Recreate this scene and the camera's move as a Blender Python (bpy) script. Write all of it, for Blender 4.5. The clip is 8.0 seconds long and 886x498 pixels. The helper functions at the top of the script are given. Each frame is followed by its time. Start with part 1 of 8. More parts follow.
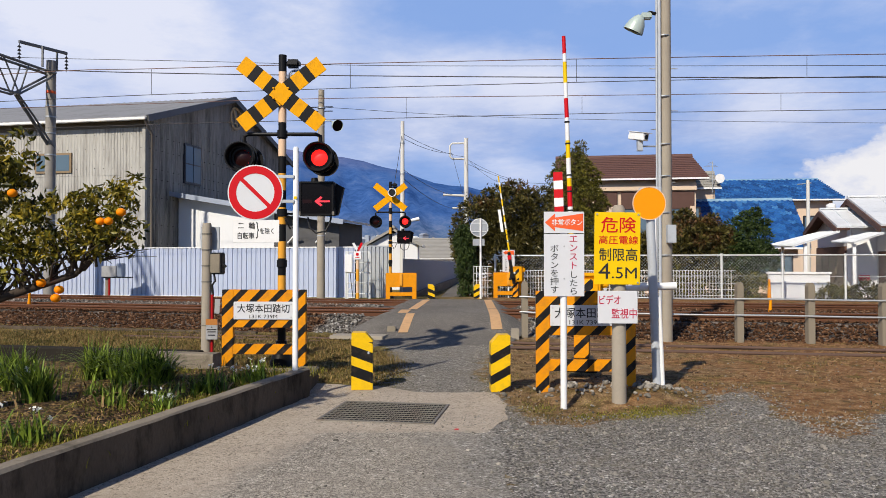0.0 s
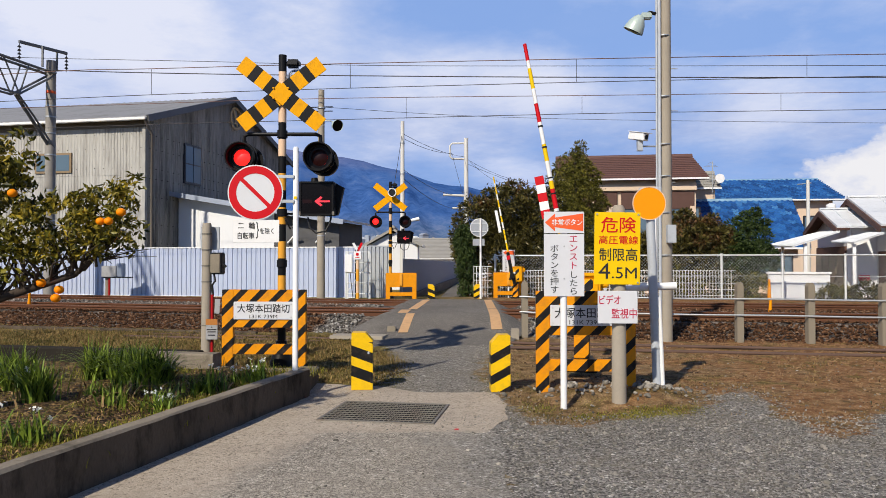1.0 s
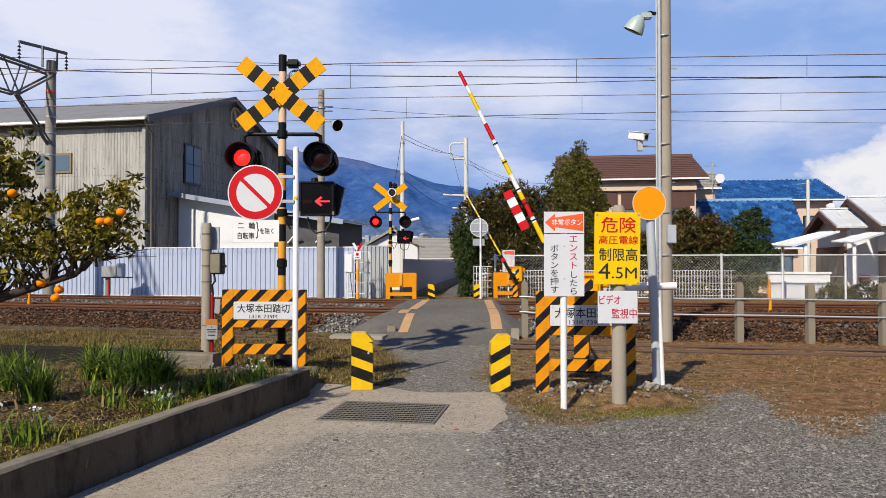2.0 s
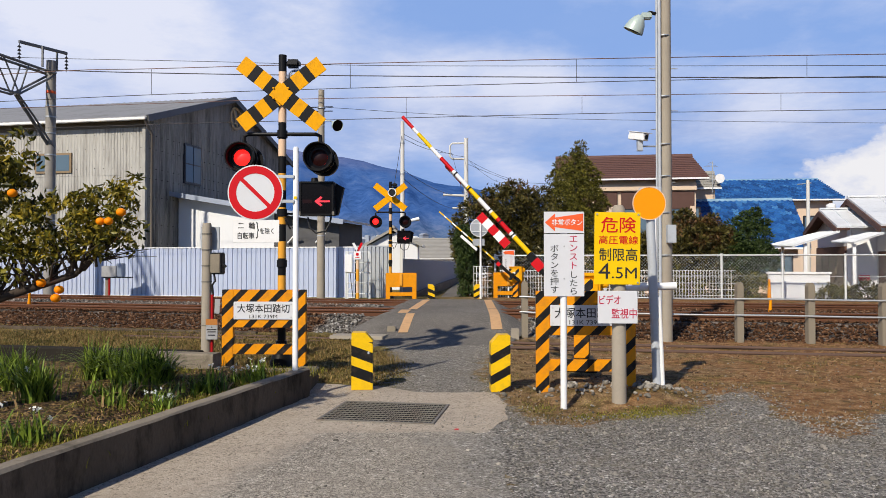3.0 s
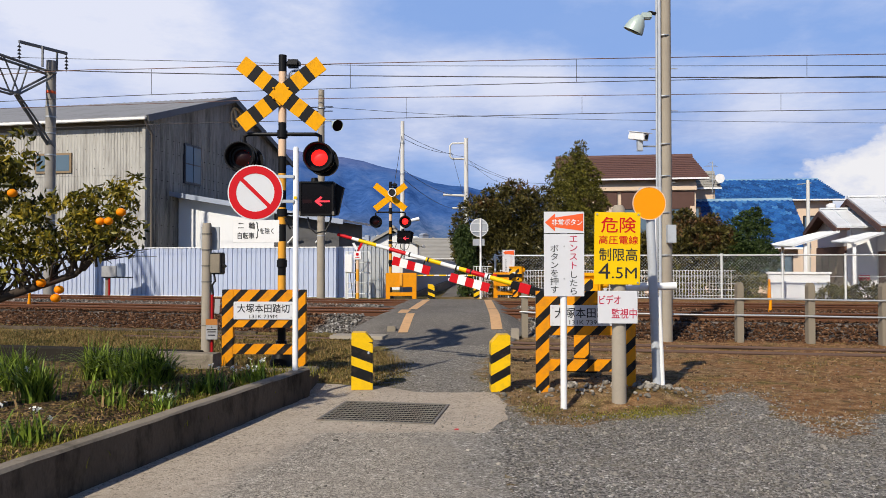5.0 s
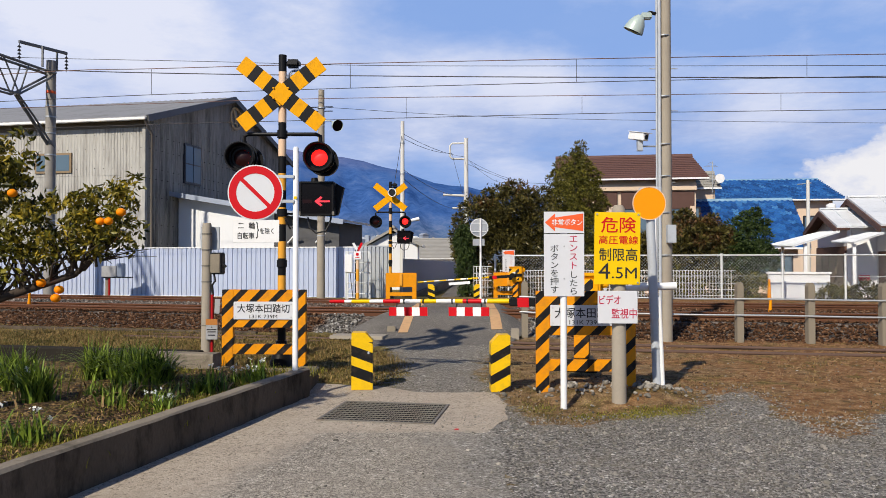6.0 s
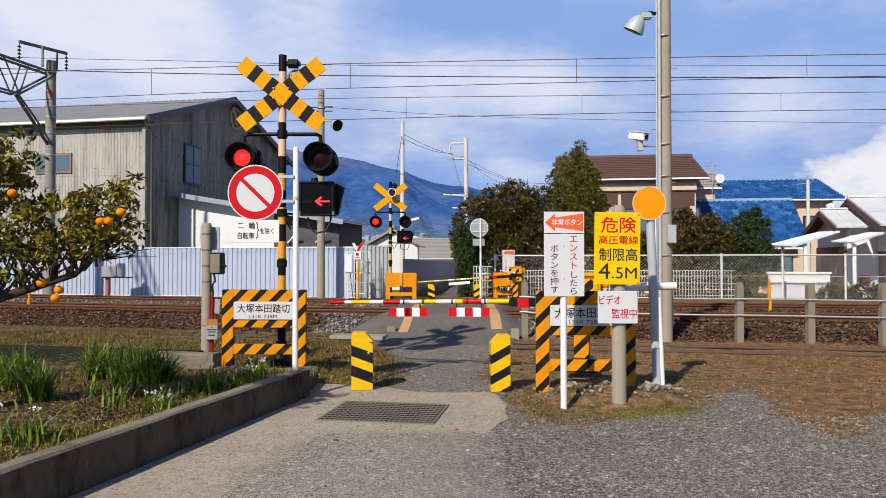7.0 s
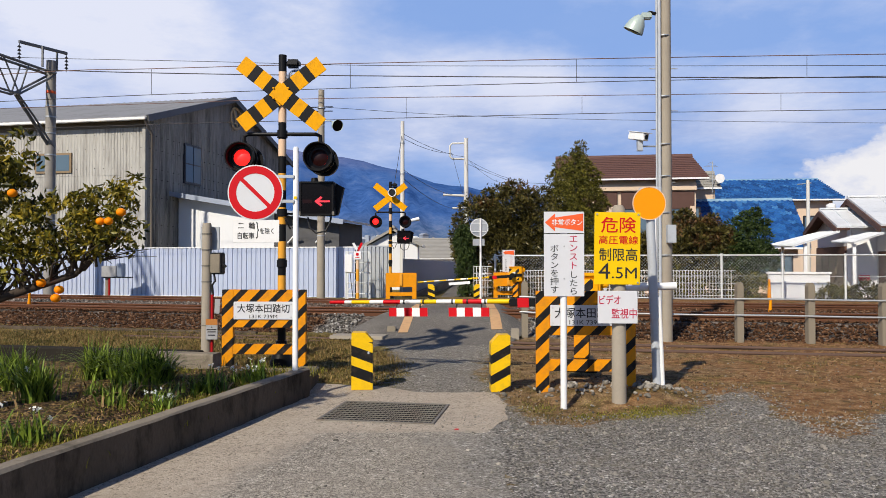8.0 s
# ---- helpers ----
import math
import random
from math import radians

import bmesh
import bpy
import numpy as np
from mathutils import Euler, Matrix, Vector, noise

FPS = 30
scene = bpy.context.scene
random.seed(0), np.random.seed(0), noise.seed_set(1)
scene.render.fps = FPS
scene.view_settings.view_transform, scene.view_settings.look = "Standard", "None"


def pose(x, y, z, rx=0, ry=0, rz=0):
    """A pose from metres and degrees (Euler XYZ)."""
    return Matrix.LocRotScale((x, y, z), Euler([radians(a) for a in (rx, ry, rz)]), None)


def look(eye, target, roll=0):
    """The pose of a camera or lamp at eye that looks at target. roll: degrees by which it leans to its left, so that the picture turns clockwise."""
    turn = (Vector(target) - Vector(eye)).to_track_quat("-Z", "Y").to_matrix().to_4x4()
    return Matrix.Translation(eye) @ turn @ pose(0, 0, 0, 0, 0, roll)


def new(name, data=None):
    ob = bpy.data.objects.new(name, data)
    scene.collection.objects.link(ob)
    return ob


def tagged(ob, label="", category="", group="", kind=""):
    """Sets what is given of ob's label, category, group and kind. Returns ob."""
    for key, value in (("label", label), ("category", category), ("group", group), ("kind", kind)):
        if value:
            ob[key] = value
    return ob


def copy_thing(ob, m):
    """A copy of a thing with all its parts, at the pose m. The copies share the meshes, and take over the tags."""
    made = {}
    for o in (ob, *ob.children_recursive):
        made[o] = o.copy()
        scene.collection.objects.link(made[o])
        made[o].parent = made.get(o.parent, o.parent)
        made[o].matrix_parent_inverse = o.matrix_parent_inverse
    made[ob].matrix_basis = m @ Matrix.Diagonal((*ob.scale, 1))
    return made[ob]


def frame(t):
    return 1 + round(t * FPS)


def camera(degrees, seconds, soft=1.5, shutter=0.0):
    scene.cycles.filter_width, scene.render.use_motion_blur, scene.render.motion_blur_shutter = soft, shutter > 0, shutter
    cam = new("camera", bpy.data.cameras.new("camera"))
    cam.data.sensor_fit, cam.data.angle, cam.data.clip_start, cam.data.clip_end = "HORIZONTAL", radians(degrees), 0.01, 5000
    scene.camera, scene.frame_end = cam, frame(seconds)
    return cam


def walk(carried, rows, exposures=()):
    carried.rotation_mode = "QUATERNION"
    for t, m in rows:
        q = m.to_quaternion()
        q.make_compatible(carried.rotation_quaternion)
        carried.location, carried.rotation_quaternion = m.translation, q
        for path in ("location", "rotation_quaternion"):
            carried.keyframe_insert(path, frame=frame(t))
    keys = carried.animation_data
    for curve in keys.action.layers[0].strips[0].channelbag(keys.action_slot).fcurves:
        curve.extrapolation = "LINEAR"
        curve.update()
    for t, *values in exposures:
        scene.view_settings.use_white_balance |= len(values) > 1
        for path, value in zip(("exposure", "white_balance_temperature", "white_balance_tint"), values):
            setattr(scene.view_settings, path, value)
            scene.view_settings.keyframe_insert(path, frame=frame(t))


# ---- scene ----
# ---------------------------------------------------------------- camera
cam = camera(62.97, 8.0, soft=0.5)
EYE = look((0, 0, 1.5), (0, 100, 3.297))
walk(cam, [(0.0, EYE), (8.0, EYE)], exposures=[(0.0, 0.0), (8.0, 0.0)])

# ---------------------------------------------------------------- node helpers


def link(tree, a, b):
    tree.links.new(a, b)


def nd(tree, kind, ins=None, **props):
    """A node with its properties and inputs set; a socket as a value is linked."""
    n = tree.nodes.new(kind)
    if "operation" in props:
        n.operation = props["operation"]
    if "blend_type" in props:
        n.data_type, n.blend_type = "RGBA", props["blend_type"]
    if "clamp" in props:
        n.use_clamp = props["clamp"]
    for k, v in (ins or {}).items():
        if isinstance(v, bpy.types.NodeSocket):
            link(tree, v, n.inputs[k])
        else:
            n.inputs[k].default_value = v
    return n


def math_node(tree, op, a, b=0.0, c=0.0, clamp=False):
    return nd(tree, "ShaderNodeMath", {0: a, 1: b, 2: c}, operation=op, clamp=clamp).outputs[0]


def mix_col(tree, fac, a, b, how="MIX"):
    n = nd(tree, "ShaderNodeMix", {}, blend_type=how)
    for i, v in ((0, fac), (6, a), (7, b)):
        if isinstance(v, bpy.types.NodeSocket):
            link(tree, v, n.inputs[i])
        else:
            n.inputs[i].default_value = v if i == 0 else (*v[:3], 1)
    return n.outputs[2]


def noise_node(tree, vec, scale, detail=4.0, rough=0.55):
    n = nd(tree, "ShaderNodeTexNoise", {"Scale": scale, "Detail": detail, "Roughness": rough})
    if vec is not None:
        link(tree, vec, n.inputs["Vector"])
    return n.outputs["Fac"]


def ramp(tree, fac, stops):
    n = tree.nodes.new("ShaderNodeValToRGB")
    el = n.color_ramp.elements
    while len(el) < len(stops):
        el.new(0.5)
    for e, (p, c) in zip(el, stops):
        e.position = p
        e.color = (*c, 1) if len(c) == 3 else c
    link(tree, fac, n.inputs[0])
    return n.outputs[0]


def g(v):
    return (v, v, v)


# ---------------------------------------------------------------- world and sun
SUN_TO = Vector((-0.62, -1.12, 1.0)).normalized()
world = bpy.data.worlds.new("sky")
scene.world = world
world.use_nodes = True
wt = world.node_tree
wt.nodes.clear()
w_out = wt.nodes.new("ShaderNodeOutputWorld")
w_bg = wt.nodes.new("ShaderNodeBackground")
link(wt, w_bg.outputs[0], w_out.inputs[0])
sky = wt.nodes.new("ShaderNodeTexSky")
sky.sky_type = "NISHITA"
sky.sun_disc = False
sky.sun_elevation = math.asin(SUN_TO.z)
sky.sun_rotation = math.atan2(SUN_TO.x, SUN_TO.y)
sky.air_density, sky.dust_density, sky.ozone_density = 1.0, 0.6, 2.0
w_dir = wt.nodes.new("ShaderNodeTexCoord").outputs["Generated"]
w_xyz = nd(wt, "ShaderNodeSeparateXYZ", {0: w_dir}).outputs
sky_col = mix_col(wt, 1.0, sky.outputs[0], (0.060, 0.074, 0.104), "MULTIPLY")
# cloud deck, seen in perspective, with banks and clear lanes to the north
w_h = math_node(wt, "ADD", math_node(wt, "MAXIMUM", w_xyz[2], 0.0), 0.16)
w_plane = nd(wt, "ShaderNodeCombineXYZ", {
    0: math_node(wt, "DIVIDE", w_xyz[0], w_h), 1: math_node(wt, "DIVIDE", w_xyz[1], w_h), 2: 0.3}).outputs[0]
w_big = noise_node(wt, w_plane, 1.1, 7.0, 0.55)
w_small = noise_node(wt, w_plane, 4.2, 7.0, 0.62)
w_y = math_node(wt, "MAXIMUM", w_xyz[1], 0.05)
w_u = math_node(wt, "DIVIDE", w_xyz[0], w_y)
w_v = math_node(wt, "DIVIDE", w_xyz[2], w_y)


def cloud_bank(u, v, ru, rv, amount):
    """A soft bank (or, below zero, a clear lane) at u to the east and v up, of that reach."""
    a = math_node(wt, "POWER", math_node(wt, "ABSOLUTE", math_node(wt, "MULTIPLY_ADD", w_u, 1 / ru, -u / ru)), 2.0)
    b = math_node(wt, "POWER", math_node(wt, "ABSOLUTE", math_node(wt, "MULTIPLY_ADD", w_v, 1 / rv, -v / rv)), 2.0)
    e = math_node(wt, "EXPONENT", math_node(wt, "MULTIPLY", math_node(wt, "ADD", a, b), -1.0))
    return math_node(wt, "MULTIPLY", e, amount)


w_cover = math_node(wt, "MULTIPLY_ADD", w_big, 1.0, -0.12)
w_cover = math_node(wt, "ADD", w_cover, math_node(wt, "MULTIPLY_ADD", w_small, 0.55, -0.275))
for bank in ((-0.50, 0.35, 0.34, 0.11, 0.42), (-0.28, 0.27, 0.14, 0.05, 0.18), (0.05, 0.235, 0.20, 0.06, 0.34), (0.42, 0.205, 0.24, 0.05, 0.20),
             (-0.07, 0.195, 0.12, 0.04, 0.16), (0.105, 0.125, 0.06, 0.022, 0.28), (0.28, 0.32, 0.22, 0.05, -0.30), (0.0, 0.345, 0.16, 0.045, -0.20),
             (0.36, 0.14, 0.20, 0.035, -0.24), (0.56, 0.30, 0.18, 0.05, -0.22), (-0.05, 0.155, 0.10, 0.02, 0.15)):
    w_cover = math_node(wt, "ADD", w_cover, cloud_bank(*bank))
w_mask = ramp(wt, w_cover, [(0.16, g(0.08)), (0.70, g(1))])
# the cloud field lies to the north; overhead and behind the sky is clear
w_north = ramp(wt, w_xyz[1], [(0.15, g(0)), (0.6, g(1))])
w_high = ramp(wt, w_xyz[2], [(0.36, g(1)), (0.62, g(0))])
w_mask = math_node(wt, "MULTIPLY", w_mask, math_node(wt, "MULTIPLY", w_north, w_high))
w_tone = math_node(wt, "ADD", math_node(wt, "MULTIPLY", noise_node(wt, w_plane, 2.0, 7.0, 0.62), 0.7), math_node(wt, "MULTIPLY", w_cover, 0.22))
w_tone = math_node(wt, "ADD", w_tone, cloud_bank(0.08, 0.275, 0.10, 0.025, 0.16))
w_tone = math_node(wt, "ADD", w_tone, cloud_bank(0.105, 0.125, 0.06, 0.022, 0.25))
w_low = ramp(wt, w_v, [(0.14, g(0)), (0.27, g(1))])
w_grey = ramp(wt, w_tone, [(0.34, (0.25, 0.38, 0.74)), (0.64, (0.70, 0.77, 1.0))])
w_white = ramp(wt, w_tone, [(0.30, (0.50, 0.62, 0.95)), (0.56, (0.85, 0.885, 1.04))])
w_cloud = mix_col(wt, w_low, w_grey, w_white)
# a thin bright veil under the open blue
w_veil = math_node(wt, "MULTIPLY", math_node(wt, "MULTIPLY", w_north, w_high), 0.85)
w_col = mix_col(wt, w_mask, mix_col(wt, w_veil, sky_col, (0.29, 0.48, 0.93)), w_cloud)
# a bank of cumulus low in the north-east
w_puff = noise_node(wt, nd(wt, "ShaderNodeVectorMath", {0: w_dir, 1: (1.0, 1.0, 1.6)}, operation="MULTIPLY").outputs[0], 15.0, 6.0, 0.58)
w_px = math_node(wt, "POWER", math_node(wt, "ABSOLUTE", math_node(wt, "MULTIPLY_ADD", w_xyz[0], 1 / 0.115, -0.545 / 0.115)), 2.0)
w_pz = math_node(wt, "POWER", math_node(wt, "ABSOLUTE", math_node(wt, "MULTIPLY_ADD", w_xyz[2], 1 / 0.052, -0.100 / 0.052)), 2.0)
w_blob = math_node(wt, "SUBTRACT", math_node(wt, "MULTIPLY_ADD", w_puff, 2.6, -0.35), math_node(wt, "ADD", w_px, w_pz))
w_pm = math_node(wt, "MULTIPLY", ramp(wt, w_blob, [(0.0, g(0)), (0.22, g(1))]), w_north)
w_pc = ramp(wt, w_blob, [(0.1, (0.66, 0.72, 0.92)), (0.7, (0.97, 0.96, 0.99))])
link(wt, mix_col(wt, w_pm, w_col, w_pc), w_bg.inputs[0])
w_bg.inputs[1].default_value = 0.9

sun_data = bpy.data.lights.new("sun", "SUN")
sun_data.energy, sun_data.angle, sun_data.color = 5.0, radians(0.9), (1.0, 0.91, 0.76)
sun = new("sun", sun_data)
sun.matrix_world = look(SUN_TO * 60, (0, 0, 0))

# ---------------------------------------------------------------- materials


def blank(name):
    m = bpy.data.materials.new(name)
    m.use_nodes = True
    t = m.node_tree
    t.nodes.clear()
    out = t.nodes.new("ShaderNodeOutputMaterial")
    b = t.nodes.new("ShaderNodeBsdfPrincipled")
    link(t, b.outputs[0], out.inputs[0])
    return m, t, b


def obj_coord(t):
    return t.nodes.new("ShaderNodeTexCoord").outputs["Object"]


def world_coord(t):
    return t.nodes.new("ShaderNodeNewGeometry").outputs["Position"]


def finish(t, b, vec, col, rough, metal, var, big, fine, bump, dirt=None, dirt_amount=0.0, spec=0.35, stretch=None):
    """Two scales of variation, stains, gloss and relief on a colour (a socket or a triple)."""
    if stretch:
        vec = nd(t, "ShaderNodeVectorMath", {0: vec, 1: stretch}, operation="MULTIPLY").outputs[0]
    b.inputs["Specular IOR Level"].default_value = spec
    n1 = noise_node(t, vec, big, 5.0)
    n2 = noise_node(t, vec, fine, 4.0, 0.65)
    k = math_node(t, "MULTIPLY_ADD", n1, var * 2, 1 - var)
    k2 = math_node(t, "MULTIPLY_ADD", n2, var * 1.6, 1 - var * 0.8)
    kk = math_node(t, "MULTIPLY", k, k2)
    shade = nd(t, "ShaderNodeCombineXYZ", {0: kk, 1: kk, 2: kk}).outputs[0]
    c = mix_col(t, 1.0, col, shade, "MULTIPLY")
    if dirt:
        n3 = noise_node(t, vec, big * 2.7, 8.0, 0.7)
        f = math_node(t, "MULTIPLY", ramp(t, n3, [(0.48, g(0)), (0.72, g(1))]), dirt_amount)
        c = mix_col(t, f, c, dirt)
    link(t, c, b.inputs["Base Color"])
    r = math_node(t, "MULTIPLY_ADD", n2, 0.25, rough - 0.12, clamp=True)
    link(t, r, b.inputs["Roughness"])
    b.inputs["Metallic"].default_value = metal
    if bump:
        bn = nd(t, "ShaderNodeBump", {"Strength": 0.6, "Distance": bump, "Height": n2})
        link(t, bn.outputs[0], b.inputs["Normal"])


def mat(name, col, rough=0.6, metal=0.0, var=0.12, big=2.0, fine=45.0, bump=0.001, dirt=None, dirt_amount=0.5, where="object", spec=0.35, stretch=None):
    m, t, b = blank(name)
    finish(t, b, obj_coord(t) if where == "object" else world_coord(t), col, rough, metal, var, big, fine, bump, dirt, dirt_amount, spec, stretch)
    return m


def striped(name, a, c, axis, period, duty=0.5, shift=0.0, rough=0.42, dirt=(0.10, 0.07, 0.05), dirt_amount=0.35):
    """Painted bands across an axis of the object's own space."""
    m, t, b = blank(name)
    v = obj_coord(t)
    d = nd(t, "ShaderNodeVectorMath", {0: v, 1: axis}, operation="DOT_PRODUCT").outputs["Value"]
    f = math_node(t, "FRACT", math_node(t, "MULTIPLY_ADD", d, 1.0 / period, shift + 50.0))
    s = math_node(t, "LESS_THAN", f, duty)
    finish(t, b, v, mix_col(t, s, a, c), rough, 0.0, 0.09, 3.0, 60.0, 0.0006, dirt, dirt_amount, 0.18)
    return m


def glow(name, col, strength, base=(0.2, 0.01, 0.01)):
    m, t, b = blank(name)
    b.inputs["Base Color"].default_value = (*base, 1)
    b.inputs["Emission Color"].default_value = (*col, 1)
    b.inputs["Emission Strength"].default_value = strength
    b.inputs["Roughness"].default_value = 0.35
    return m


def leafy(name, dark, light, rough=0.5, trans=0.25):
    """Leaves: each one its own tint."""
    m, t, b = blank(name)
    r = t.nodes.new("ShaderNodeNewGeometry").outputs["Random Per Island"]
    mid = tuple((p + q) / 2 for p, q in zip(dark, light))
    c = ramp(t, r, [(0.0, dark), (0.6, mid), (1.0, light)])
    n = noise_node(t, obj_coord(t), 1.1, 3.0)
    kk = math_node(t, "MULTIPLY_ADD", n, 0.9, 0.55)
    c = mix_col(t, 1.0, c, nd(t, "ShaderNodeCombineXYZ", {0: kk, 1: kk, 2: kk}).outputs[0], "MULTIPLY")
    link(t, c, b.inputs["Base Color"])
    b.inputs["Roughness"].default_value = rough
    b.inputs["Specular IOR Level"].default_value = 0.25
    tr = nd(t, "ShaderNodeBsdfTranslucent", {"Color": c})
    mx = nd(t, "ShaderNodeMixShader", {0: trans, 1: b.outputs[0], 2: tr.outputs[0]})
    out = [n for n in t.nodes if n.type == "OUTPUT_MATERIAL"][0]
    link(t, mx.outputs[0], out.inputs[0])
    return m


M_YELLOW = mat("yellow_paint", (0.76, 0.345, 0.002), 0.5, spec=0.08, var=0.06, dirt=(0.25, 0.13, 0.03), dirt_amount=0.3)
M_BLACK = mat("black_paint", (0.009, 0.009, 0.010), 0.42, var=0.25, spec=0.14)
M_WHITE = mat("white_paint", (0.78, 0.78, 0.78), 0.4, var=0.05, dirt=(0.42, 0.38, 0.32), dirt_amount=0.22)
M_WHITE_SIGN = mat("white_sign_face", (0.60, 0.61, 0.64), 0.45, var=0.03, dirt=(0.5, 0.48, 0.44), dirt_amount=0.15)
M_RED = mat("red_paint", (0.52, 0.007, 0.013), 0.42, var=0.06, spec=0.15)
M_DKRED = mat("dark_red_letters", (0.45, 0.02, 0.06), 0.4, var=0.05)
M_ORANGE = mat("orange_sheet", (0.80, 0.285, 0.003), 0.45, var=0.05, spec=0.15)
M_ORANGERED = mat("orange_red_sheet", (0.78, 0.11, 0.025), 0.4, var=0.05)
M_SIGNYEL = mat("yellow_sign_face", (0.78, 0.50, 0.004), 0.42, var=0.04, spec=0.15)
M_INK = mat("black_letters", (0.02, 0.02, 0.022), 0.5, var=0.2)
M_STEEL = mat("galvanised_steel", (0.44, 0.46, 0.48), 0.45, 0.6, var=0.15, dirt=(0.3, 0.26, 0.22), dirt_amount=0.3)
M_GREYPAINT = mat("grey_painted_steel", (0.45, 0.48, 0.52), 0.4, 0.1, var=0.1, dirt=(0.25, 0.23, 0.2), dirt_amount=0.3)
M_DARK = mat("dark_steel", (0.014, 0.014, 0.016), 0.45, 0.1, var=0.25, spec=0.2)
M_CABLE = mat("black_cable", (0.015, 0.015, 0.016), 0.5, var=0.2)
M_CONC = mat("concrete", (0.235, 0.20, 0.15), 0.85, var=0.18, big=1.5, fine=70, bump=0.002, dirt=(0.16, 0.14, 0.11), dirt_amount=0.6)
M_POLECONC = mat("pole_concrete", (0.32, 0.28, 0.225), 0.8, var=0.14, big=1.0, fine=50, bump=0.001, dirt=(0.22, 0.19, 0.15), dirt_amount=0.5)
M_WHITEGAL = mat("pale_galvanised_wire", (0.70, 0.71, 0.70), 0.5, 0.3, var=0.1)
M_PIT = mat("drain_pit_darkness", (0.006, 0.006, 0.006), 0.9, var=0.2)
M_STEELDARK = mat("weathered_grating_steel", (0.19, 0.175, 0.15), 0.6, 0.3, var=0.25, dirt=(0.12, 0.07, 0.04), dirt_amount=0.5)
M_RAIL = mat("rusty_rail", (0.105, 0.040, 0.017), 0.8, 0.0, var=0.22, big=1.2, fine=40, bump=0.001, where="world")
M_RAILTOP = mat("worn_rail_head", (0.22, 0.15, 0.11), 0.4, 0.6, var=0.1, where="world")
# ---------------------------------------------------------------- mesh helpers


def thing(name, label, category, m=None, group="", kind=""):
    ob = new(name)
    ob.empty_display_size = 0.1
    ob.matrix_basis = m if m is not None else Matrix()
    return tagged(ob, label, category, group, kind)


def part(name, bm, material, parent, label="", smooth=False, at=None):
    """One mesh object under a thing or under a part. material: one, or several for the faces' indices."""
    me = bpy.data.meshes.new(name)
    bm.to_mesh(me)
    bm.free()
    for m in material if isinstance(material, (list, tuple)) else [material]:
        me.materials.append(m)
    if smooth:
        me.shade_smooth()
    ob = new(name, me)
    if parent is not None:
        ob.parent = parent
    if at is not None:
        ob.matrix_basis = at
    return tagged(ob, label)


def solo(name, bm, material, label, category="", kind="", group="", smooth=False, at=None):
    return tagged(part(name, bm, material, None, label, smooth, at), "", category, group, kind)


def raw(name, verts, faces, materials, parent=None, label="", smooth=False):
    me = bpy.data.meshes.new(name)
    me.from_pydata(verts, [], faces)
    for m in materials:
        me.materials.append(m)
    if smooth:
        me.shade_smooth()
    ob = new(name, me)
    if parent is not None:
        ob.parent = parent
    return tagged(ob, label)


def box(size, at=(0, 0, 0), bevel=0.0, turn=None, bm=None, mi=0):
    """A box of that size about its middle, its edges bevelled."""
    out = bm or bmesh.new()
    tmp = bmesh.new()
    bmesh.ops.create_cube(tmp, size=1.0, matrix=Matrix.Diagonal((*size, 1)))
    if bevel:
        bmesh.ops.bevel(tmp, geom=tmp.edges[:], offset=bevel, segments=2, affect="EDGES", clamp_overlap=True)
    m = Matrix.Translation(at) @ (turn if turn is not None else Matrix())
    return merge(out, tmp, m, mi)


def merge(out, tmp, m, mi=0):
    vs = [out.verts.new(m @ v.co) for v in tmp.verts]
    tmp.verts.index_update()
    for f in tmp.faces:
        nf = out.faces.new([vs[v.index] for v in f.verts])
        nf.material_index = mi if mi else f.material_index
        nf.smooth = f.smooth
        for e, ne in zip(f.edges, nf.edges):
            ne.smooth = e.smooth
    tmp.free()
    return out


def tube(points, radii, sides=12, bm=None, mi=0, cap=True, smooth=True):
    """A tube along points with a radius at each of them (or one for all)."""
    out = bm or bmesh.new()
    pts = [Vector(p) for p in points]
    rr = radii if isinstance(radii, (list, tuple)) else [radii] * len(pts)
    rings = []
    ref = None
    for i, p in enumerate(pts):
        a = pts[max(i - 1, 0)]
        c = pts[min(i + 1, len(pts) - 1)]
        d = (c - a)
        d = d.normalized() if d.length > 1e-9 else Vector((0, 0, 1))
        if ref is None:
            ref = Vector((1, 0, 0)) if abs(d.x) < 0.9 else Vector((0, 1, 0))
        u = (ref - d * ref.dot(d)).normalized()
        w = d.cross(u)
        ref = u
        rings.append([out.verts.new(p + (u * math.cos(k) + w * math.sin(k)) * rr[i])
                      for k in (2 * math.pi * j / sides for j in range(sides))])
    for a, c in zip(rings, rings[1:]):
        for j in range(sides):
            f = out.faces.new((a[j], a[(j + 1) % sides], c[(j + 1) % sides], c[j]))
            f.material_index, f.smooth = mi, smooth
    if cap:
        for r, rev in ((rings[0], True), (rings[-1], False)):
            f = out.faces.new(r[::-1] if rev else r)
            f.material_index = mi
            for e in f.edges:
                e.smooth = False
    return out


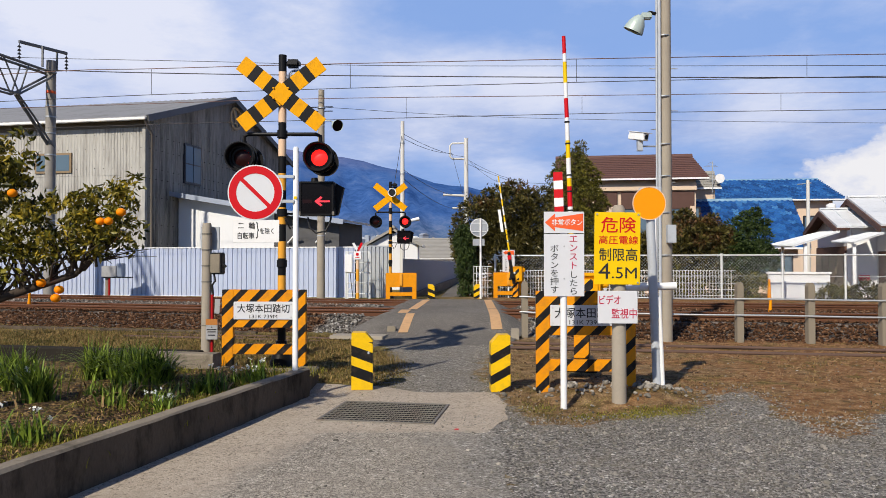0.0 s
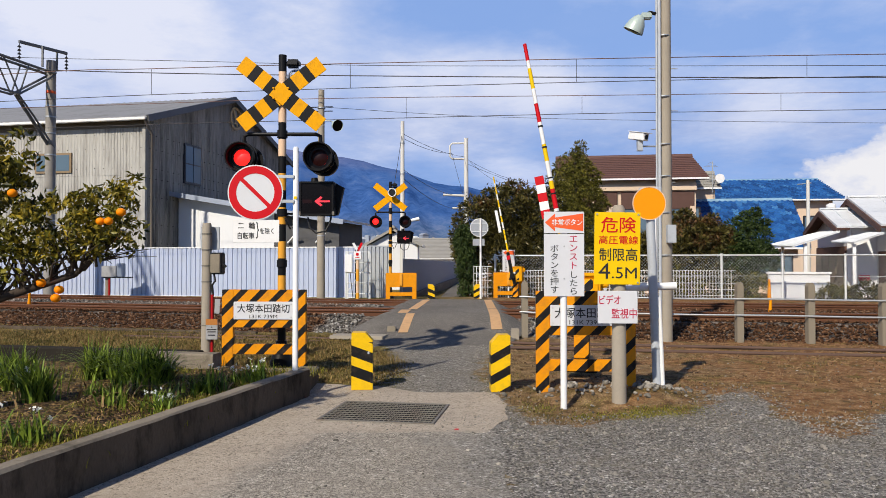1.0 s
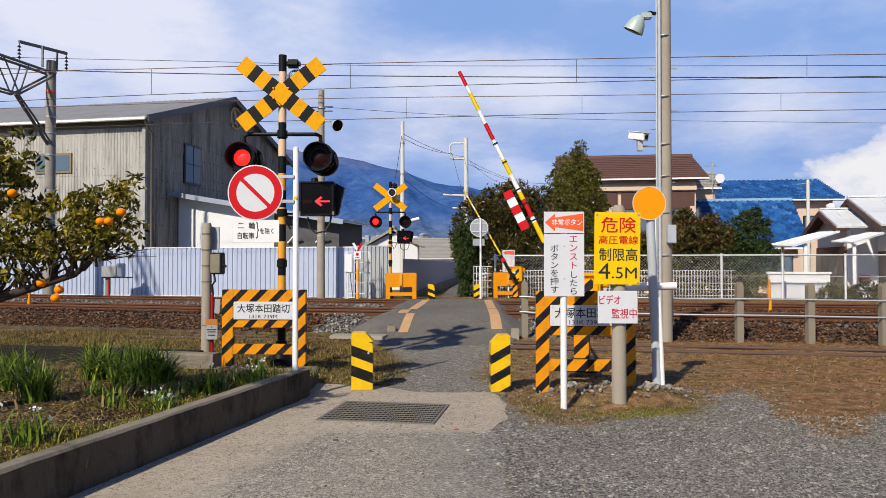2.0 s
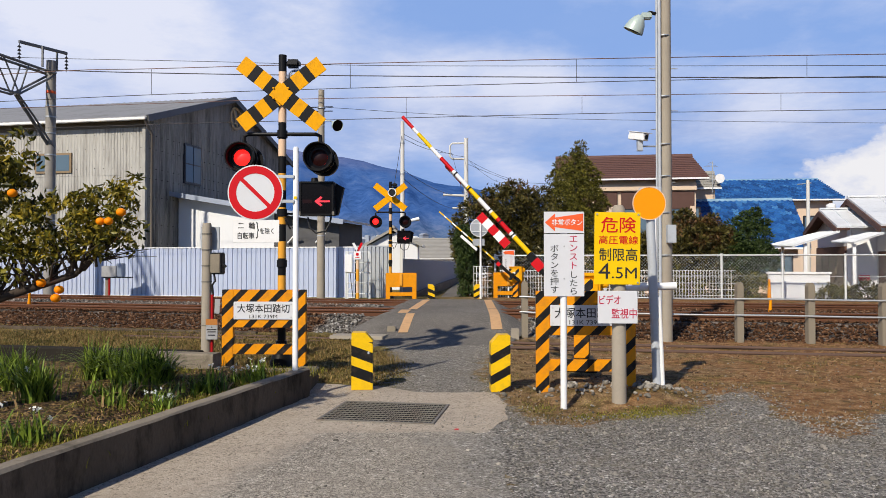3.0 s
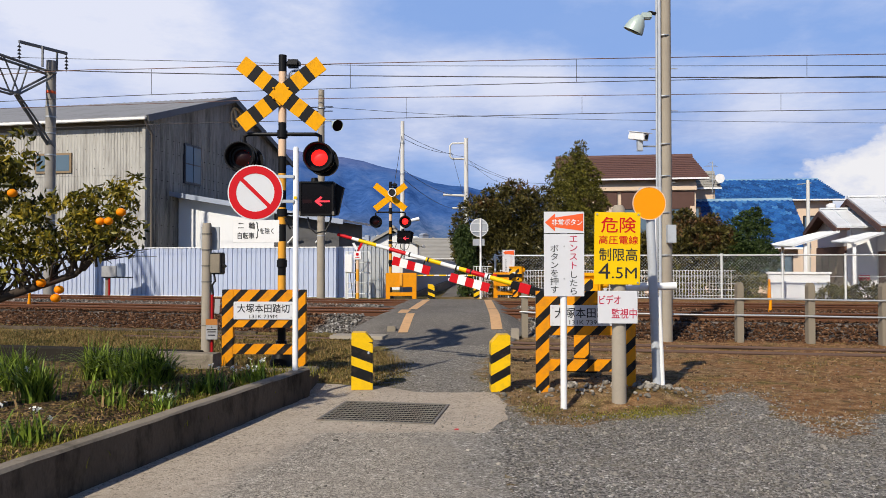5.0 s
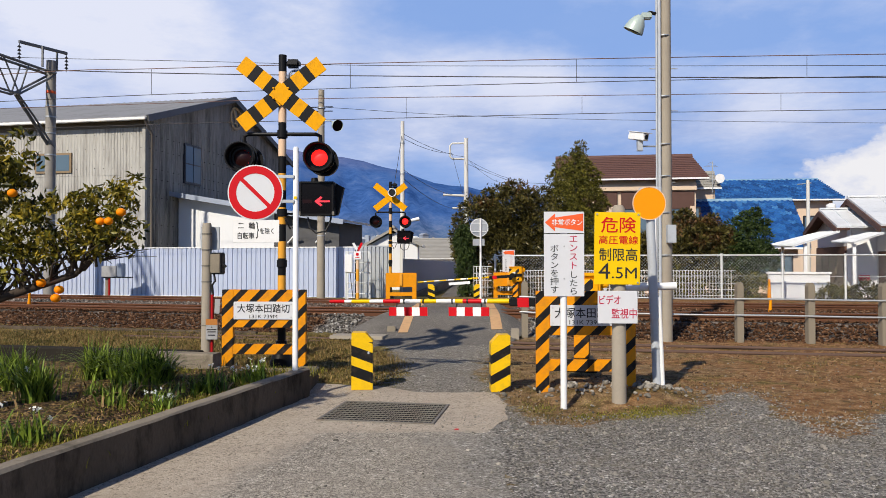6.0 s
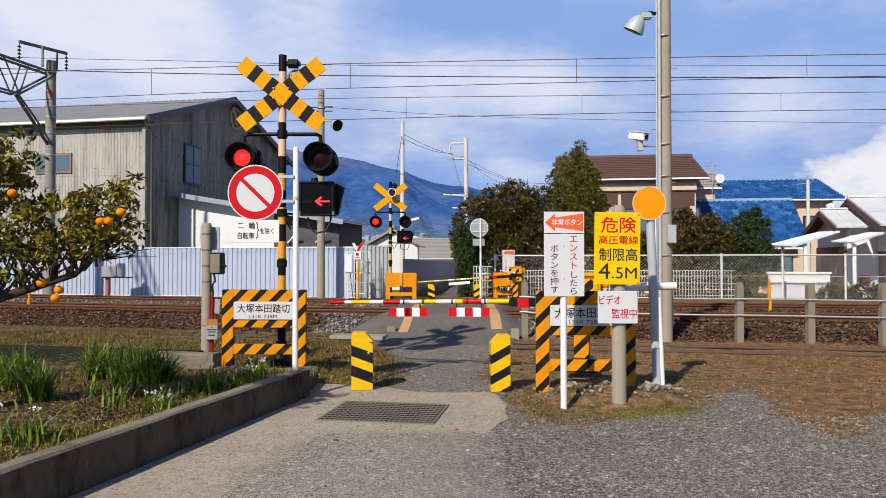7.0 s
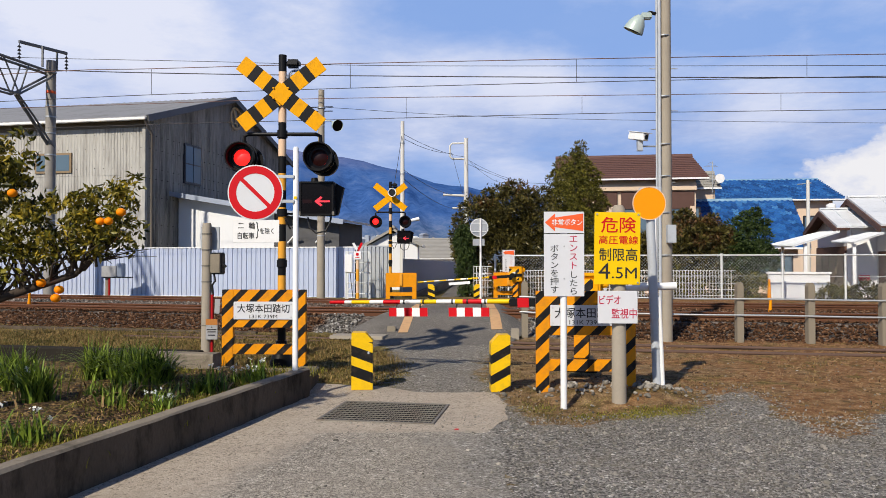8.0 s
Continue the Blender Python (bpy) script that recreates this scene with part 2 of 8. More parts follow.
def prism(outline, depth, bm=None, mi=0, m=None, bevel=0.0):
    """An outline in x, z drawn out along y by depth, from y=0 away."""
    tmp = bmesh.new()
    a = [tmp.verts.new((x, 0, z)) for x, z in outline]
    b2 = [tmp.verts.new((x, depth, z)) for x, z in outline]
    n = len(a)
    tmp.faces.new(a)
    tmp.faces.new(b2[::-1])
    for i in range(n):
        tmp.faces.new((a[i], b2[i], b2[(i + 1) % n], a[(i + 1) % n]))
    bmesh.ops.recalc_face_normals(tmp, faces=tmp.faces[:])
    if bevel:
        bmesh.ops.bevel(tmp, geom=tmp.edges[:], offset=bevel, segments=2, affect="EDGES", clamp_overlap=True)
    return merge(bm or bmesh.new(), tmp, m if m is not None else Matrix(), mi)


def disc(r, depth, bm=None, mi=0, m=None, sides=40):
    return prism([(r * math.cos(2 * math.pi * i / sides), r * math.sin(2 * math.pi * i / sides)) for i in range(sides)],
                 depth, bm, mi, m)


def ring(r0, r1, depth, m=None, bm=None, sides=48, mi=0):
    """A flat ring in x, z, drawn out along y."""
    tmp = bmesh.new()
    loops = []
    for r, y in ((r1, 0), (r1, depth), (r0, depth), (r0, 0)):
        loops.append([tmp.verts.new((r * math.cos(2 * math.pi * i / sides), y, r * math.sin(2 * math.pi * i / sides))) for i in range(sides)])
    for k in range(4):
        a, c = loops[k], loops[(k + 1) % 4]
        for i in range(sides):
            tmp.faces.new((a[i], a[(i + 1) % sides], c[(i + 1) % sides], c[i]))
    bmesh.ops.recalc_face_normals(tmp, faces=tmp.faces[:])
    return merge(bm or bmesh.new(), tmp, m if m is not None else Matrix(), mi)


def lettering(text, height, parent, at, material, width=None, name="lettering", depth=0.0015, spacing=1.0):
    """Raised letters that face -y, centred on at; height of a capital; squeezed to width where given."""
    cu = bpy.data.curves.new(name, "FONT")
    cu.body, cu.size, cu.extrude, cu.offset = text, height / 0.73, depth, 0.0 if "\n" in text or text.isascii() else height * 0.009
    cu.align_x = "CENTER"
    cu.space_character = spacing
    cu.resolution_u = 3
    tmp = bpy.data.objects.new(name, cu)
    scene.collection.objects.link(tmp)
    me = bpy.data.meshes.new_from_object(tmp.evaluated_get(bpy.context.evaluated_depsgraph_get()))
    bpy.data.objects.remove(tmp)
    co = np.array([v.co for v in me.vertices]) if len(me.vertices) else np.zeros((1, 3))
    lo, hi = co.min(0), co.max(0)
    sx = (width / (hi[0] - lo[0])) if width else 1.0
    sz = height / max(hi[1] - lo[1], 1e-6)
    for v in me.vertices:
        x, y, z = v.co
        v.co = ((x - (lo[0] + hi[0]) / 2) * sx, -z, (y - (lo[1] + hi[1]) / 2) * sz)
    me.materials.clear()
    me.materials.append(material)
    ob = new(name, me)
    ob.parent = parent
    ob.matrix_basis = Matrix.Translation(at)
    return ob


def ragged(points, step=0.12, amount=0.05, seed=0.0):
    """A closed outline broken into short steps with a wavering edge."""
    res = []
    n = len(points)
    for i in range(n):
        a, c = Vector(points[i]).to_2d(), Vector(points[(i + 1) % n]).to_2d()
        k = max(1, int((c - a).length / step))
        for j in range(k):
            p = a.lerp(c, j / k)
            q = Vector((p.x * 1.7, p.y * 1.7, seed))
            w = noise.noise_vector(q) + 0.5 * noise.noise_vector(q * 3.7)
            res.append((p.x + w.x * amount, p.y + w.y * amount))
    return res
# ---------------------------------------------------------------- the lie of the land
RAIL_Z = 0.365
GAUGE = 1.067
TRACKS = (0.0, 3.85)


def near_rail(x):
    """y of the near rail of the near track at x."""
    return 16.65 - 0.215 * x + 0.003 * x * x


def along(x, off=0.0, z=0.0):
    """A point at a distance off beyond the near rail, square to the track."""
    d = -0.215 + 0.006 * x
    n = Vector((-d, 1.0, 0)).normalized()
    return Vector((x, near_rail(x), z)) + n * off


def smooth01(a, b, v):
    t = min(max((v - a) / (b - a), 0.0), 1.0)
    return t * t * (3 - 2 * t)


def deck_z(x, y):
    """Height of the road over the crossing."""
    s = y - near_rail(x)
    return 0.352 * smooth01(-3.6, -0.25, s) * (1 - smooth01(5.2, 8.6, s)) - 0.25 * smooth01(14, 60, s)


def wall_x(y):
    """The garden wall's road face."""
    return -1.5 - 0.255 * (7.97 - y)


# ground: one sheet to the horizon, finer near the camera
def steps(lo, hi, fine_lo, fine_hi, fine, grow=1.35):
    v = list(np.arange(fine_lo, fine_hi + 1e-6, fine))
    d = fine
    while v[-1] < hi:
        d *= grow
        v.append(v[-1] + d)
    d = fine
    while v[0] > lo:
        d *= grow
        v.insert(0, v[0] - d)
    return v


# edge of the gravel yard
GRAVEL = [(0.3, -6.0), (9.0, -6.0), (9.0, 6.3), (6.2, 7.3), (4.5, 7.3), (4.05, 6.95), (3.7, 6.35), (3.38, 6.2), (3.3, 6.95), (3.55, 8.0),
          (3.5, 8.55), (3.15, 8.4), (2.85, 7.8), (2.43, 7.22), (1.64, 6.93), (1.22, 6.6), (0.9, 6.75), (0.78, 7.4), (0.70, 8.0), (0.3, 8.0)]


# the lane between the bollards
LANE = [(0.5, 7.7), (0.62, 8.3), (0.52, 9.5), (0.66, 11.0), (0.95, 13.0), (-1.02, 13.0), (-0.85, 11.5), (-0.52, 9.6), (-0.72, 8.6), (-0.7, 7.7)]


def inside_by(x, y, outline):
    """Distance to an outline, positive inside it."""
    hit, best = False, 1e9
    for (ax, ay), (bx, by) in zip(outline, outline[1:] + outline[:1]):
        if (ay > y) != (by > y) and x < ax + (y - ay) / (by - ay) * (bx - ax):
            hit = not hit
        dx, dy_ = bx - ax, by - ay
        t = max(0.0, min(1.0, ((x - ax) * dx + (y - ay) * dy_) / (dx * dx + dy_ * dy_)))
        best = min(best, math.hypot(x - ax - t * dx, y - ay - t * dy_))
    return best if hit else -best


def ground_z(x, y):
    n = noise.noise(Vector((x * 0.9, y * 0.9, 2.0))) * 0.02 + noise.noise(Vector((x * 3.1, y * 3.1, 5.0))) * 0.008
    s = y - near_rail(x)
    far = smooth01(9, 40, s)
    keep = smooth01(0.15, 0.9, abs(x + 0.2))
    bank = 0.20 * smooth01(-1.5, 0.5, s) * (1 - smooth01(11.0, 16.0, s))
    rise = 0.10 * smooth01(1.1, 1.5, x) * smooth01(7.4, 8.0, y) * (1 - smooth01(8.6, 9.3, y)) * (1 - smooth01(2.3, 2.9, x))
    paved = (wall_x(y) - 0.3 < x < 0.62 and y < 8.75) or (-0.62 < x < 0.42 and y < 13.2)
    low = (0.04 if paved else -0.006) + 0.02 * (1 - keep)
    z = (n * keep - low) * (1 - far) + bank - 0.30 * far + rise
    if -1.3 < x < 10 and y < 14:
        flat_part = max(smooth01(-0.35, 0.15, inside_by(x, y, GRAVEL)), smooth01(-0.30, 0.05, inside_by(x, y, LANE)))
        z += (0.0105 + n * 0.12 - z) * flat_part
    return z


gx = steps(-3200, 3200, -9.0, 9.0, 0.16)
gy = steps(-700, 4300, 2.2, 15.0, 0.16)
g_verts = [(x, y, ground_z(x, y)) for y in gy for x in gx]
nx = len(gx)
g_faces = [(j * nx + i, j * nx + i + 1, (j + 1) * nx + i + 1, (j + 1) * nx + i) for j in range(len(gy) - 1) for i in range(nx - 1)]


ASPHALT_COLS = [(0.0, (0.11, 0.096, 0.078)), (0.45, (0.275, 0.246, 0.205)), (0.8, (0.40, 0.36, 0.30)), (1.0, (0.60, 0.545, 0.47))]
GRAVEL_COLS = [(0.0, (0.045, 0.042, 0.037)), (0.45, (0.185, 0.174, 0.155)), (0.8, (0.33, 0.31, 0.28)), (1.0, (0.68, 0.65, 0.60))]
LANE_COLS = [(0.0, (0.06, 0.055, 0.046)), (0.45, (0.195, 0.178, 0.152)), (0.8, (0.33, 0.305, 0.265)), (1.0, (0.58, 0.54, 0.48))]


def stone_colour(t, v, cols, scale, n1, n2, patch):
    vo = nd(t, "ShaderNodeTexVoronoi", {"Vector": v, "Scale": scale})
    vb = nd(t, "ShaderNodeTexVoronoi", {"Vector": v, "Scale": scale * 0.37})
    s1 = nd(t, "ShaderNodeSeparateColor", {0: vo.outputs["Color"]}).outputs[0]
    s2 = nd(t, "ShaderNodeSeparateColor", {0: vb.outputs["Color"]}).outputs[0]
    s2 = math_node(t, "POWER", s2, 6.0)
    c = ramp(t, math_node(t, "ADD", math_node(t, "MULTIPLY", s1, 0.8), math_node(t, "MULTIPLY", s2, 0.3)), cols)
    k = math_node(t, "ADD", math_node(t, "MULTIPLY", n1, 0.8), math_node(t, "MULTIPLY", n2, 0.6))
    k = math_node(t, "ADD", k, 0.32)
    c = mix_col(t, 1.0, c, nd(t, "ShaderNodeCombineXYZ", {0: k, 1: k, 2: k}).outputs[0], "MULTIPLY")
    if patch:
        f = ramp(t, math_node(t, "ADD", math_node(t, "MULTIPLY", n1, 0.6), math_node(t, "MULTIPLY", n2, 0.4)), [(0.50, g(0)), (0.62, g(0.6))])
        c = mix_col(t, f, c, patch)
    return c, vo.outputs["Distance"]


def ground_material():
    m, t, b = blank("earth_and_dry_grass")
    v = world_coord(t)
    n1 = noise_node(t, v, 0.55, 6.0, 0.6)
    n2 = noise_node(t, v, 7.0, 6.0, 0.7)
    n3 = noise_node(t, v, 60.0, 4.0, 0.7)
    earth = ramp(t, n2, [(0.28, (0.06, 0.035, 0.015)), (0.5, (0.21, 0.132, 0.064)), (0.72, (0.40, 0.28, 0.15))])
    grass = ramp(t, n2, [(0.28, (0.045, 0.037, 0.009)), (0.5, (0.165, 0.125, 0.038)), (0.72, (0.33, 0.25, 0.095))])
    x = nd(t, "ShaderNodeSeparateXYZ", {0: v}).outputs[0]
    side = math_node(t, "MULTIPLY_ADD", x, -0.25, 0.15)
    f = math_node(t, "ADD", math_node(t, "MULTIPLY", n1, 1.0), side)
    f = ramp(t, f, [(0.42, g(0)), (0.72, g(1))])
    c = mix_col(t, f, earth, grass)
    # a rust-brown tongue of dead leaves on the bare earth, moss where water stands
    n4 = noise_node(t, v, 1.7, 6.0, 0.68)
    rusty = ramp(t, n2, [(0.30, (0.07, 0.032, 0.012)), (0.5, (0.235, 0.115, 0.047)), (0.72, (0.42, 0.26, 0.13))])
    c = mix_col(t, ramp(t, math_node(t, "MULTIPLY_ADD", x, 0.05, math_node(t, "MULTIPLY", n4, 0.9)), [(0.54, g(0)), (0.68, g(0.9))]), c, rusty)
    moss = ramp(t, n2, [(0.3, (0.035, 0.03, 0.006)), (0.55, (0.13, 0.105, 0.022)), (0.75, (0.26, 0.20, 0.06))])
    n5 = noise_node(t, v, 2.3, 5.0, 0.6)
    c = mix_col(t, ramp(t, n5, [(0.52, g(0)), (0.66, g(0.75))]), c, moss)
    speck = ramp(t, n3, [(0.30, g(0.45)), (0.52, g(1.0)), (0.74, g(1.7))])
    c = mix_col(t, 1.0, c, speck, "MULTIPLY")
    # gravel and lane stones, trodden out over the earth with a ragged edge
    n1s = noise_node(t, v, 0.8, 6.0, 0.62)
    n2s = noise_node(t, v, 9.0, 6.0, 0.7)
    n6 = noise_node(t, v, 3.2, 7.0, 0.72)
    for attr, cols, scale, patch in (("gravel_reach", GRAVEL_COLS, 68.0, (0.14, 0.115, 0.08)), ("lane_reach", LANE_COLS, 75.0, (0.15, 0.13, 0.10))):
        reach = nd(t, "ShaderNodeAttribute")
        reach.attribute_name = attr
        stones, _ = stone_colour(t, v, cols, scale, n1s, n2s, patch)
        f = math_node(t, "ADD", reach.outputs["Fac"], math_node(t, "MULTIPLY_ADD", n6, 1.7, -0.85))
        f = math_node(t, "ADD", f, math_node(t, "MULTIPLY_ADD", n3, 0.5, -0.25))
        c = mix_col(t, ramp(t, f, [(0.0, g(0)), (0.14, g(1))]), c, stones)
    link(t, c, b.inputs["Base Color"])
    b.inputs["Roughness"].default_value = 0.95
    b.inputs["Specular IOR Level"].default_value = 0.15
    hgt = math_node(t, "ADD", math_node(t, "MULTIPLY", n2, 1.0), math_node(t, "MULTIPLY", n3, 0.5))
    link(t, nd(t, "ShaderNodeBump", {"Strength": 0.9, "Distance": 0.03, "Height": hgt}).outputs[0], b.inputs["Normal"])
    return m


def stony(name, cols, scale=75.0, bump=0.008, patch=None, rough=0.9, edge=None):
    """Asphalt, gravel or worn concrete: stone specks in world space with larger patches.
    edge: (axis, offset, width, other colours, scale): where another surface gradually takes over."""
    m, t, b = blank(name)
    v = world_coord(t)
    n1 = noise_node(t, v, 0.8, 6.0, 0.62)
    n2 = noise_node(t, v, 9.0, 6.0, 0.7)
    c, dist = stone_colour(t, v, cols, scale, n1, n2, patch)
    if edge:
        axis, off, width, other, oscale, most, gate = edge
        c2, _ = stone_colour(t, v, other, oscale, n1, n2, None)
        n3 = noise_node(t, v, 2.6, 6.0, 0.7)
        d = nd(t, "ShaderNodeVectorMath", {0: v, 1: axis}, operation="DOT_PRODUCT").outputs["Value"]
        d = math_node(t, "ADD", math_node(t, "MULTIPLY_ADD", d, 1.0 / width, off / width), math_node(t, "MULTIPLY_ADD", n3, 3.0, -1.5))
        f = ramp(t, math_node(t, "MULTIPLY_ADD", d, 0.5, 0.5), [(0.1, g(0)), (0.9, g(most))])
        if gate:
            yy = nd(t, "ShaderNodeSeparateXYZ", {0: v}).outputs[1]
            f = math_node(t, "MULTIPLY", f, math_node(t, "MULTIPLY_ADD", math_node(t, "SUBTRACT", gate, yy), 5.0, 0.5, clamp=True))
        c = mix_col(t, f, c, c2)
    link(t, c, b.inputs["Base Color"])
    b.inputs["Roughness"].default_value = rough
    b.inputs["Specular IOR Level"].default_value = 0.2
    hh = math_node(t, "ADD", math_node(t, "MULTIPLY", dist, -1.0), math_node(t, "MULTIPLY", n2, 0.5))
    link(t, nd(t, "ShaderNodeBump", {"Strength": 0.8, "Distance": bump, "Height": hh}).outputs[0], b.inputs["Normal"])
    return m


M_GROUND = ground_material()
M_ASPHALT = stony("worn_asphalt", ASPHALT_COLS, 85.0, 0.005, patch=(0.21, 0.185, 0.15), edge=((1.0, 0.0, 0.0), -0.15, 0.5, GRAVEL_COLS, 68.0, 1.0, None))
M_DECK = stony("crossing_asphalt", [(0.0, (0.085, 0.076, 0.066)), (0.6, (0.15, 0.136, 0.118)), (1.0, (0.29, 0.265, 0.23))], 95.0, 0.004)
M_APRON = stony("worn_concrete_paving", [(0.0, (0.16, 0.132, 0.10)), (0.2, (0.34, 0.29, 0.23)), (1.0, (0.46, 0.395, 0.32))], 70.0, 0.003, patch=(0.24, 0.20, 0.155),
                edge=((1.0, -0.24, 0.0), 2.62, 0.16, ASPHALT_COLS, 85.0, 1.0, 6.35))
M_GRAVEL = stony("grey_gravel", GRAVEL_COLS, 68.0, 0.014, patch=(0.14, 0.115, 0.08))
M_STRIP = mat("ochre_road_paint", (0.55, 0.33, 0.16), 0.8, var=0.14, big=3, fine=80, dirt=(0.25, 0.17, 0.10), dirt_amount=0.45, where="world")

ground = raw("ground", g_verts, g_faces, [M_GROUND], smooth=True)
for attr_name, outline in (("gravel_reach", GRAVEL), ("lane_reach", LANE)):
    at_ = ground.data.attributes.new(attr_name, "FLOAT", "POINT")
    at_.data.foreach_set("value", [max(-2.0, min(2.0, inside_by(p[0], p[1], outline) * 1.6)) if abs(p[0]) < 11 and -8 < p[1] < 15 else -2.0 for p in g_verts])
tagged(ground, "brown earth with dry grass, moss and strewn stones", "ground", kind="structure")


def sheet(outline, zf, lift, name, material, label, cell=0.25):
    """A paved surface that follows a height, with a small thickness at its edge."""
    bm = bmesh.new()
    vs = [bm.verts.new((x, y, 0)) for x, y in outline]
    es = [bm.edges.new((vs[i], vs[(i + 1) % len(vs)])) for i in range(len(vs))]
    bmesh.ops.triangle_fill(bm, use_beauty=True, edges=es)
    ys = [p[1] for p in outline]
    xs = [p[0] for p in outline]
    for k in np.arange(min(ys), max(ys), cell):
        bmesh.ops.bisect_plane(bm, geom=bm.verts[:] + bm.edges[:] + bm.faces[:], plane_co=(0, k, 0), plane_no=(0, 1, 0))
    for f in bm.faces:
        f.normal_update()
        if f.normal.z < 0:
            f.normal_flip()
    for v in bm.verts:
        v.co.z = zf(v.co.x, v.co.y) + lift
    rim = [e for e in bm.edges if e.is_boundary]
    low = bmesh.ops.extrude_edge_only(bm, edges=rim)
    for v in [e for e in low["geom"] if isinstance(e, bmesh.types.BMVert)]:
        v.co.z -= 0.03
    return solo(name, bm, material, label, "paving", "structure")


def flat(x, y):
    return 0.0


# gravel yard in the foreground
sheet([(0.6, -6.0), (8.7, -6.0), (8.7, 5.6), (6.1, 6.3), (4.7, 6.2), (4.2, 5.8), (3.6, 5.3), (2.8, 5.9), (1.7, 5.9), (1.2, 5.6), (0.75, 5.4), (0.6, 5.0)],
      flat, 0.0125, "pavement_1", M_GRAVEL, "grey gravel yard in front of the crossing")
# worn asphalt lane towards the camera and up to the crossing
sheet(ragged([(-4.6, -6.0), (0.62, -6.0), (0.45, 5.0), (0.5, 6.6), (0.5, 7.9), (-1.3, 7.9), (-1.45, 6.0), (-1.85, 4.6)], 0.06, 0.05, 3.0),
      flat, 0.014, "road_1", M_ASPHALT, "worn grey asphalt lane with exposed stones")
# pale concrete paving along the garden wall and round the drain
APRON = ragged([(wall_x(-6.0), -6.0), (-4.1, -6.0), (-1.48, 4.2), (-1.02, 6.3), (-0.15, 6.35), (0.40, 6.3), (0.60, 6.9), (0.68, 7.6), (0.55, 8.25), (-0.3, 8.3),
                (-0.72, 8.65), (-1.1, 8.75), (-1.5, 8.9), (-1.75, 8.8), (wall_x(8.0), 8.0)], 0.05, 0.045, 7.0)
sheet(APRON, flat, 0.0155, "pavement_2", M_APRON, "pale worn concrete paving beside the garden wall")


def strip_grid(xl, xr, ys, zf, n=8):
    bm = bmesh.new()
    rows = []
    for y in ys:
        a, c = xl(y), xr(y)
        rows.append([bm.verts.new((a + (c - a) * i / n, y, zf(a + (c - a) * i / n, y))) for i in range(n + 1)])
    for r, q in zip(rows, rows[1:]):
        for i in range(n):
            bm.faces.new((r[i], r[i + 1], q[i + 1], q[i]))
    return bm


# crossing deck with sloping shoulders
def deck_left(y):
    return -1.22 + 0.043 * (y - 14.4)


def deck_right(y):
    return 1.18 + 0.036 * (y - 14.4)


dy = list(np.arange(12.7, 26.4, 0.15))
deck = strip_grid(deck_left, deck_right, dy, lambda x, y: deck_z(x, y) + 0.006 + 0.014 * smooth01(12.7, 13.3, y))
solo("road_2", deck, M_DECK, "dark asphalt crossing deck rising over two tracks", "road", "structure")
for nm, f0, f1 in (("road_3", lambda y: deck_left(y) - 0.12 - 0.75 * smooth01(13.0, 16.0, y) * (1 - smooth01(21.5, 25.5, y)), deck_left),
                   ("road_4", deck_right, lambda y: deck_right(y) + 0.12 + 0.65 * smooth01(13.0, 16.0, y) * (1 - smooth01(21.5, 25.5, y)))):
    sh = strip_grid(f0, f1, dy, lambda x, y, a=f0, c=f1, left=(nm == "road_3"):
                    deck_z(x, y) * (0.25 + 0.75 * smooth01(0, 1, ((x - a(y)) if left else (c(y) - x)) / max(c(y) - a(y), 1e-6))) + 0.016)
    solo(nm, sh, M_DECK, "sloping asphalt shoulder of the crossing deck", "road", "structure")

# ochre edge strips: the left one in three pieces
def paint_strip(xf, w, y0, y1):
    bm = strip_grid(lambda y: xf(y) - w / 2, lambda y: xf(y) + w / 2, list(np.arange(y0, y1 + 0.01, 0.15)), lambda x, y: deck_z(x, y) + 0.026, 2)
    return solo("edge_strip", bm, M_STRIP, "ochre painted edge strip on the crossing deck", "road marking", "structure", "crossing edge strips")


paint_strip(lambda y: -0.79 + 0.043 * (y - 14.4), 0.19, 14.3, 16.1)
paint_strip(lambda y: -0.98 + 0.043 * (y - 14.4), 0.23, 16.2, 17.2)
paint_strip(lambda y: -0.88 + 0.055 * (y - 14.4), 0.21, 17.25, 21.6)
paint_strip(lambda y: 1.07 + 0.036 * (y - 14.4), 0.22, 14.3, 17.4)
paint_strip(lambda y: 1.07 + 0.036 * (y - 14.4), 0.22, 17.45, 21.6)

# lane beyond the crossing
far_road = strip_grid(lambda y: -0.35 + 0.045 * (y - 25), lambda y: 1.55 + 0.02 * (y - 25), list(np.arange(25.5, 60, 0.8)), lambda x, y: deck_z(x, y) + 0.03)
solo("road_5", far_road, M_DECK, "narrow asphalt lane beyond the crossing", "road", "structure")

# ---------------------------------------------------------------- rails
RAIL_PROFILE = [(-0.064, -0.153), (0.064, -0.153), (0.064, -0.142), (0.012, -0.125), (0.010, -0.05), (0.033, -0.036), (0.033, -0.006), (0.024, 0.0),
                (-0.024, 0.0), (-0.033, -0.006), (-0.033, -0.036), (-0.010, -0.05), (-0.012, -0.125), (-0.064, -0.142)]


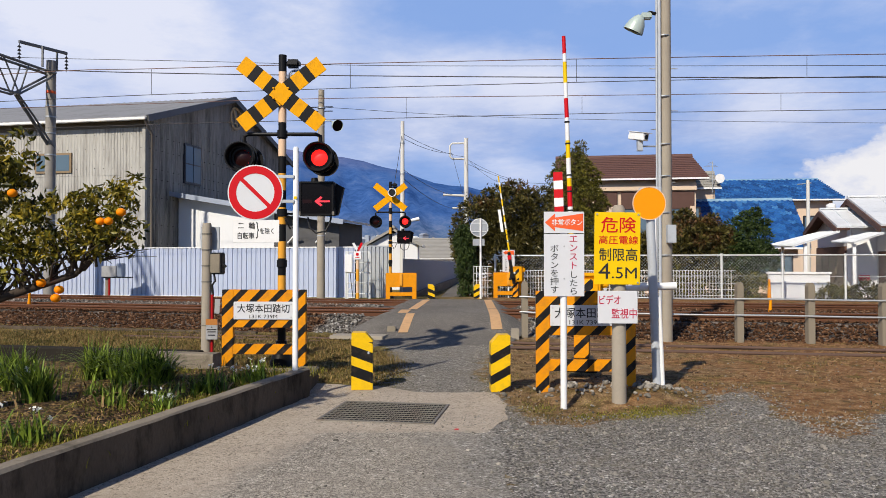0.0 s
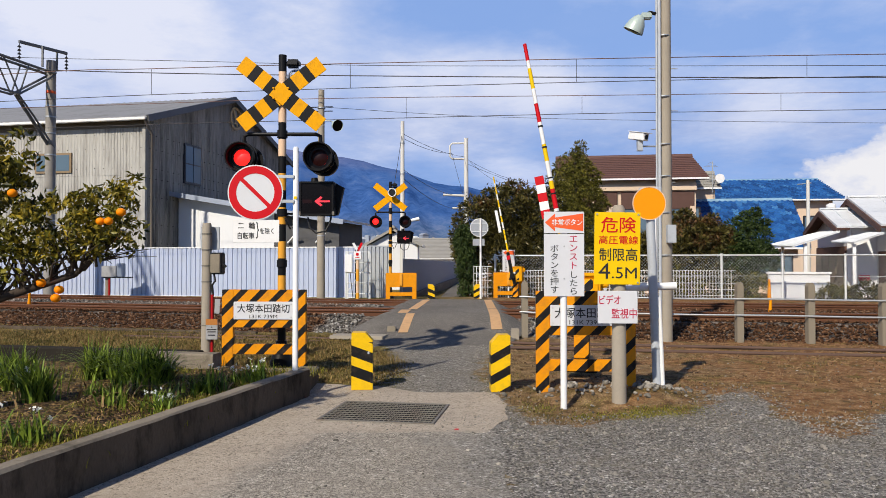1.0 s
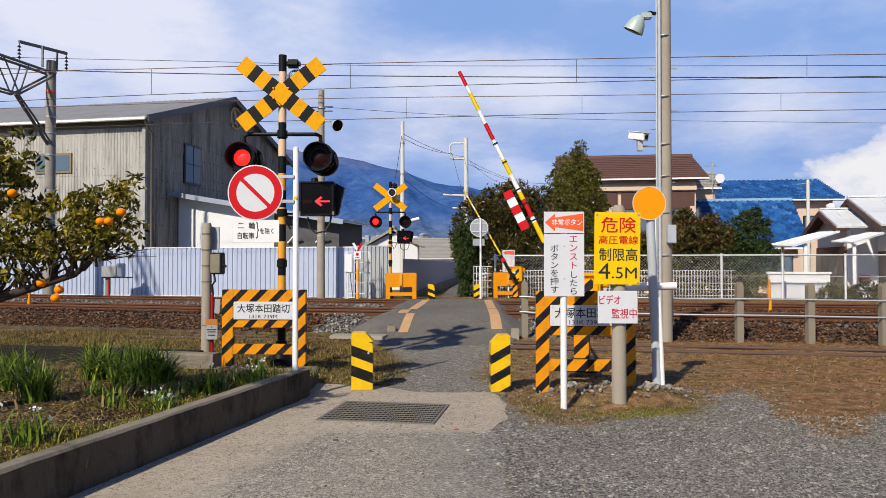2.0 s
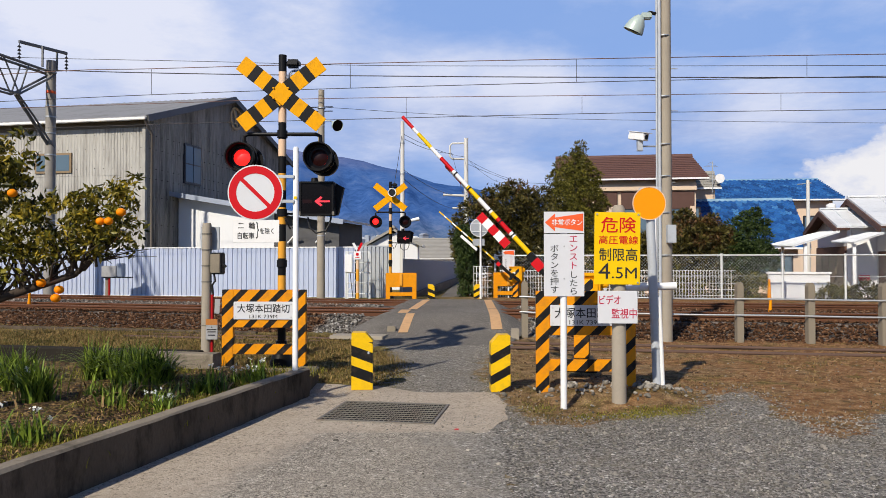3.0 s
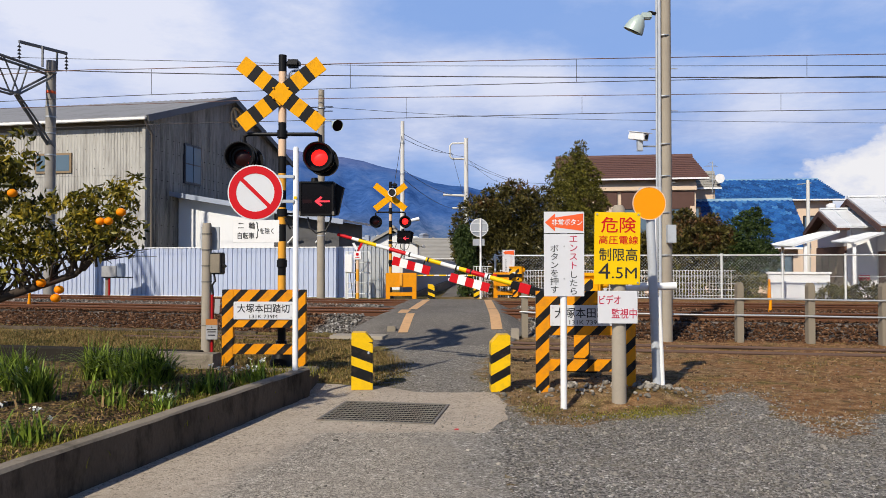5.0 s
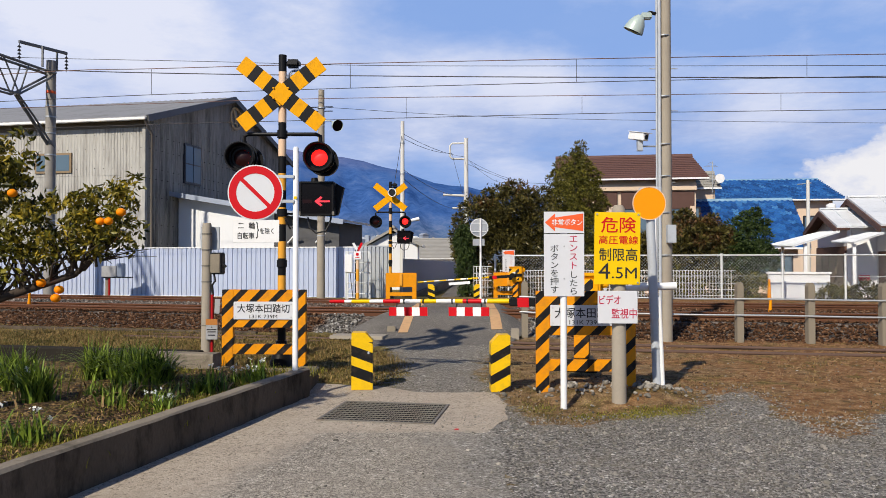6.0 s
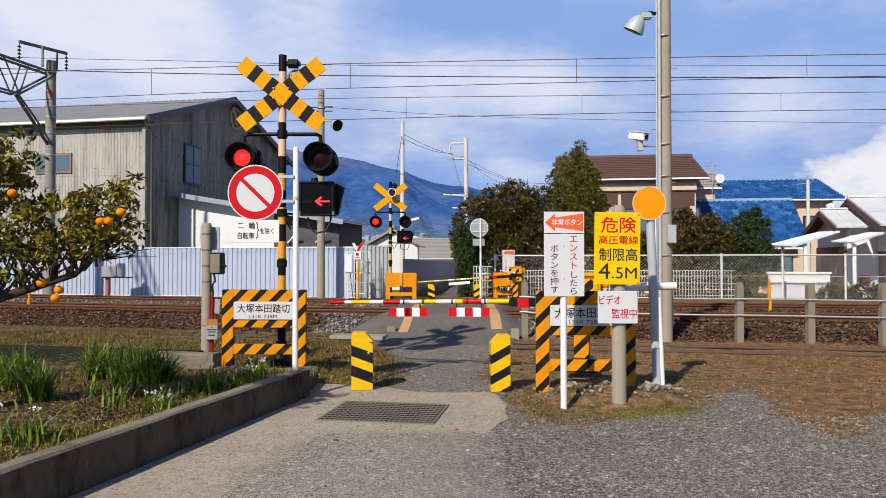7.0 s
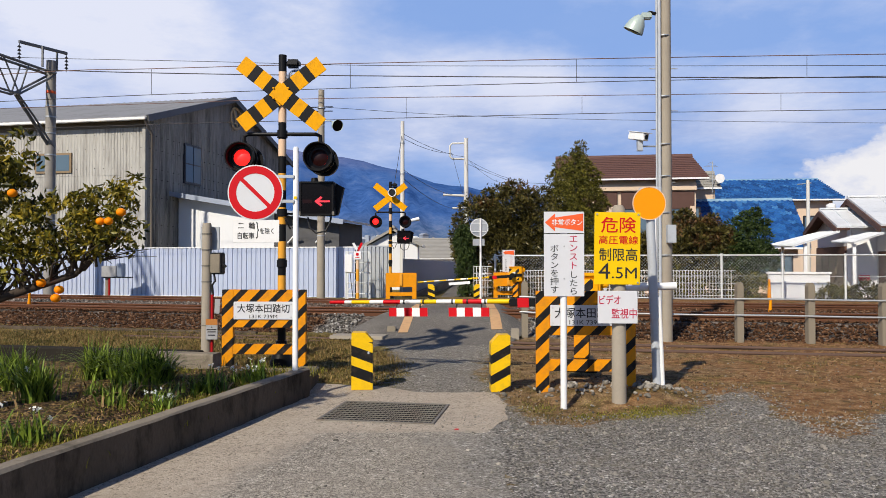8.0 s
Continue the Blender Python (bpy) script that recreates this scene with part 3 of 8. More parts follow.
def rail(off):
    bm = bmesh.new()
    rows = []
    for x in np.arange(-46, 40.1, 1.0):
        d = -0.215 + 0.006 * x
        n = Vector((-d, 1.0, 0)).normalized()
        p = along(x, off, RAIL_Z)
        rows.append([bm.verts.new(p + n * u + Vector((0, 0, w))) for u, w in RAIL_PROFILE])
    k = len(RAIL_PROFILE)
    for r, q in zip(rows, rows[1:]):
        for i in range(k):
            f = bm.faces.new((r[i], r[(i + 1) % k], q[(i + 1) % k], q[i]))
            f.material_index = 1 if i == 7 else 0
    bmesh.ops.recalc_face_normals(bm, faces=bm.faces[:])
    return solo("rail", bm, [M_RAIL, M_RAILTOP], "rusty brown steel railway rail with a worn head", "rail", "", "railway rails")


for tr in TRACKS:
    for off in (0.0, GAUGE):
        rail(tr + off)

# ---------------------------------------------------------------- ballast
def ballast_z(off):
    """Cross-section of the ballast bed."""
    if off < -0.5:
        return RAIL_Z - 0.13 - (-0.5 - off) * 0.155
    if off > 5.4:
        return RAIL_Z - 0.13 - (off - 5.4) * 0.10
    d = min(abs(off), abs(off - GAUGE), abs(off - 3.85), abs(off - 3.85 - GAUGE))
    return RAIL_Z - 0.13 + 0.06 * smooth01(0.1, 0.4, d)


bm = bmesh.new()
offs = list(np.arange(-2.55, 7.3, 0.2))
rows = []
for x in np.arange(-46, 40.1, 0.8):
    rows.append([bm.verts.new(along(x, o, ballast_z(o) - 0.035)) for o in offs])
M_BALLASTBED = stony("ballast_bed", [(0.0, (0.03, 0.025, 0.02)), (0.5, (0.10, 0.08, 0.065)), (1.0, (0.25, 0.21, 0.18))], 16.0, 0.03)
for r, q in zip(rows, rows[1:]):
    mid = (r[0].co.x + q[0].co.x) / 2
    for i in range(len(offs) - 1):
        yy = (r[i].co.y + q[i + 1].co.y) / 2
        xx = (r[i].co.x + q[i + 1].co.x) / 2
        if deck_left(yy) - 0.2 < xx < deck_right(yy) + 0.2:
            continue
        bm.faces.new((r[i], q[i], q[i + 1], r[i + 1]))
bmesh.ops.recalc_face_normals(bm, faces=bm.faces[:])
solo("ballast_bed", bm, M_BALLASTBED, "bed of crushed stone under the tracks", "ballast", "structure")


def ballast_material():
    m, t, b = blank("ballast_stones")
    r = t.nodes.new("ShaderNodeNewGeometry").outputs["Random Per Island"]
    v = world_coord(t)
    xyz = nd(t, "ShaderNodeSeparateXYZ", {0: v}).outputs
    rust = ramp(t, r, [(0.0, (0.026, 0.012, 0.006)), (0.5, (0.078, 0.037, 0.018)), (0.88, (0.145, 0.072, 0.035)), (1.0, (0.25, 0.15, 0.09))])
    fresh = ramp(t, r, [(0.0, (0.055, 0.05, 0.044)), (0.5, (0.15, 0.138, 0.122)), (1.0, (0.40, 0.375, 0.34))])
    n = noise_node(t, v, 0.5, 4.0)
    # freshly tamped grey stone lies beside the road
    d = math_node(t, "ABSOLUTE", math_node(t, "ADD", xyz[0], 0.2))
    f = math_node(t, "ADD", math_node(t, "MULTIPLY", d, 0.27), math_node(t, "MULTIPLY", n, 0.5))
    f = ramp(t, f, [(0.93, g(0)), (1.14, g(1))])
    c = mix_col(t, f, fresh, rust)
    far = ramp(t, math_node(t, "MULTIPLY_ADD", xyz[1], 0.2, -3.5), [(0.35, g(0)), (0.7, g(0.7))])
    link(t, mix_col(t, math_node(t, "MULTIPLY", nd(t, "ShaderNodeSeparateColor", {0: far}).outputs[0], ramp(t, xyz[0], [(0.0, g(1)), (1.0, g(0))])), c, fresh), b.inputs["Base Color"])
    b.inputs["Roughness"].default_value = 0.95
    b.inputs["Specular IOR Level"].default_value = 0.2
    return m


def stone_cloud(name, centres, sizes, material, seed=1, squash=0.75):
    """Many angular stones in one mesh."""
    rng = np.random.RandomState(seed)
    tmp = bmesh.new()
    bmesh.ops.create_icosphere(tmp, subdivisions=1, radius=1.0)
    base = np.array([v.co for v in tmp.verts])
    tmp.verts.index_update()
    tri = np.array([[v.index for v in f.verts] for f in tmp.faces])
    tmp.free()
    n = len(centres)
    vs = base[None] * rng.uniform(0.62, 1.15, (n, len(base), 1))
    vs *= np.stack([rng.uniform(0.7, 1.3, n), rng.uniform(0.7, 1.3, n), rng.uniform(0.45, 1.0, n) * squash / 0.75], 1)[:, None]
    a, b2 = rng.uniform(0, 6.28, n), rng.uniform(-0.7, 0.7, n)
    ca, sa, cb, sb = np.cos(a), np.sin(a), np.cos(b2), np.sin(b2)
    x, y, z = vs[..., 0], vs[..., 1], vs[..., 2]
    y, z = y * cb[:, None] - z * sb[:, None], y * sb[:, None] + z * cb[:, None]
    x, y = x * ca[:, None] - y * sa[:, None], x * sa[:, None] + y * ca[:, None]
    vs = np.stack([x, y, z], 2) * np.asarray(sizes)[:, None, None] + np.asarray(centres)[:, None]
    faces = (tri[None] + (np.arange(n) * len(base))[:, None, None]).reshape(-1, 3)
    me = bpy.data.meshes.new(name)
    me.from_pydata(vs.reshape(-1, 3).tolist(), [], faces.tolist())
    me.materials.append(material)
    return new(name, me)


rng = np.random.RandomState(4)
cs, ss = [], []
while len(cs) < 46000:
    x = rng.uniform(-19, 12.5)
    o = rng.choice([rng.uniform(-2.6, -0.02), rng.uniform(-2.6, -0.02), rng.uniform(1.1, 3.85), rng.uniform(4.9, 7.2)])
    p = along(x, o)
    if deck_left(p.y) - 0.72 < p.x < deck_right(p.y) + 0.62 and o > -2.0 and o < 6.6:
        continue
    if deck_left(p.y) - 0.3 < p.x < deck_right(p.y) + 0.2:
        continue
    if abs(x) > 3.5 and o > 1.2 and rng.rand() < 0.3:
        continue
    cs.append((p.x, p.y, ballast_z(o) - 0.01 + rng.uniform(-0.02, 0.02)))
    ss.append(rng.uniform(0.019, 0.038))
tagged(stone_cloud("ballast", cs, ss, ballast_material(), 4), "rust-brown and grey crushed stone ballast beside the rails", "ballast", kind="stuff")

# ---------------------------------------------------------------- mountain and plain
def mountain():
    bm = bmesh.new()
    xs = np.arange(-2600, 2200, 22.0)
    prof = [(-2600, 420), (-1500, 520), (-700, 500), (-430, 437), (-350, 425), (-250, 405), (-130, 362), (-25, 320), (90, 300), (160, 282), (230, 288), (330, 245), (600, 200), (1000, 130), (2200, 30)]
    rows = []
    for k in range(46):
        row = []
        f = k / 45
        yy = 1500 + 1100 * f
        for x in xs:
            h = float(np.interp(x, [p[0] for p in prof], [p[1] for p in prof]))
            zz = h * 0.93 * (f ** 1.35) - 12
            # spurs and ravines that run down the slope
            spur = 1 - 2 * abs(noise.fractal(Vector((x * 0.0075 + 0.6 * f, yy * 0.0014, 0)), 0.9, 2.0, 5))
            zz += spur * 62 * f * (1.02 - f) * 2.0
            zz += noise.noise(Vector((x * 0.012, 3, 1))) * 7 * f + noise.noise(Vector((x * 0.03, yy * 0.03, 2))) * 5 * f * (1.02 - f)
            row.append(bm.verts.new((x * (0.75 + 0.42 * f), yy, zz)))
        rows.append(row)
    for r, q in zip(rows, rows[1:]):
        for i in range(len(xs) - 1):
            bm.faces.new((r[i], r[i + 1], q[i + 1], q[i]))
    m, t, b = blank("wooded_mountain_painted_haze")
    v = world_coord(t)
    n1 = noise_node(t, v, 0.004, 8.0, 0.65)
    n2 = noise_node(t, v, 0.035, 6.0, 0.7)
    z = nd(t, "ShaderNodeSeparateXYZ", {0: v}).outputs[2]
    k = math_node(t, "ADD", math_node(t, "MULTIPLY", n1, 0.6), math_node(t, "MULTIPLY", n2, 0.4))
    # distance haze is put into these blue tones
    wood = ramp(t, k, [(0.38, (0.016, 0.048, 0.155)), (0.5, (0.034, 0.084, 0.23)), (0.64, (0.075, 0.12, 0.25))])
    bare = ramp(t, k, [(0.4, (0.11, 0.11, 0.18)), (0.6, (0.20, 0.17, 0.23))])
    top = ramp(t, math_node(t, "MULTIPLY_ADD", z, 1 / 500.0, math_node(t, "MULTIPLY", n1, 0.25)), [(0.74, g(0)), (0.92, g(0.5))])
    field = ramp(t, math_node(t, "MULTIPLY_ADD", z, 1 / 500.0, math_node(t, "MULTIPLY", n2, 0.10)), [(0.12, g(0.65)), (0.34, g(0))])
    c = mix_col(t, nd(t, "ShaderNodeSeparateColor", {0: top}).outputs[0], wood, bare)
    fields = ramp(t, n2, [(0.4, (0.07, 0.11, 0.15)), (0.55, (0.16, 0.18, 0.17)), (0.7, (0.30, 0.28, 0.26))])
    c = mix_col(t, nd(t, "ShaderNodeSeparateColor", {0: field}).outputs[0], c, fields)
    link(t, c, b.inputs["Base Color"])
    # faint glow adds the pale veil of the haze; the mountain emits nothing
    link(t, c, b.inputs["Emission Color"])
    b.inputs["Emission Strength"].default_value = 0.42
    b.inputs["Roughness"].default_value = 1.0
    b.inputs["Specular IOR Level"].default_value = 0.0
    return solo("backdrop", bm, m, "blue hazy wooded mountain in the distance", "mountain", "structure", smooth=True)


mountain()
# ================================================================ the near side of the crossing
M_OB = striped("orange_black_stripes", (0.70, 0.265, 0.004), (0.010, 0.010, 0.011), (1, 0, -1), 0.262, 0.40, 0.50)
M_FENCEORANGE = mat("orange_yellow_paint", (0.70, 0.265, 0.004), 0.42, spec=0.18, var=0.08, dirt=(0.25, 0.12, 0.03), dirt_amount=0.3)
M_BOLL_L = striped("yellow_black_falling", (0.76, 0.47, 0.006), (0.010, 0.010, 0.011), (0.37, 0, 1), 0.229, 0.54, 0.486)
M_BOLL_R = striped("yellow_black_rising", (0.76, 0.47, 0.006), (0.010, 0.010, 0.011), (-0.56, 0, 1), 0.235, 0.44, 0.349)
M_BOLLYEL = mat("bollard_yellow", (0.76, 0.47, 0.006), 0.42, var=0.08, dirt=(0.3, 0.16, 0.03), dirt_amount=0.35, spec=0.18)
M_PALE = mat("faded_cream_paint", (0.72, 0.50, 0.33), 0.45, var=0.08, dirt=(0.35, 0.2, 0.1), dirt_amount=0.3)
M_POLEYEL = mat("ochre_yellow_paint", (0.72, 0.33, 0.03), 0.45, var=0.1, dirt=(0.25, 0.13, 0.05), dirt_amount=0.3)
M_GLOW = glow("lit_red_lens", (1.0, 0.014, 0.010), 1.7)
M_ARROW = glow("lit_red_arrow", (1.0, 0.045, 0.075), 1.05)
M_DEADLENS = mat("unlit_red_lens", (0.016, 0.003, 0.003), 0.3, var=0.2, spec=0.2)
M_SMOKED = mat("smoked_cover", (0.005, 0.004, 0.0045), 0.25, var=0.2, spec=0.12)


def banded(points, radii, kinds, sides=14, bm=None):
    """A round bar along points whose stretches carry the materials named by kinds."""
    out = tube(points, list(radii), sides, bm)
    out.faces.ensure_lookup_table()
    n = len(kinds) * sides
    first = len(out.faces) - n - 2
    for i, k in enumerate(kinds):
        for j in range(sides):
            out.faces[first + i * sides + j].material_index = k
    out.faces[first + n].material_index, out.faces[first + n + 1].material_index = kinds[0], kinds[-1]
    return out


def banded_box(lengths, kinds, w, t):
    """A flat bar along x, centred, in stretches of those lengths."""
    bm = bmesh.new()
    x = -sum(lengths) / 2
    loops = []
    for l in [0] + list(lengths):
        x += l
        loops.append([bm.verts.new((x, y, z)) for y, z in ((-t / 2, -w / 2), (t / 2, -w / 2), (t / 2, w / 2), (-t / 2, w / 2))])
    for a, c, k in zip(loops, loops[1:], kinds):
        for i in range(4):
            bm.faces.new((a[i], a[(i + 1) % 4], c[(i + 1) % 4], c[i])).material_index = k
    bm.faces.new(loops[0][::-1])
    bm.faces.new(loops[-1])
    bmesh.ops.recalc_face_normals(bm, faces=bm.faces[:])
    return bm


def bolts(parent, spots, r=0.009, y=-0.012, material=None):
    for x, z in spots:
        part("bolt", disc(r, 0.012, m=Matrix.Translation((x, y, z)), sides=8), material or M_STEEL, parent)


# ---------------------------------------------------------------- barricades
def barricade(m, label, w=1.12, h=1.17, paint=None, board=True):
    ob = thing("barricade", label, "barricade", m, "crossing barricades")
    p = paint or M_OB
    side = M_FENCEORANGE
    for x in (-w / 2 + 0.075, w / 2 - 0.075):
        part("leg", box((0.15, 0.07, h), (x, 0.035, h / 2), 0.004), [p], ob)
    part("panel", box((w - 0.30, 0.05, 0.50), (0, 0.03, h - 0.25), 0.003), p, ob)
    part("top_rail", box((w - 0.302, 0.055, 0.12), (0, 0.028, h - 0.0601), 0.003), p, ob) if not board else None
    part("lower_rail", box((w - 0.30, 0.05, 0.135), (0, 0.03, 0.35), 0.003), p, ob)
    if board:
        nb = part("name_board", box((0.80, 0.012, 0.235), (0, -0.006, h - 0.275), 0.003), M_WHITE_SIGN, ob, "white board with black lettering")
        lettering("大塚本田踏切", 0.118, nb, (0, -0.0135, h - 0.245), M_INK, 0.70)
        lettering("131K 739M", 0.048, nb, (0, -0.0135, h - 0.352), M_INK, 0.37)
        bolts(nb, [(-0.37, h - 0.19), (0.37, h - 0.19), (-0.37, h - 0.36), (0.37, h - 0.36)], 0.007, -0.016)
    return ob


barricade(pose(-2.365, 9.55, 0.0, 0, 0, -3), "orange and black striped barricade with the crossing's name board", h=1.135)
barricade(pose(1.615, 8.2, -0.02, 0, 0, -2), "orange and black striped barricade beside the barrier machine", h=1.19)


# ---------------------------------------------------------------- bollards
def bollard(m, material, flip, label, group, w=0.245):
    ob = thing("bollard", label, "bollard", m, group)
    h = 0.66
    zc = 0.55
    lo = [0.115, 0.045] if not flip else [0.0, 0.0]
    body = [(-w / 2, lo[0]), (w / 2, lo[1]), (w / 2, zc), (-w / 2, zc)]
    cap = [(-w / 2, zc), (w / 2, zc), (w / 2, h - 0.095), (w / 2 - 0.085, h), (-w / 2 + 0.012, h), (-w / 2, h - 0.012)]
    if flip:
        cap = [(-x, z) for x, z in cap][::-1]
    part("post", prism(body, 0.20, m=Matrix.Translation((0, -0.1, 0))), material, ob)
    if not flip:
        part("foot", prism([(-w / 2, 0), (w / 2, 0), (w / 2, lo[1]), (-w / 2, lo[0])], 0.20, m=Matrix.Translation((0, -0.1, 0))), M_BOLLYEL, ob)
    part("cap", prism(cap, 0.20, m=Matrix.Translation((0, -0.1, 0))), M_BOLLYEL, ob)
    if not flip:
        part("marker_plate", box((0.022, 0.004, 0.028), (0.075, -0.104, 0.43), 0.001), M_GREYPAINT, ob)
    return ob


bollard(pose(-0.945, 8.5, 0.02, 0, 0, 4), M_BOLL_L, False, "yellow concrete bollard with black stripes falling to the road", "crossing bollards")
bollard(pose(0.66, 8.42, 0.0, 0, 0, 2), M_BOLL_R, True, "yellow concrete bollard with black stripes rising from the road", "crossing bollards", 0.222)
bollard(pose(-0.42, 25.9, 0.05, 0, 0, 0), M_BOLL_L, False, "yellow and black bollard across the tracks", "crossing bollards")
bollard(pose(1.22, 25.9, 0.05, 0, 0, 0), M_BOLL_R, True, "yellow and black bollard across the tracks", "crossing bollards")


# ---------------------------------------------------------------- crossing signals
LENSES = []


def hood_bm(y0, y1, r0, r1, sides=28, thick=0.012):
    bm = bmesh.new()
    loops = []
    for r, y in ((r0, y0), (r1, y1), (r1 - thick, y1), (r0 - thick, y0)):
        loops.append([bm.verts.new((r * math.cos(2 * math.pi * i / sides), y, r * math.sin(2 * math.pi * i / sides))) for i in range(sides)])
    for k in range(4):
        a, c = loops[k], loops[(k + 1) % 4]
        for i in range(sides):
            bm.faces.new((a[i], a[(i + 1) % sides], c[(i + 1) % sides], c[i])).smooth = k != 1
    bmesh.ops.recalc_face_normals(bm, faces=bm.faces[:])
    return bm


def lens_bm():
    """A lens with a lit face and a dark face, back to back."""
    bm = bmesh.new()
    n = 24
    for sgn, k in ((-1, 0), (1, 1)):
        rim = [bm.verts.new((0.114 * math.cos(2 * math.pi * i / n), 0.004 * sgn, 0.114 * math.sin(2 * math.pi * i / n))) for i in range(n)]
        mid = [bm.verts.new((0.06 * math.cos(2 * math.pi * i / n), 0.022 * sgn, 0.06 * math.sin(2 * math.pi * i / n))) for i in range(n)]
        top = bm.verts.new((0, 0.029 * sgn, 0))
        for i in range(n):
            j = (i + 1) % n
            for vs in ((rim[i], rim[j], mid[j], mid[i]), (mid[i], mid[j], top)):
                f = bm.faces.new(vs if sgn < 0 else vs[::-1])
                f.material_index, f.smooth = k, True
    return bm


def lamp(ob, x, y, z, lit_side):
    """A black lamp on the crossbar that looks towards -y (lit_side -1) or +y."""
    turn = Matrix() if lit_side < 0 else pose(0, 0, 0, 0, 0, 180)
    at = Matrix.Translation((x, y, z)) @ turn
    house = part("lamp_housing", hood_bm(-0.02, 0.16, 0.165, 0.12), M_BLACK, ob, at=at)
    part("back_cap", disc(0.122, 0.02, m=Matrix.Translation((0, 0.15, 0))), M_BLACK, house)
    part("target_disc", ring(0.15, 0.212, 0.02, Matrix.Translation((0, -0.03, 0))), M_BLACK, house)
    part("visor", hood_bm(-0.03, -0.17, 0.19, 0.20), M_BLACK, house)
    part("reflector", ring(0.1135, 0.168, 0.006, Matrix.Translation((0, -0.008, 0))), M_SMOKED, house)
    return at


def signal(m, label, front):
    """front: the striped side of the cross looks at -y."""
    ob = thing("crossing_signal", label, "crossing signal", m, "crossing signals")
    zs, kinds, z = [4.37], [], 4.37
    k = 0
    while z > 0.45:
        z -= 0.235
        zs.append(z)
        kinds.append(0 if k % 2 == 0 else (1 if z > 2.75 else 2))
        k += 1
    zs.append(0.0)
    kinds.append(0)
    part("pole", banded([(0, 0, a) for a in zs], [0.056] * len(zs), kinds), [M_BLACK, M_PALE, M_POLEYEL], ob, "pole with black and cream bands")
    part("pole_base", tube([(0, 0, 0), (0, 0, 0.16), (0, 0, 0.34), (0, 0, 0.42)], [0.20, 0.15, 0.085, 0.075]), M_BLACK, ob)
    for zz in (3.27, 2.18, 1.48):
        part("clamp", tube([(0, 0, zz - 0.05), (0, 0, zz + 0.05)], 0.072), M_BLACK, ob)
    yc = -0.085
    for sg in (1, -1):
        lens_ = [0.19, 0.12, 0.155, 0.115]
        seq = [0, 1, 0, 1]
        bar = banded_box(lens_ + [0.24] + lens_[::-1], seq + [0] + seq[::-1], 0.225, 0.016)
        part("cross_board", bar, [M_YELLOW, M_BLACK if front else M_YELLOW], ob,
             at=pose(0, yc - (0.009 if sg > 0 else -0.009), 3.81, 0, sg * 38, 0))
    for bx, bz in ((-0.1, 0.08), (0.1, 0.08), (-0.1, -0.06), (0.1, -0.06)):
        part("bolt", disc(0.014, 0.03, m=Matrix.Translation((bx, yc - 0.035, 3.81 + bz)), sides=8), M_YELLOW, ob)
    part("crossbar", tube([(-0.53, 0, 3.15), (-0.53, 0, 3.24), (-0.47, 0, 3.27), (0.47, 0, 3.27), (0.53, 0, 3.24), (0.53, 0, 3.15)], 0.027), M_BLACK, ob)
    # horn loudspeaker behind the cross
    part("speaker_horn", hood_bm(0.0, 0.20, 0.06, 0.15), M_GREYPAINT if front else M_DARK, ob, "grey horn speaker",
         at=Matrix.Translation((0.15, 0.05, 4.10)) @ pose(0, 0, 0, 0, 40, 0))
    part("speaker_driver", box((0.20, 0.14, 0.11), (0.14, 0.03, 4.26), 0.03), M_DARK, ob)
    if not front:
        sp = part("rear_speaker", hood_bm(0.0, -0.22, 0.07, 0.15), M_WHITE, ob, "white horn speaker", at=Matrix.Translation((0.08, -0.14, 3.95)))
        part("speaker_mouth", disc(0.12, 0.01, m=Matrix.Translation((0, -0.18, 0)), sides=24), M_DARK, sp)
    for x in (-0.53, 0.53):
        at = lamp(ob, x, -0.09, 2.93, -1)
        lens = part("lens", lens_bm(), [M_GLOW, M_DEADLENS], ob, "red lamp lens")
        LENSES.append((lens, (x, -0.095, 2.93), x < 0))
        lamp(ob, x, 0.22, 2.93, 1)
        part("lamp_bracket", tube([(x, 0.05, 3.18), (x, 0.06, 2.98)], 0.03), M_BLACK, ob)
    # arrow indicator
    bx = part("arrow_box", box((0.49, 0.20, 0.47), (0.485, 0.06, 2.375), 0.012), M_BLACK, ob, "black direction indicator with a lit arrow")
    part("cover", box((0.45, 0.006, 0.43), (0.485, -0.043, 2.375), 0.002), M_SMOKED, bx)
    arrow = [(-0.10, 0.0), (-0.015, 0.068), (0.012, 0.05), (-0.035, 0.012), (0.115, 0.012), (0.115, -0.012), (-0.035, -0.012), (0.012, -0.05), (-0.015, -0.068)]
    part("arrow", prism(arrow, 0.004, m=Matrix.Translation((0.555, -0.051, 2.335))), M_ARROW, bx, "lit red arrow pointing to one side")
    for dx, dz, fw, fh in ((0, 0.222, 0.47, 0.026), (0, -0.222, 0.47, 0.026), (-0.222, 0, 0.026, 0.418), (0.222, 0, 0.026, 0.418)):
        part("cover_frame", box((fw, 0.022, fh), (0.485 + dx, -0.052, 2.375 + dz), 0.004), M_BLACK, bx)
    for dx in (-0.23, 0.23):
        part("latch", box((0.03, 0.04, 0.05), (0.485 + dx, -0.05, 2.17), 0.004), M_STEELDARK, bx)
    part("unlit_arrow", box((0.13, 0.003, 0.05), (0.355, -0.047, 2.335), 0.001), M_DEADLENS, bx)
    part("top_cap", tube([(0.44, 0.06, 2.60), (0.44, 0.06, 2.67)], [0.055, 0.045]), M_BLACK, bx)
    part("rear_visor", prism([(0.0, 0.23), (0.11, 0.17), (0.03, -0.21), (0.0, -0.22)], 0.12, m=Matrix.Translation((0.725, 0.12, 2.375))), M_BLACK, bx)
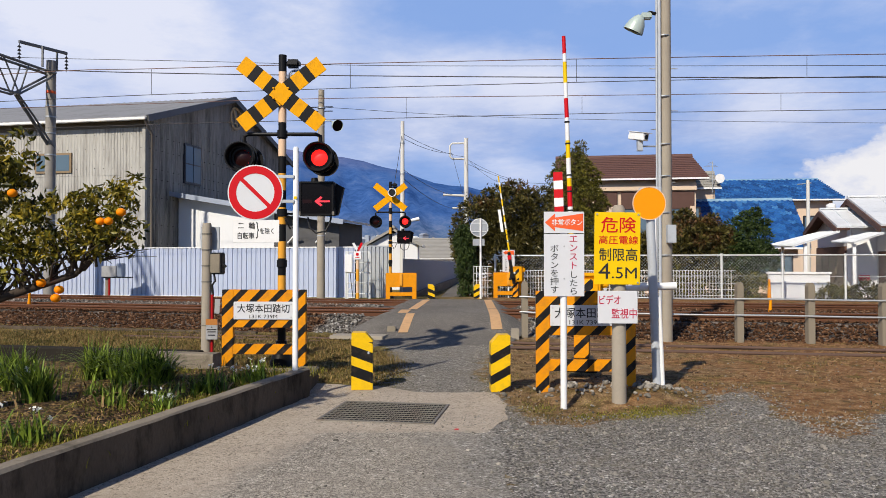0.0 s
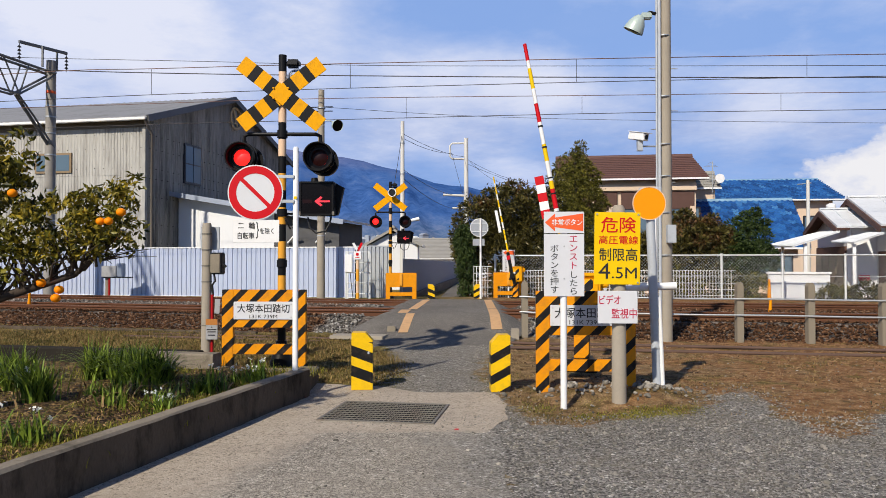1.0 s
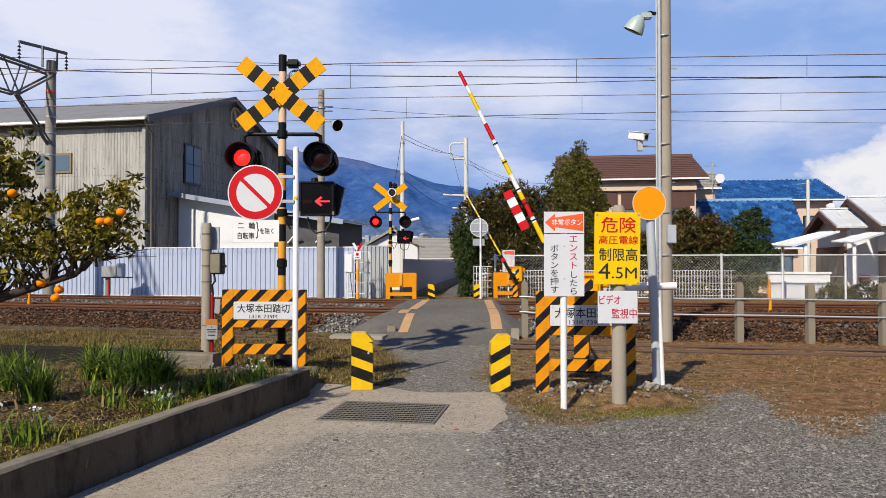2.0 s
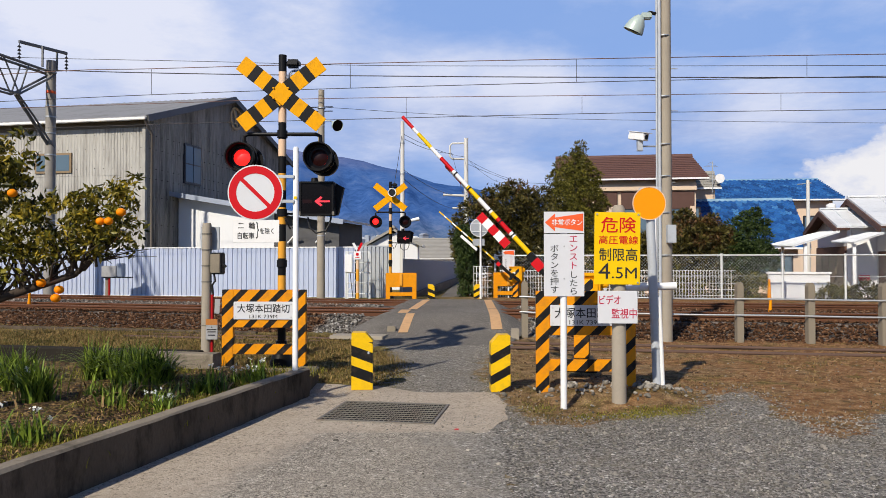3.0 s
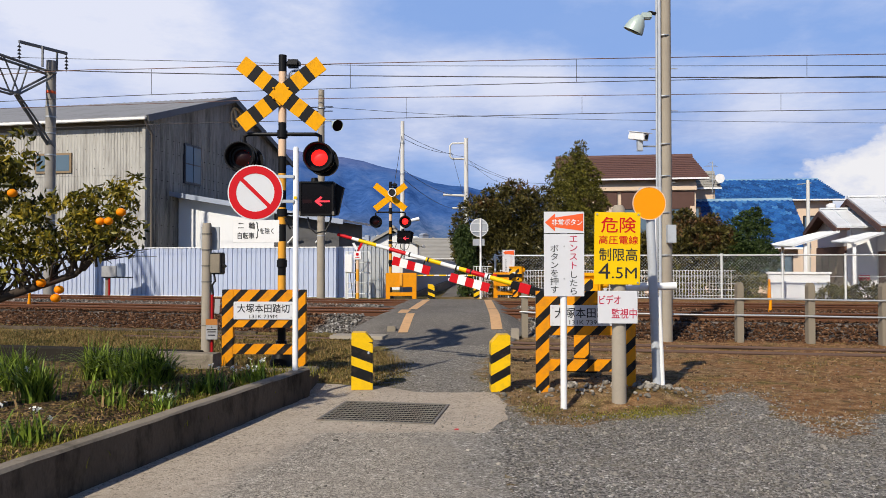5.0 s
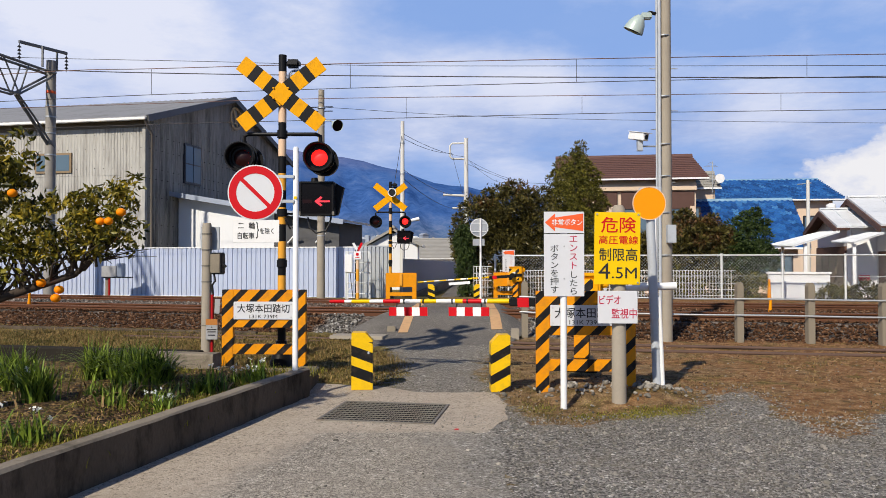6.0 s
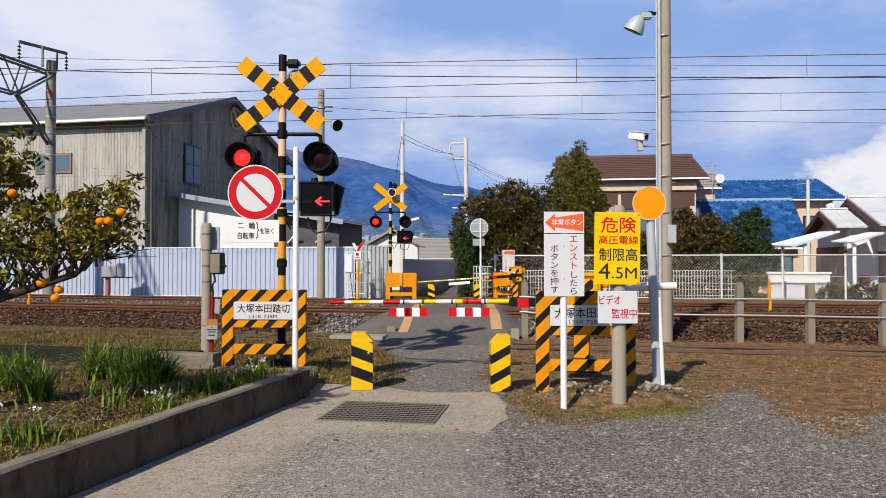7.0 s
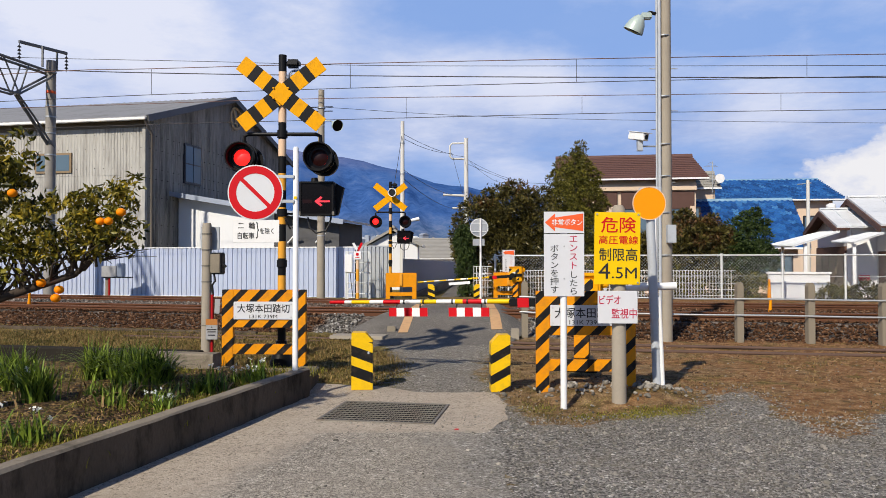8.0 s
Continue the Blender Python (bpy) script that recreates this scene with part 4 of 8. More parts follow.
    part("stay", box((0.30, 0.03, 0.03), (0.15, 0.06, 2.17), 0.004), M_BLACK, ob)
    part("cable", tube([(0.35, 0.05, 2.12), (0.37, 0.03, 1.98), (0.47, 0.02, 1.90), (0.60, 0.02, 1.93), (0.66, 0.04, 2.05), (0.67, 0.06, 2.14)], 0.013, 8), M_CABLE, ob)
    part("cable", tube([(0.05, -0.05, 2.10), (0.13, -0.06, 1.95), (0.17, -0.04, 2.00), (0.22, 0.0, 2.14)], 0.012, 8), M_CABLE, ob)
    return ob


signal(pose(-2.227, 10.0, 0.0), "crossing signal with a black and yellow striped cross and red lamps", True)
signal(pose(-1.89, 26.0, 0.02), "crossing signal across the tracks, back of its yellow cross", False)


# ---------------------------------------------------------------- round road sign on a white post
def road_sign():
    ob = thing("road_sign", "round red-rimmed no vehicles sign on a white post", "road sign", pose(-1.61, 7.9, 0.0))
    part("post", tube([(0, 0, 0.0), (0, 0, 2.745), (0, 0, 2.76)], [0.031, 0.031, 0.022]), M_WHITE, ob)
    face = part("sign_face", disc(0.302, 0.006, m=Matrix.Translation((-0.43, -0.05, 2.255)), sides=64), M_WHITE_SIGN, ob, "white disc")
    part("red_rim", ring(0.208, 0.288, 0.003, Matrix.Translation((-0.43, -0.0535, 2.255)), sides=64), M_RED, face)
    part("red_bar", box((0.50, 0.0025, 0.042), (0, 0, 0)), M_RED, face, at=Matrix.Translation((-0.43, -0.0525, 2.255)) @ pose(0, 0, 0, 0, 44, 0))
    part("yellow_tag", box((0.035, 0.003, 0.03), (0.0, -0.033, 2.20)), M_SIGNYEL, ob)
    for z in (2.43, 2.16):
        part("bracket", box((0.22, 0.02, 0.035), (-0.12, -0.035, z), 0.003), M_STEEL, ob)
    pl = part("sub_plate", box((0.50, 0.006, 0.245), (-0.42, -0.045, 1.835), 0.002), M_WHITE, ob, "white plate with black lettering")
    lettering("二", 0.055, pl, (-0.585, -0.0495, 1.895), M_INK, 0.065)
    lettering("輪", 0.075, pl, (-0.465, -0.0495, 1.895), M_INK, 0.07)
    lettering("自転車", 0.075, pl, (-0.53, -0.0495, 1.785), M_INK, 0.18)
    lettering("}", 0.18, pl, (-0.405, -0.0495, 1.845), M_INK, 0.03)
    lettering("を除く", 0.068, pl, (-0.305, -0.0495, 1.838), M_INK, 0.15)


road_sign()


# ---------------------------------------------------------------- emergency button sign
def button_sign():
    ob = thing("button_sign", "white emergency button sign on a thin white post", "information sign", pose(1.234, 7.38, 0.0))
    part("post", tube([(0, 0.03, 0), (0, 0.03, 2.0)], 0.034), M_WHITE, ob)
    up = part("arrow_plate", box((0.41, 0.008, 0.22), (0, -0.008, 1.903), 0.002), M_WHITE_SIGN, ob, "white plate with a red arrow")
    pts = [(-0.195, 0.0), (-0.092, 0.092), (-0.092, 0.050), (0.195, 0.092), (0.195, -0.088), (-0.092, -0.048), (-0.092, -0.090)]
    part("arrow", prism(pts, 0.003, m=Matrix.Translation((0, -0.0145, 1.903))), M_ORANGERED, up, "orange-red arrow")
    lettering("非常ボタン", 0.066, up, (0.03, -0.017, 1.905), M_WHITE, 0.31)
    lo = part("text_plate", box((0.41, 0.008, 0.635), (0, -0.008, 1.468), 0.002), M_WHITE_SIGN, ob, "white plate with upright lettering")
    lettering("エ\nン\nス\nト", 0.335, lo, (0.095, -0.0135, 1.597), M_DKRED, 0.078)
    lettering("し\nた\nら", 0.235, lo, (0.095, -0.0135, 1.288), M_INK, 0.075)
    lettering("ボ\nタ\nン\nを\n押\nす", 0.49, lo, (-0.10, -0.0135, 1.43), M_INK, 0.085)
    bolts(lo, [(0.0, 1.66), (0.0, 1.33)], 0.008, -0.016)


button_sign()


# ---------------------------------------------------------------- height limit sign and video sign on a concrete post
def height_sign():
    ob = thing("warning_post", "grey concrete post carrying yellow and white warning signs", "warning sign", pose(1.854, 7.56, 0.0))
    part("post", tube([(0, 0.08, 0), (0, 0.08, 2.06), (0, 0.08, 2.10)], [0.078, 0.07, 0.045], 16), M_POLECONC, ob)
    ye = part("height_plate", box((0.48, 0.008, 0.755), (0, 0, 0), 0.003), M_SIGNYEL, ob, "yellow plate with red and black lettering",
              at=Matrix.Translation((-0.035, -0.01, 1.642)) @ pose(0, 0, 0, 0, 0.8, 0))
    lettering("危険", 0.165, ye, (0.01, -0.0055, 0.245), M_RED, 0.365)
    lettering("高圧電線", 0.088, ye, (0.01, -0.0055, 0.088), M_RED, 0.41)
    lettering("制限高", 0.135, ye, (0.01, -0.0055, -0.065), M_INK, 0.40)
    lettering("4", 0.165, ye, (-0.135, -0.0055, -0.235), M_INK, 0.12)
    lettering(".5M", 0.115, ye, (0.075, -0.0055, -0.255), M_INK, 0.26)
    bolts(ye, [(-0.215, 0.355), (0.215, 0.355), (0.215, -0.355)], 0.010, -0.014)
    vi = part("video_plate", box((0.414, 0.008, 0.34), (-0.036, -0.02, 1.03), 0.003), M_WHITE_SIGN, ob, "white plate with dark red lettering")
    lettering("ビデオ", 0.095, vi, (-0.118, -0.0255, 1.108), M_DKRED, 0.22)
    lettering("監視中", 0.105, vi, (0.030, -0.0255, 0.965), M_DKRED, 0.26)
    for z in (1.93, 1.38):
        part("strap", tube([(0, 0.08, z - 0.02), (0, 0.08, z + 0.02)], 0.079), M_STEEL, ob)


height_sign()


# ---------------------------------------------------------------- orange disc post
def disc_post():
    ob = thing("disc_post", "orange reflector disc on a leaning grey post", "reflector post", pose(2.47, 8.35, 0.0, 0, -2.2, 0))
    part("post", tube([(0, 0, 0), (0, 0, 1.35), (0, 0, 2.30)], [0.052, 0.052, 0.05]), M_GREYPAINT, ob)
    d = part("disc", disc(0.19, 0.008, m=Matrix.Translation((-0.02, -0.062, 2.175)), sides=48), M_ORANGE, ob, "orange disc")
    part("rim", ring(0.183, 0.193, 0.012, Matrix.Translation((-0.02, -0.065, 2.175))), M_PALE, d)
    part("backing", box((0.26, 0.02, 0.12), (0.0, -0.045, 2.30), 0.005), M_GREYPAINT, ob)
    part("side_pipe", tube([(0.055, -0.03, 0), (0.055, -0.03, 1.10)], 0.024), M_WHITE, ob, "thin white pipe")
    part("cross_pipe", tube([(-0.30, 0.12, 1.21), (0.30, 0.12, 1.21)], [0.045, 0.045]), M_WHITE, ob, "white cross pipe")
    part("strap", tube([(0, 0, 0.50), (0, 0, 0.52)], 0.056), M_STEEL, ob)


disc_post()

# ---------------------------------------------------------------- barrier machines and arms
M_MACHINE = striped("machine_stripes", (0.80, 0.40, 0.01), (0.016, 0.016, 0.018), (1, 0, -1), 0.34, 0.42, 0.10)


def machine(m, label):
    ob = thing("barrier_machine", label, "barrier machine", m, "barrier machines")
    part("column", box((0.19, 0.2, 0.66), (0, 0, 0.44), 0.008), M_OB, ob)
    part("foot", prism([(-0.21, 0), (0.21, 0), (0.20, 0.035), (0.11, 0.17), (-0.11, 0.17), (-0.20, 0.035)], 0.4, m=Matrix.Translation((0, -0.2, 0)), bevel=0.006), M_BLACK, ob)
    bx = part("gear_case", box((0.46, 0.42, 0.50), (0.02, 0, 0.97), 0.03), M_YELLOW, ob, "yellow gear case with black stripes")
    part("front_cover", box((0.36, 0.03, 0.40), (-0.02, -0.22, 0.98), 0.012), M_MACHINE, bx)
    part("type_plate", box((0.10, 0.006, 0.06), (-0.02, -0.239, 1.04), 0.001), M_WHITE_SIGN, bx)
    part("hinge_cap", box((0.16, 0.14, 0.14), (0.26, 0.0, 1.14), 0.02), M_YELLOW, bx)
    part("lid", box((0.48, 0.44, 0.05), (0.02, 0, 1.235), 0.015), M_YELLOW, bx)
    return ob


def barrier_arm(ob, length, far=False):
    """The arm, a part of its machine, lies along -x from its pivot at the origin, level."""
    k = length / 3.43
    pts = [0.83, 1.135, 1.212, 1.474, 1.58, 1.843, 2.07, 2.366, 2.616, 2.819, 3.093, 3.2, 3.43]
    kinds = [1, 0, 2, 1, 0, 1, 0, 2, 0, 1, 0, 2] if not far else [1, 0, 1, 1, 0, 1, 0, 1, 0, 1, 0, 1]
    rad = [0.036 - 0.012 * p / 3.43 for p in pts]
    arm = part("arm", banded([(-p * k, 0, 0) for p in pts], rad, kinds), [M_WHITE, M_SIGNYEL, M_RED], ob, "tapered barrier arm in white, yellow and red bands")
    part("socket", box((0.80, 0.09, 0.105), (-0.44, 0, -0.015), 0.012), M_BLACK, arm)
    part("red_band", box((0.15, 0.10, 0.125), (-0.65, 0, -0.018), 0.004), M_RED, arm, "red reflective band")
    part("pivot_hub", tube([(0, -0.10, 0), (0, 0.16, 0)], 0.09), M_BLACK, arm)
    part("counter_arm", box((0.30, 0.05, 0.11), (0.17, 0.05, 0), 0.01), M_BLACK, arm)
    for p in (1.165, 1.41, 1.62, 2.03, 2.31):
        part("band_clip", tube([(-p * k - 0.01, 0, 0), (-p * k + 0.01, 0, 0)], 0.034), M_DARK, arm)
    plates = []
    for x0 in ((-1.39, -2.25) if not far else (-1.9,)):
        x0 *= k
        bm = banded_box([0.112] * 5 if not far else [0.16] * 5, [1, 0, 1, 0, 1] if not far else [0] * 5, 0.118 if not far else 0.10, 0.014)
        for dx in (-0.17, 0.17):
            tube([(dx, 0.02, 0.115), (dx, 0.0, 0.055)], 0.010, 8, bm, 2)
        pl = part("warning_plate", bm, [M_WHITE, M_RED, M_DARK], arm, "hanging plate in red and white blocks" if not far else "hanging white plate")
        pl.matrix_basis = Matrix.Translation((x0, -0.02, -0.14))
        plates.append((pl, (x0, -0.02, 0.0)))
    return arm, plates


NEAR_BASE = pose(1.80, 9.38, 0.10, 0, 0, -17)
FAR_BASE = pose(2.60, 25.85, 0.08, 0, 0, -17)
NEAR_ARM, NEAR_PLATES = barrier_arm(machine(NEAR_BASE, "yellow and black barrier machine with a banded arm"), 3.43)
FAR_ARM, FAR_PLATES = barrier_arm(machine(FAR_BASE, "yellow and black barrier machine across the tracks"), 3.59, True)

# ---------------------------------------------------------------- drain grating
def grating():
    m = pose(-0.56, 7.17, 0.03, 0, 0, -9.5)
    ob = thing("drain_grating", "rusty steel drain grating set in the concrete", "drain grating", m)
    w, d = 1.06, 0.86
    # no hole below: a flat black sheet stands in for the pit's shade
    part("pit_shade_sheet", box((w, d, 0.004), (0, 0, -0.0125)), M_PIT, ob)
    for s in (-1, 1):
        part("frame_bar", box((0.03, d + 0.06, 0.02), (s * (w / 2 + 0.015), 0, -0.012), 0.002), M_STEELDARK, ob)
        part("frame_bar", box((w, 0.03, 0.02), (0, s * (d / 2 + 0.015), -0.012), 0.002), M_STEELDARK, ob)
    # serrated bearing bars, low cross rods under them
    teeth = 44
    saw = [(-w / 2, -0.004), (w / 2, -0.004)]
    for i in range(teeth, 0, -1):
        a = -w / 2 + w * i / teeth
        saw += [(a, -0.001), (a - 0.3 * w / teeth, 0.006), (a - 0.7 * w / teeth, 0.006)]
    first = part("bearing_bar", prism(saw, 0.010, m=Matrix.Translation((0, -0.005, 0))), M_STEELDARK, ob, at=Matrix.Translation((0, -d / 2 + 0.04, 0.0)))
    n = 10
    for i in range(1, n):
        o = new("bearing_bar", first.data)
        o.parent = ob
        o.matrix_basis = Matrix.Translation((0, -d / 2 + 0.04 + i * (d - 0.08) / (n - 1), 0.0))
    one = part("cross_rod", box((0.008, d - 0.02, 0.004), (0, 0, 0)), M_STEELDARK, ob, at=Matrix.Translation((-w / 2 + 0.03, 0, -0.0085)))
    for i in range(1, 22):
        o = new("cross_rod", one.data)
        o.parent = ob
        o.matrix_basis = Matrix.Translation((-w / 2 + 0.03 + i * (w - 0.06) / 21, 0, -0.0085))


grating()
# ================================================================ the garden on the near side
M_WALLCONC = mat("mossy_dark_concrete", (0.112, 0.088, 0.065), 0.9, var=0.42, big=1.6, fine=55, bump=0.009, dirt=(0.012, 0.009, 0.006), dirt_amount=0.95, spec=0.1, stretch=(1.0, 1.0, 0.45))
# back wall: stains, with the tree's shade put into the near-black colour
M_BACKSHADE = mat("stained_concrete_in_shade", (0.022, 0.019, 0.015), 0.9, var=0.4, big=1.5, fine=60, bump=0.006, dirt=(0.045, 0.037, 0.027), dirt_amount=0.6, spec=0.1)
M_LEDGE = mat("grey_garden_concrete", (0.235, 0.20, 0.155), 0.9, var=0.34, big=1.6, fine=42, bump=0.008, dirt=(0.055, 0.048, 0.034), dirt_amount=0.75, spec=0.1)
M_SOIL = stony("garden_soil", [(0.0, (0.012, 0.008, 0.005)), (0.5, (0.072, 0.042, 0.018)), (1.0, (0.26, 0.165, 0.07))], 30.0, 0.03, patch=(0.14, 0.135, 0.022))


def wall_run(a, c, h, t, name, material, label, z0=-0.05, cat="wall", kind="structure"):
    """A low wall from a to c (x, y) with worn, rounded edges."""
    a, c = Vector((*a, 0)), Vector((*c, 0))
    d = c - a
    bm = bmesh.new()
    n = max(2, int(d.length / 0.12))
    nrm = Vector((-d.y, d.x, 0)).normalized()
    rows = []
    for i in range(n + 1):
        p = a + d * i / n
        w = noise.noise(p * 2.3) * 0.006
        e = 0.018 + 0.008 * noise.noise(p * 5.0)
        rows.append([bm.verts.new(p + nrm * u + Vector((0, 0, z))) for u, z in
                     ((0, z0), (w, h - e), (e + w, h + w * 0.6), (t - e, h + w * 0.6), (t, h - e), (t, z0))])
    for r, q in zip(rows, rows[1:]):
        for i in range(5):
            # top faces get a paler tone: wear, and the sunlight on them put into colour
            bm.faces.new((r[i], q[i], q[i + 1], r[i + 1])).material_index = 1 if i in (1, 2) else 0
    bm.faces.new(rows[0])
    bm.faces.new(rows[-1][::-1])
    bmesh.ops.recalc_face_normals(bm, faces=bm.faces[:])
    return solo(name, bm, [material, M_LEDGE if material is not M_BACKSHADE else M_BACKSHADE], label, cat, kind)


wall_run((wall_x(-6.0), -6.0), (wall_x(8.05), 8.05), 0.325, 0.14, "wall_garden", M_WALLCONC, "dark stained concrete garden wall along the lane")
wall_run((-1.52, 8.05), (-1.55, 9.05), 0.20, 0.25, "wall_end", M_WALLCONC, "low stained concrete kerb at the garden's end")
wall_run((-3.02, 9.15), (-9.5, 10.5), 0.39, 0.16, "wall_back", M_BACKSHADE, "grey concrete wall at the back of the garden")
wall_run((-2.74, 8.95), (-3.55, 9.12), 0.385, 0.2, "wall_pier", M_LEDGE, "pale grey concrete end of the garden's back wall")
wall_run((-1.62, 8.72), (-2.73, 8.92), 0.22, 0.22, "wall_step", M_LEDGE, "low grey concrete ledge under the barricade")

# soil of the bed
bm = bmesh.new()
rows = []
for y in np.arange(-6.0, 10.3, 0.13):
    x1 = wall_x(min(y, 8.05)) - 0.10
    rows.append([bm.verts.new((x1 - u, y, 0.17 + 0.045 * noise.noise(Vector((u, y, 1)) * 1.4) + 0.02 * noise.noise(Vector((u, y, 4)) * 6) + 0.05 * min(u, 1))) for u in np.arange(0, 8.6, 0.13)])
for r, q in zip(rows, rows[1:]):
    for i in range(len(r) - 1):
        if r[i].co.y > 8.75 + max(0, -(r[i].co.x + 3.05)) * 0.21 + (0.25 if r[i].co.x < -3.05 else 0):
            continue
        bm.faces.new((r[i], r[i + 1], q[i + 1], q[i]))
bmesh.ops.recalc_face_normals(bm, faces=bm.faces[:])
solo("garden_bed", bm, M_SOIL, "dark garden soil with moss and dead leaves", "soil", "structure", smooth=True)


# ---------------------------------------------------------------- leaves and plants
def blades(name, clumps, material, parent=None, label="", seed=3, kind=""):
    """Long arching leaves: for each clump x, y, z, count, length, width, spread."""
    r = np.random.RandomState(seed)
    verts, faces = [], []
    for x, y, z, count, length, width, spread in clumps:
        for _ in range(count):
            a = r.uniform(0, 6.283)
            l = length * r.uniform(0.55, 1.1)
            lean = spread * r.uniform(0.1, 1.0)
            ox, oy = r.normal(0, 0.03 + spread * 0.05, 2)
            dx, dy_ = math.cos(a), math.sin(a)
            sx, sy = -dy_, dx
            i0 = len(verts)
            for k in range(5):
                t = k / 4
                out = lean * l * (t ** 1.7)
                up = l * (t - 0.35 * lean * t * t * t * 1.6)
                w = width * (1 - t ** 2.2) * 0.5 + 0.0006
                for s in (-1, 1):
                    verts.append((x + ox + dx * out + sx * w * s, y + oy + dy_ * out + sy * w * s, z + up))
            for k in range(4):
                b0 = i0 + k * 2
                faces.append((b0, b0 + 1, b0 + 3, b0 + 2))
    ob = raw(name, verts, faces, [material], parent, label)
    return ob


def leaves(name, spots, material, size, parent=None, label="", seed=5, slim=0.42, up=0.3):
    """Single folded leaves at the spots (x, y, z), turned at random."""
    r = np.random.RandomState(seed)
    c = np.asarray(spots, float)
    n = len(c)
    d = r.normal(size=(n, 3))
    d[:, 2] += up
    d /= np.linalg.norm(d, axis=1)[:, None]
    s = np.cross(d, r.normal(size=(n, 3)))
    s /= np.linalg.norm(s, axis=1)[:, None] + 1e-9
    nn = np.cross(d, s)
    L = (size * r.uniform(0.6, 1.25, n))[:, None]
    w = L * slim * 0.5
    v = np.stack([c - d * L * 0.5, c + s * w + nn * w * 0.35, c + d * L * 0.5, c - s * w + nn * w * 0.35], 1)
    f = np.arange(n)[:, None] * 4
    faces = np.concatenate([f + np.array([[0, 1, 2]]), f + np.array([[0, 2, 3]])])
    return raw(name, v.reshape(-1, 3).tolist(), faces.tolist(), [material], parent, label)


def crown_spots(blobs, n, seed, shell=0.55):
    """Points in and on lumpy blobs (x, y, z, rx, ry, rz), denser near their surface, gathered in sprays."""
    r = np.random.RandomState(seed)
    vol = np.array([b[3] * b[4] * b[5] for b in blobs]) ** 0.75
    out = []
    cl = max(60, n // 26)
    for b, k in zip(blobs, np.maximum(7, np.round(vol / vol.sum() * cl)).astype(int)):
        d = r.normal(size=(k, 3))
        d /= np.linalg.norm(d, axis=1)[:, None]
        rad = r.uniform(shell, 1.0, k) ** 0.6
        wob = np.array([1 + 0.28 * noise.noise(Vector(q) * 2.2 + Vector((b[0], b[1], seed))) for q in d])
        c = d * (rad * wob)[:, None] * np.array(b[3:6]) + np.array(b[:3])
        m = max(3, int(n / cl))
        j = r.normal(size=(k, m, 3)) * (np.array(b[3:6]).mean() * 0.13)
        out.append((c[:, None] + j).reshape(-1, 3))
    return np.concatenate(out)


def tufts(shape, n, r_tuft, seed):
    """Small round sprays set over the skin of a lumpy crown; shape: blobs (x, y, z, rx, ry, rz)."""
    r = np.random.RandomState(seed)
    area = np.array([(b[3] * b[5] + b[3] * b[4]) for b in shape])
    out = []
    for b, k in zip(shape, np.maximum(2, np.round(area / area.sum() * n)).astype(int)):
        for i in range(k):
            # evenly spread over the blob by the golden angle
            z = 1 - 2 * (i + 0.5) / k
            a = i * 2.39996 + r.uniform(-0.3, 0.3)
            s = math.sqrt(max(0.0, 1 - z * z))
            rad = r.uniform(0.78, 1.05)
            p = (b[0] + b[3] * s * math.cos(a) * rad, b[1] + b[4] * s * math.sin(a) * rad, b[2] + b[5] * z * rad)
            q = r_tuft * r.uniform(0.7, 1.3)
            out.append((*p, q, q, q * 0.8))
    return out


def tuft_spots(sprays, per, seed):
    """Leaf places on the upper skin of every spray, thinner below."""
    r = np.random.RandomState(seed)
    c = np.array(sprays)
    d = r.normal(size=(len(c), per, 3))
    d[..., 2] += 0.35
    d /= np.linalg.norm(d, axis=2)[..., None]
    rad = r.uniform(0.55, 1.08, (len(c), per, 1))
    return (c[:, None, :3] + d * rad * c[:, None, 3:]).reshape(-1, 3)


M_BLADE = leafy("narcissus_leaves", (0.012, 0.036, 0.005), (0.30, 0.40, 0.05), trans=0.22)
M_DEADGRASS = leafy("dry_grass_blades", (0.075, 0.046, 0.014), (0.38, 0.26, 0.10), 0.8, 0.06)
M_WEED = leafy("garden_weed_blades", (0.045, 0.06, 0.007), (0.36, 0.32, 0.045), 0.7, 0.25)
M_STRAW = leafy("grey_straw", (0.10, 0.07, 0.035), (0.36, 0.27, 0.14), 0.85, 0.1)
M_GREENGRASS = leafy("short_green_grass", (0.020, 0.024, 0.004), (0.16, 0.135, 0.024), 0.7, 0.08)
M_LITTER = leafy("dead_leaves", (0.055, 0.030, 0.012), (0.38, 0.25, 0.11), 0.8, 0.1)
M_PETAL = leafy("white_petals", (0.75, 0.75, 0.68), (0.85, 0.85, 0.8), 0.6, 0.3)
M_CITRUS = leafy("citrus_leaves", (0.012, 0.020, 0.003), (0.25, 0.215, 0.024), 0.38, 0.14)
M_CITRUSYEL = leafy("yellowing_citrus_leaves", (0.07, 0.065, 0.008), (0.42, 0.31, 0.03), 0.4, 0.2)
M_BARK = mat("grey_brown_bark", (0.048, 0.035, 0.026), 0.9, var=0.3, big=6, fine=60, bump=0.004)
M_ORANGEFRUIT = mat("orange_peel", (0.85, 0.245, 0.003), 0.5, spec=0.12, var=0.06, big=8, fine=160, bump=0.0008)


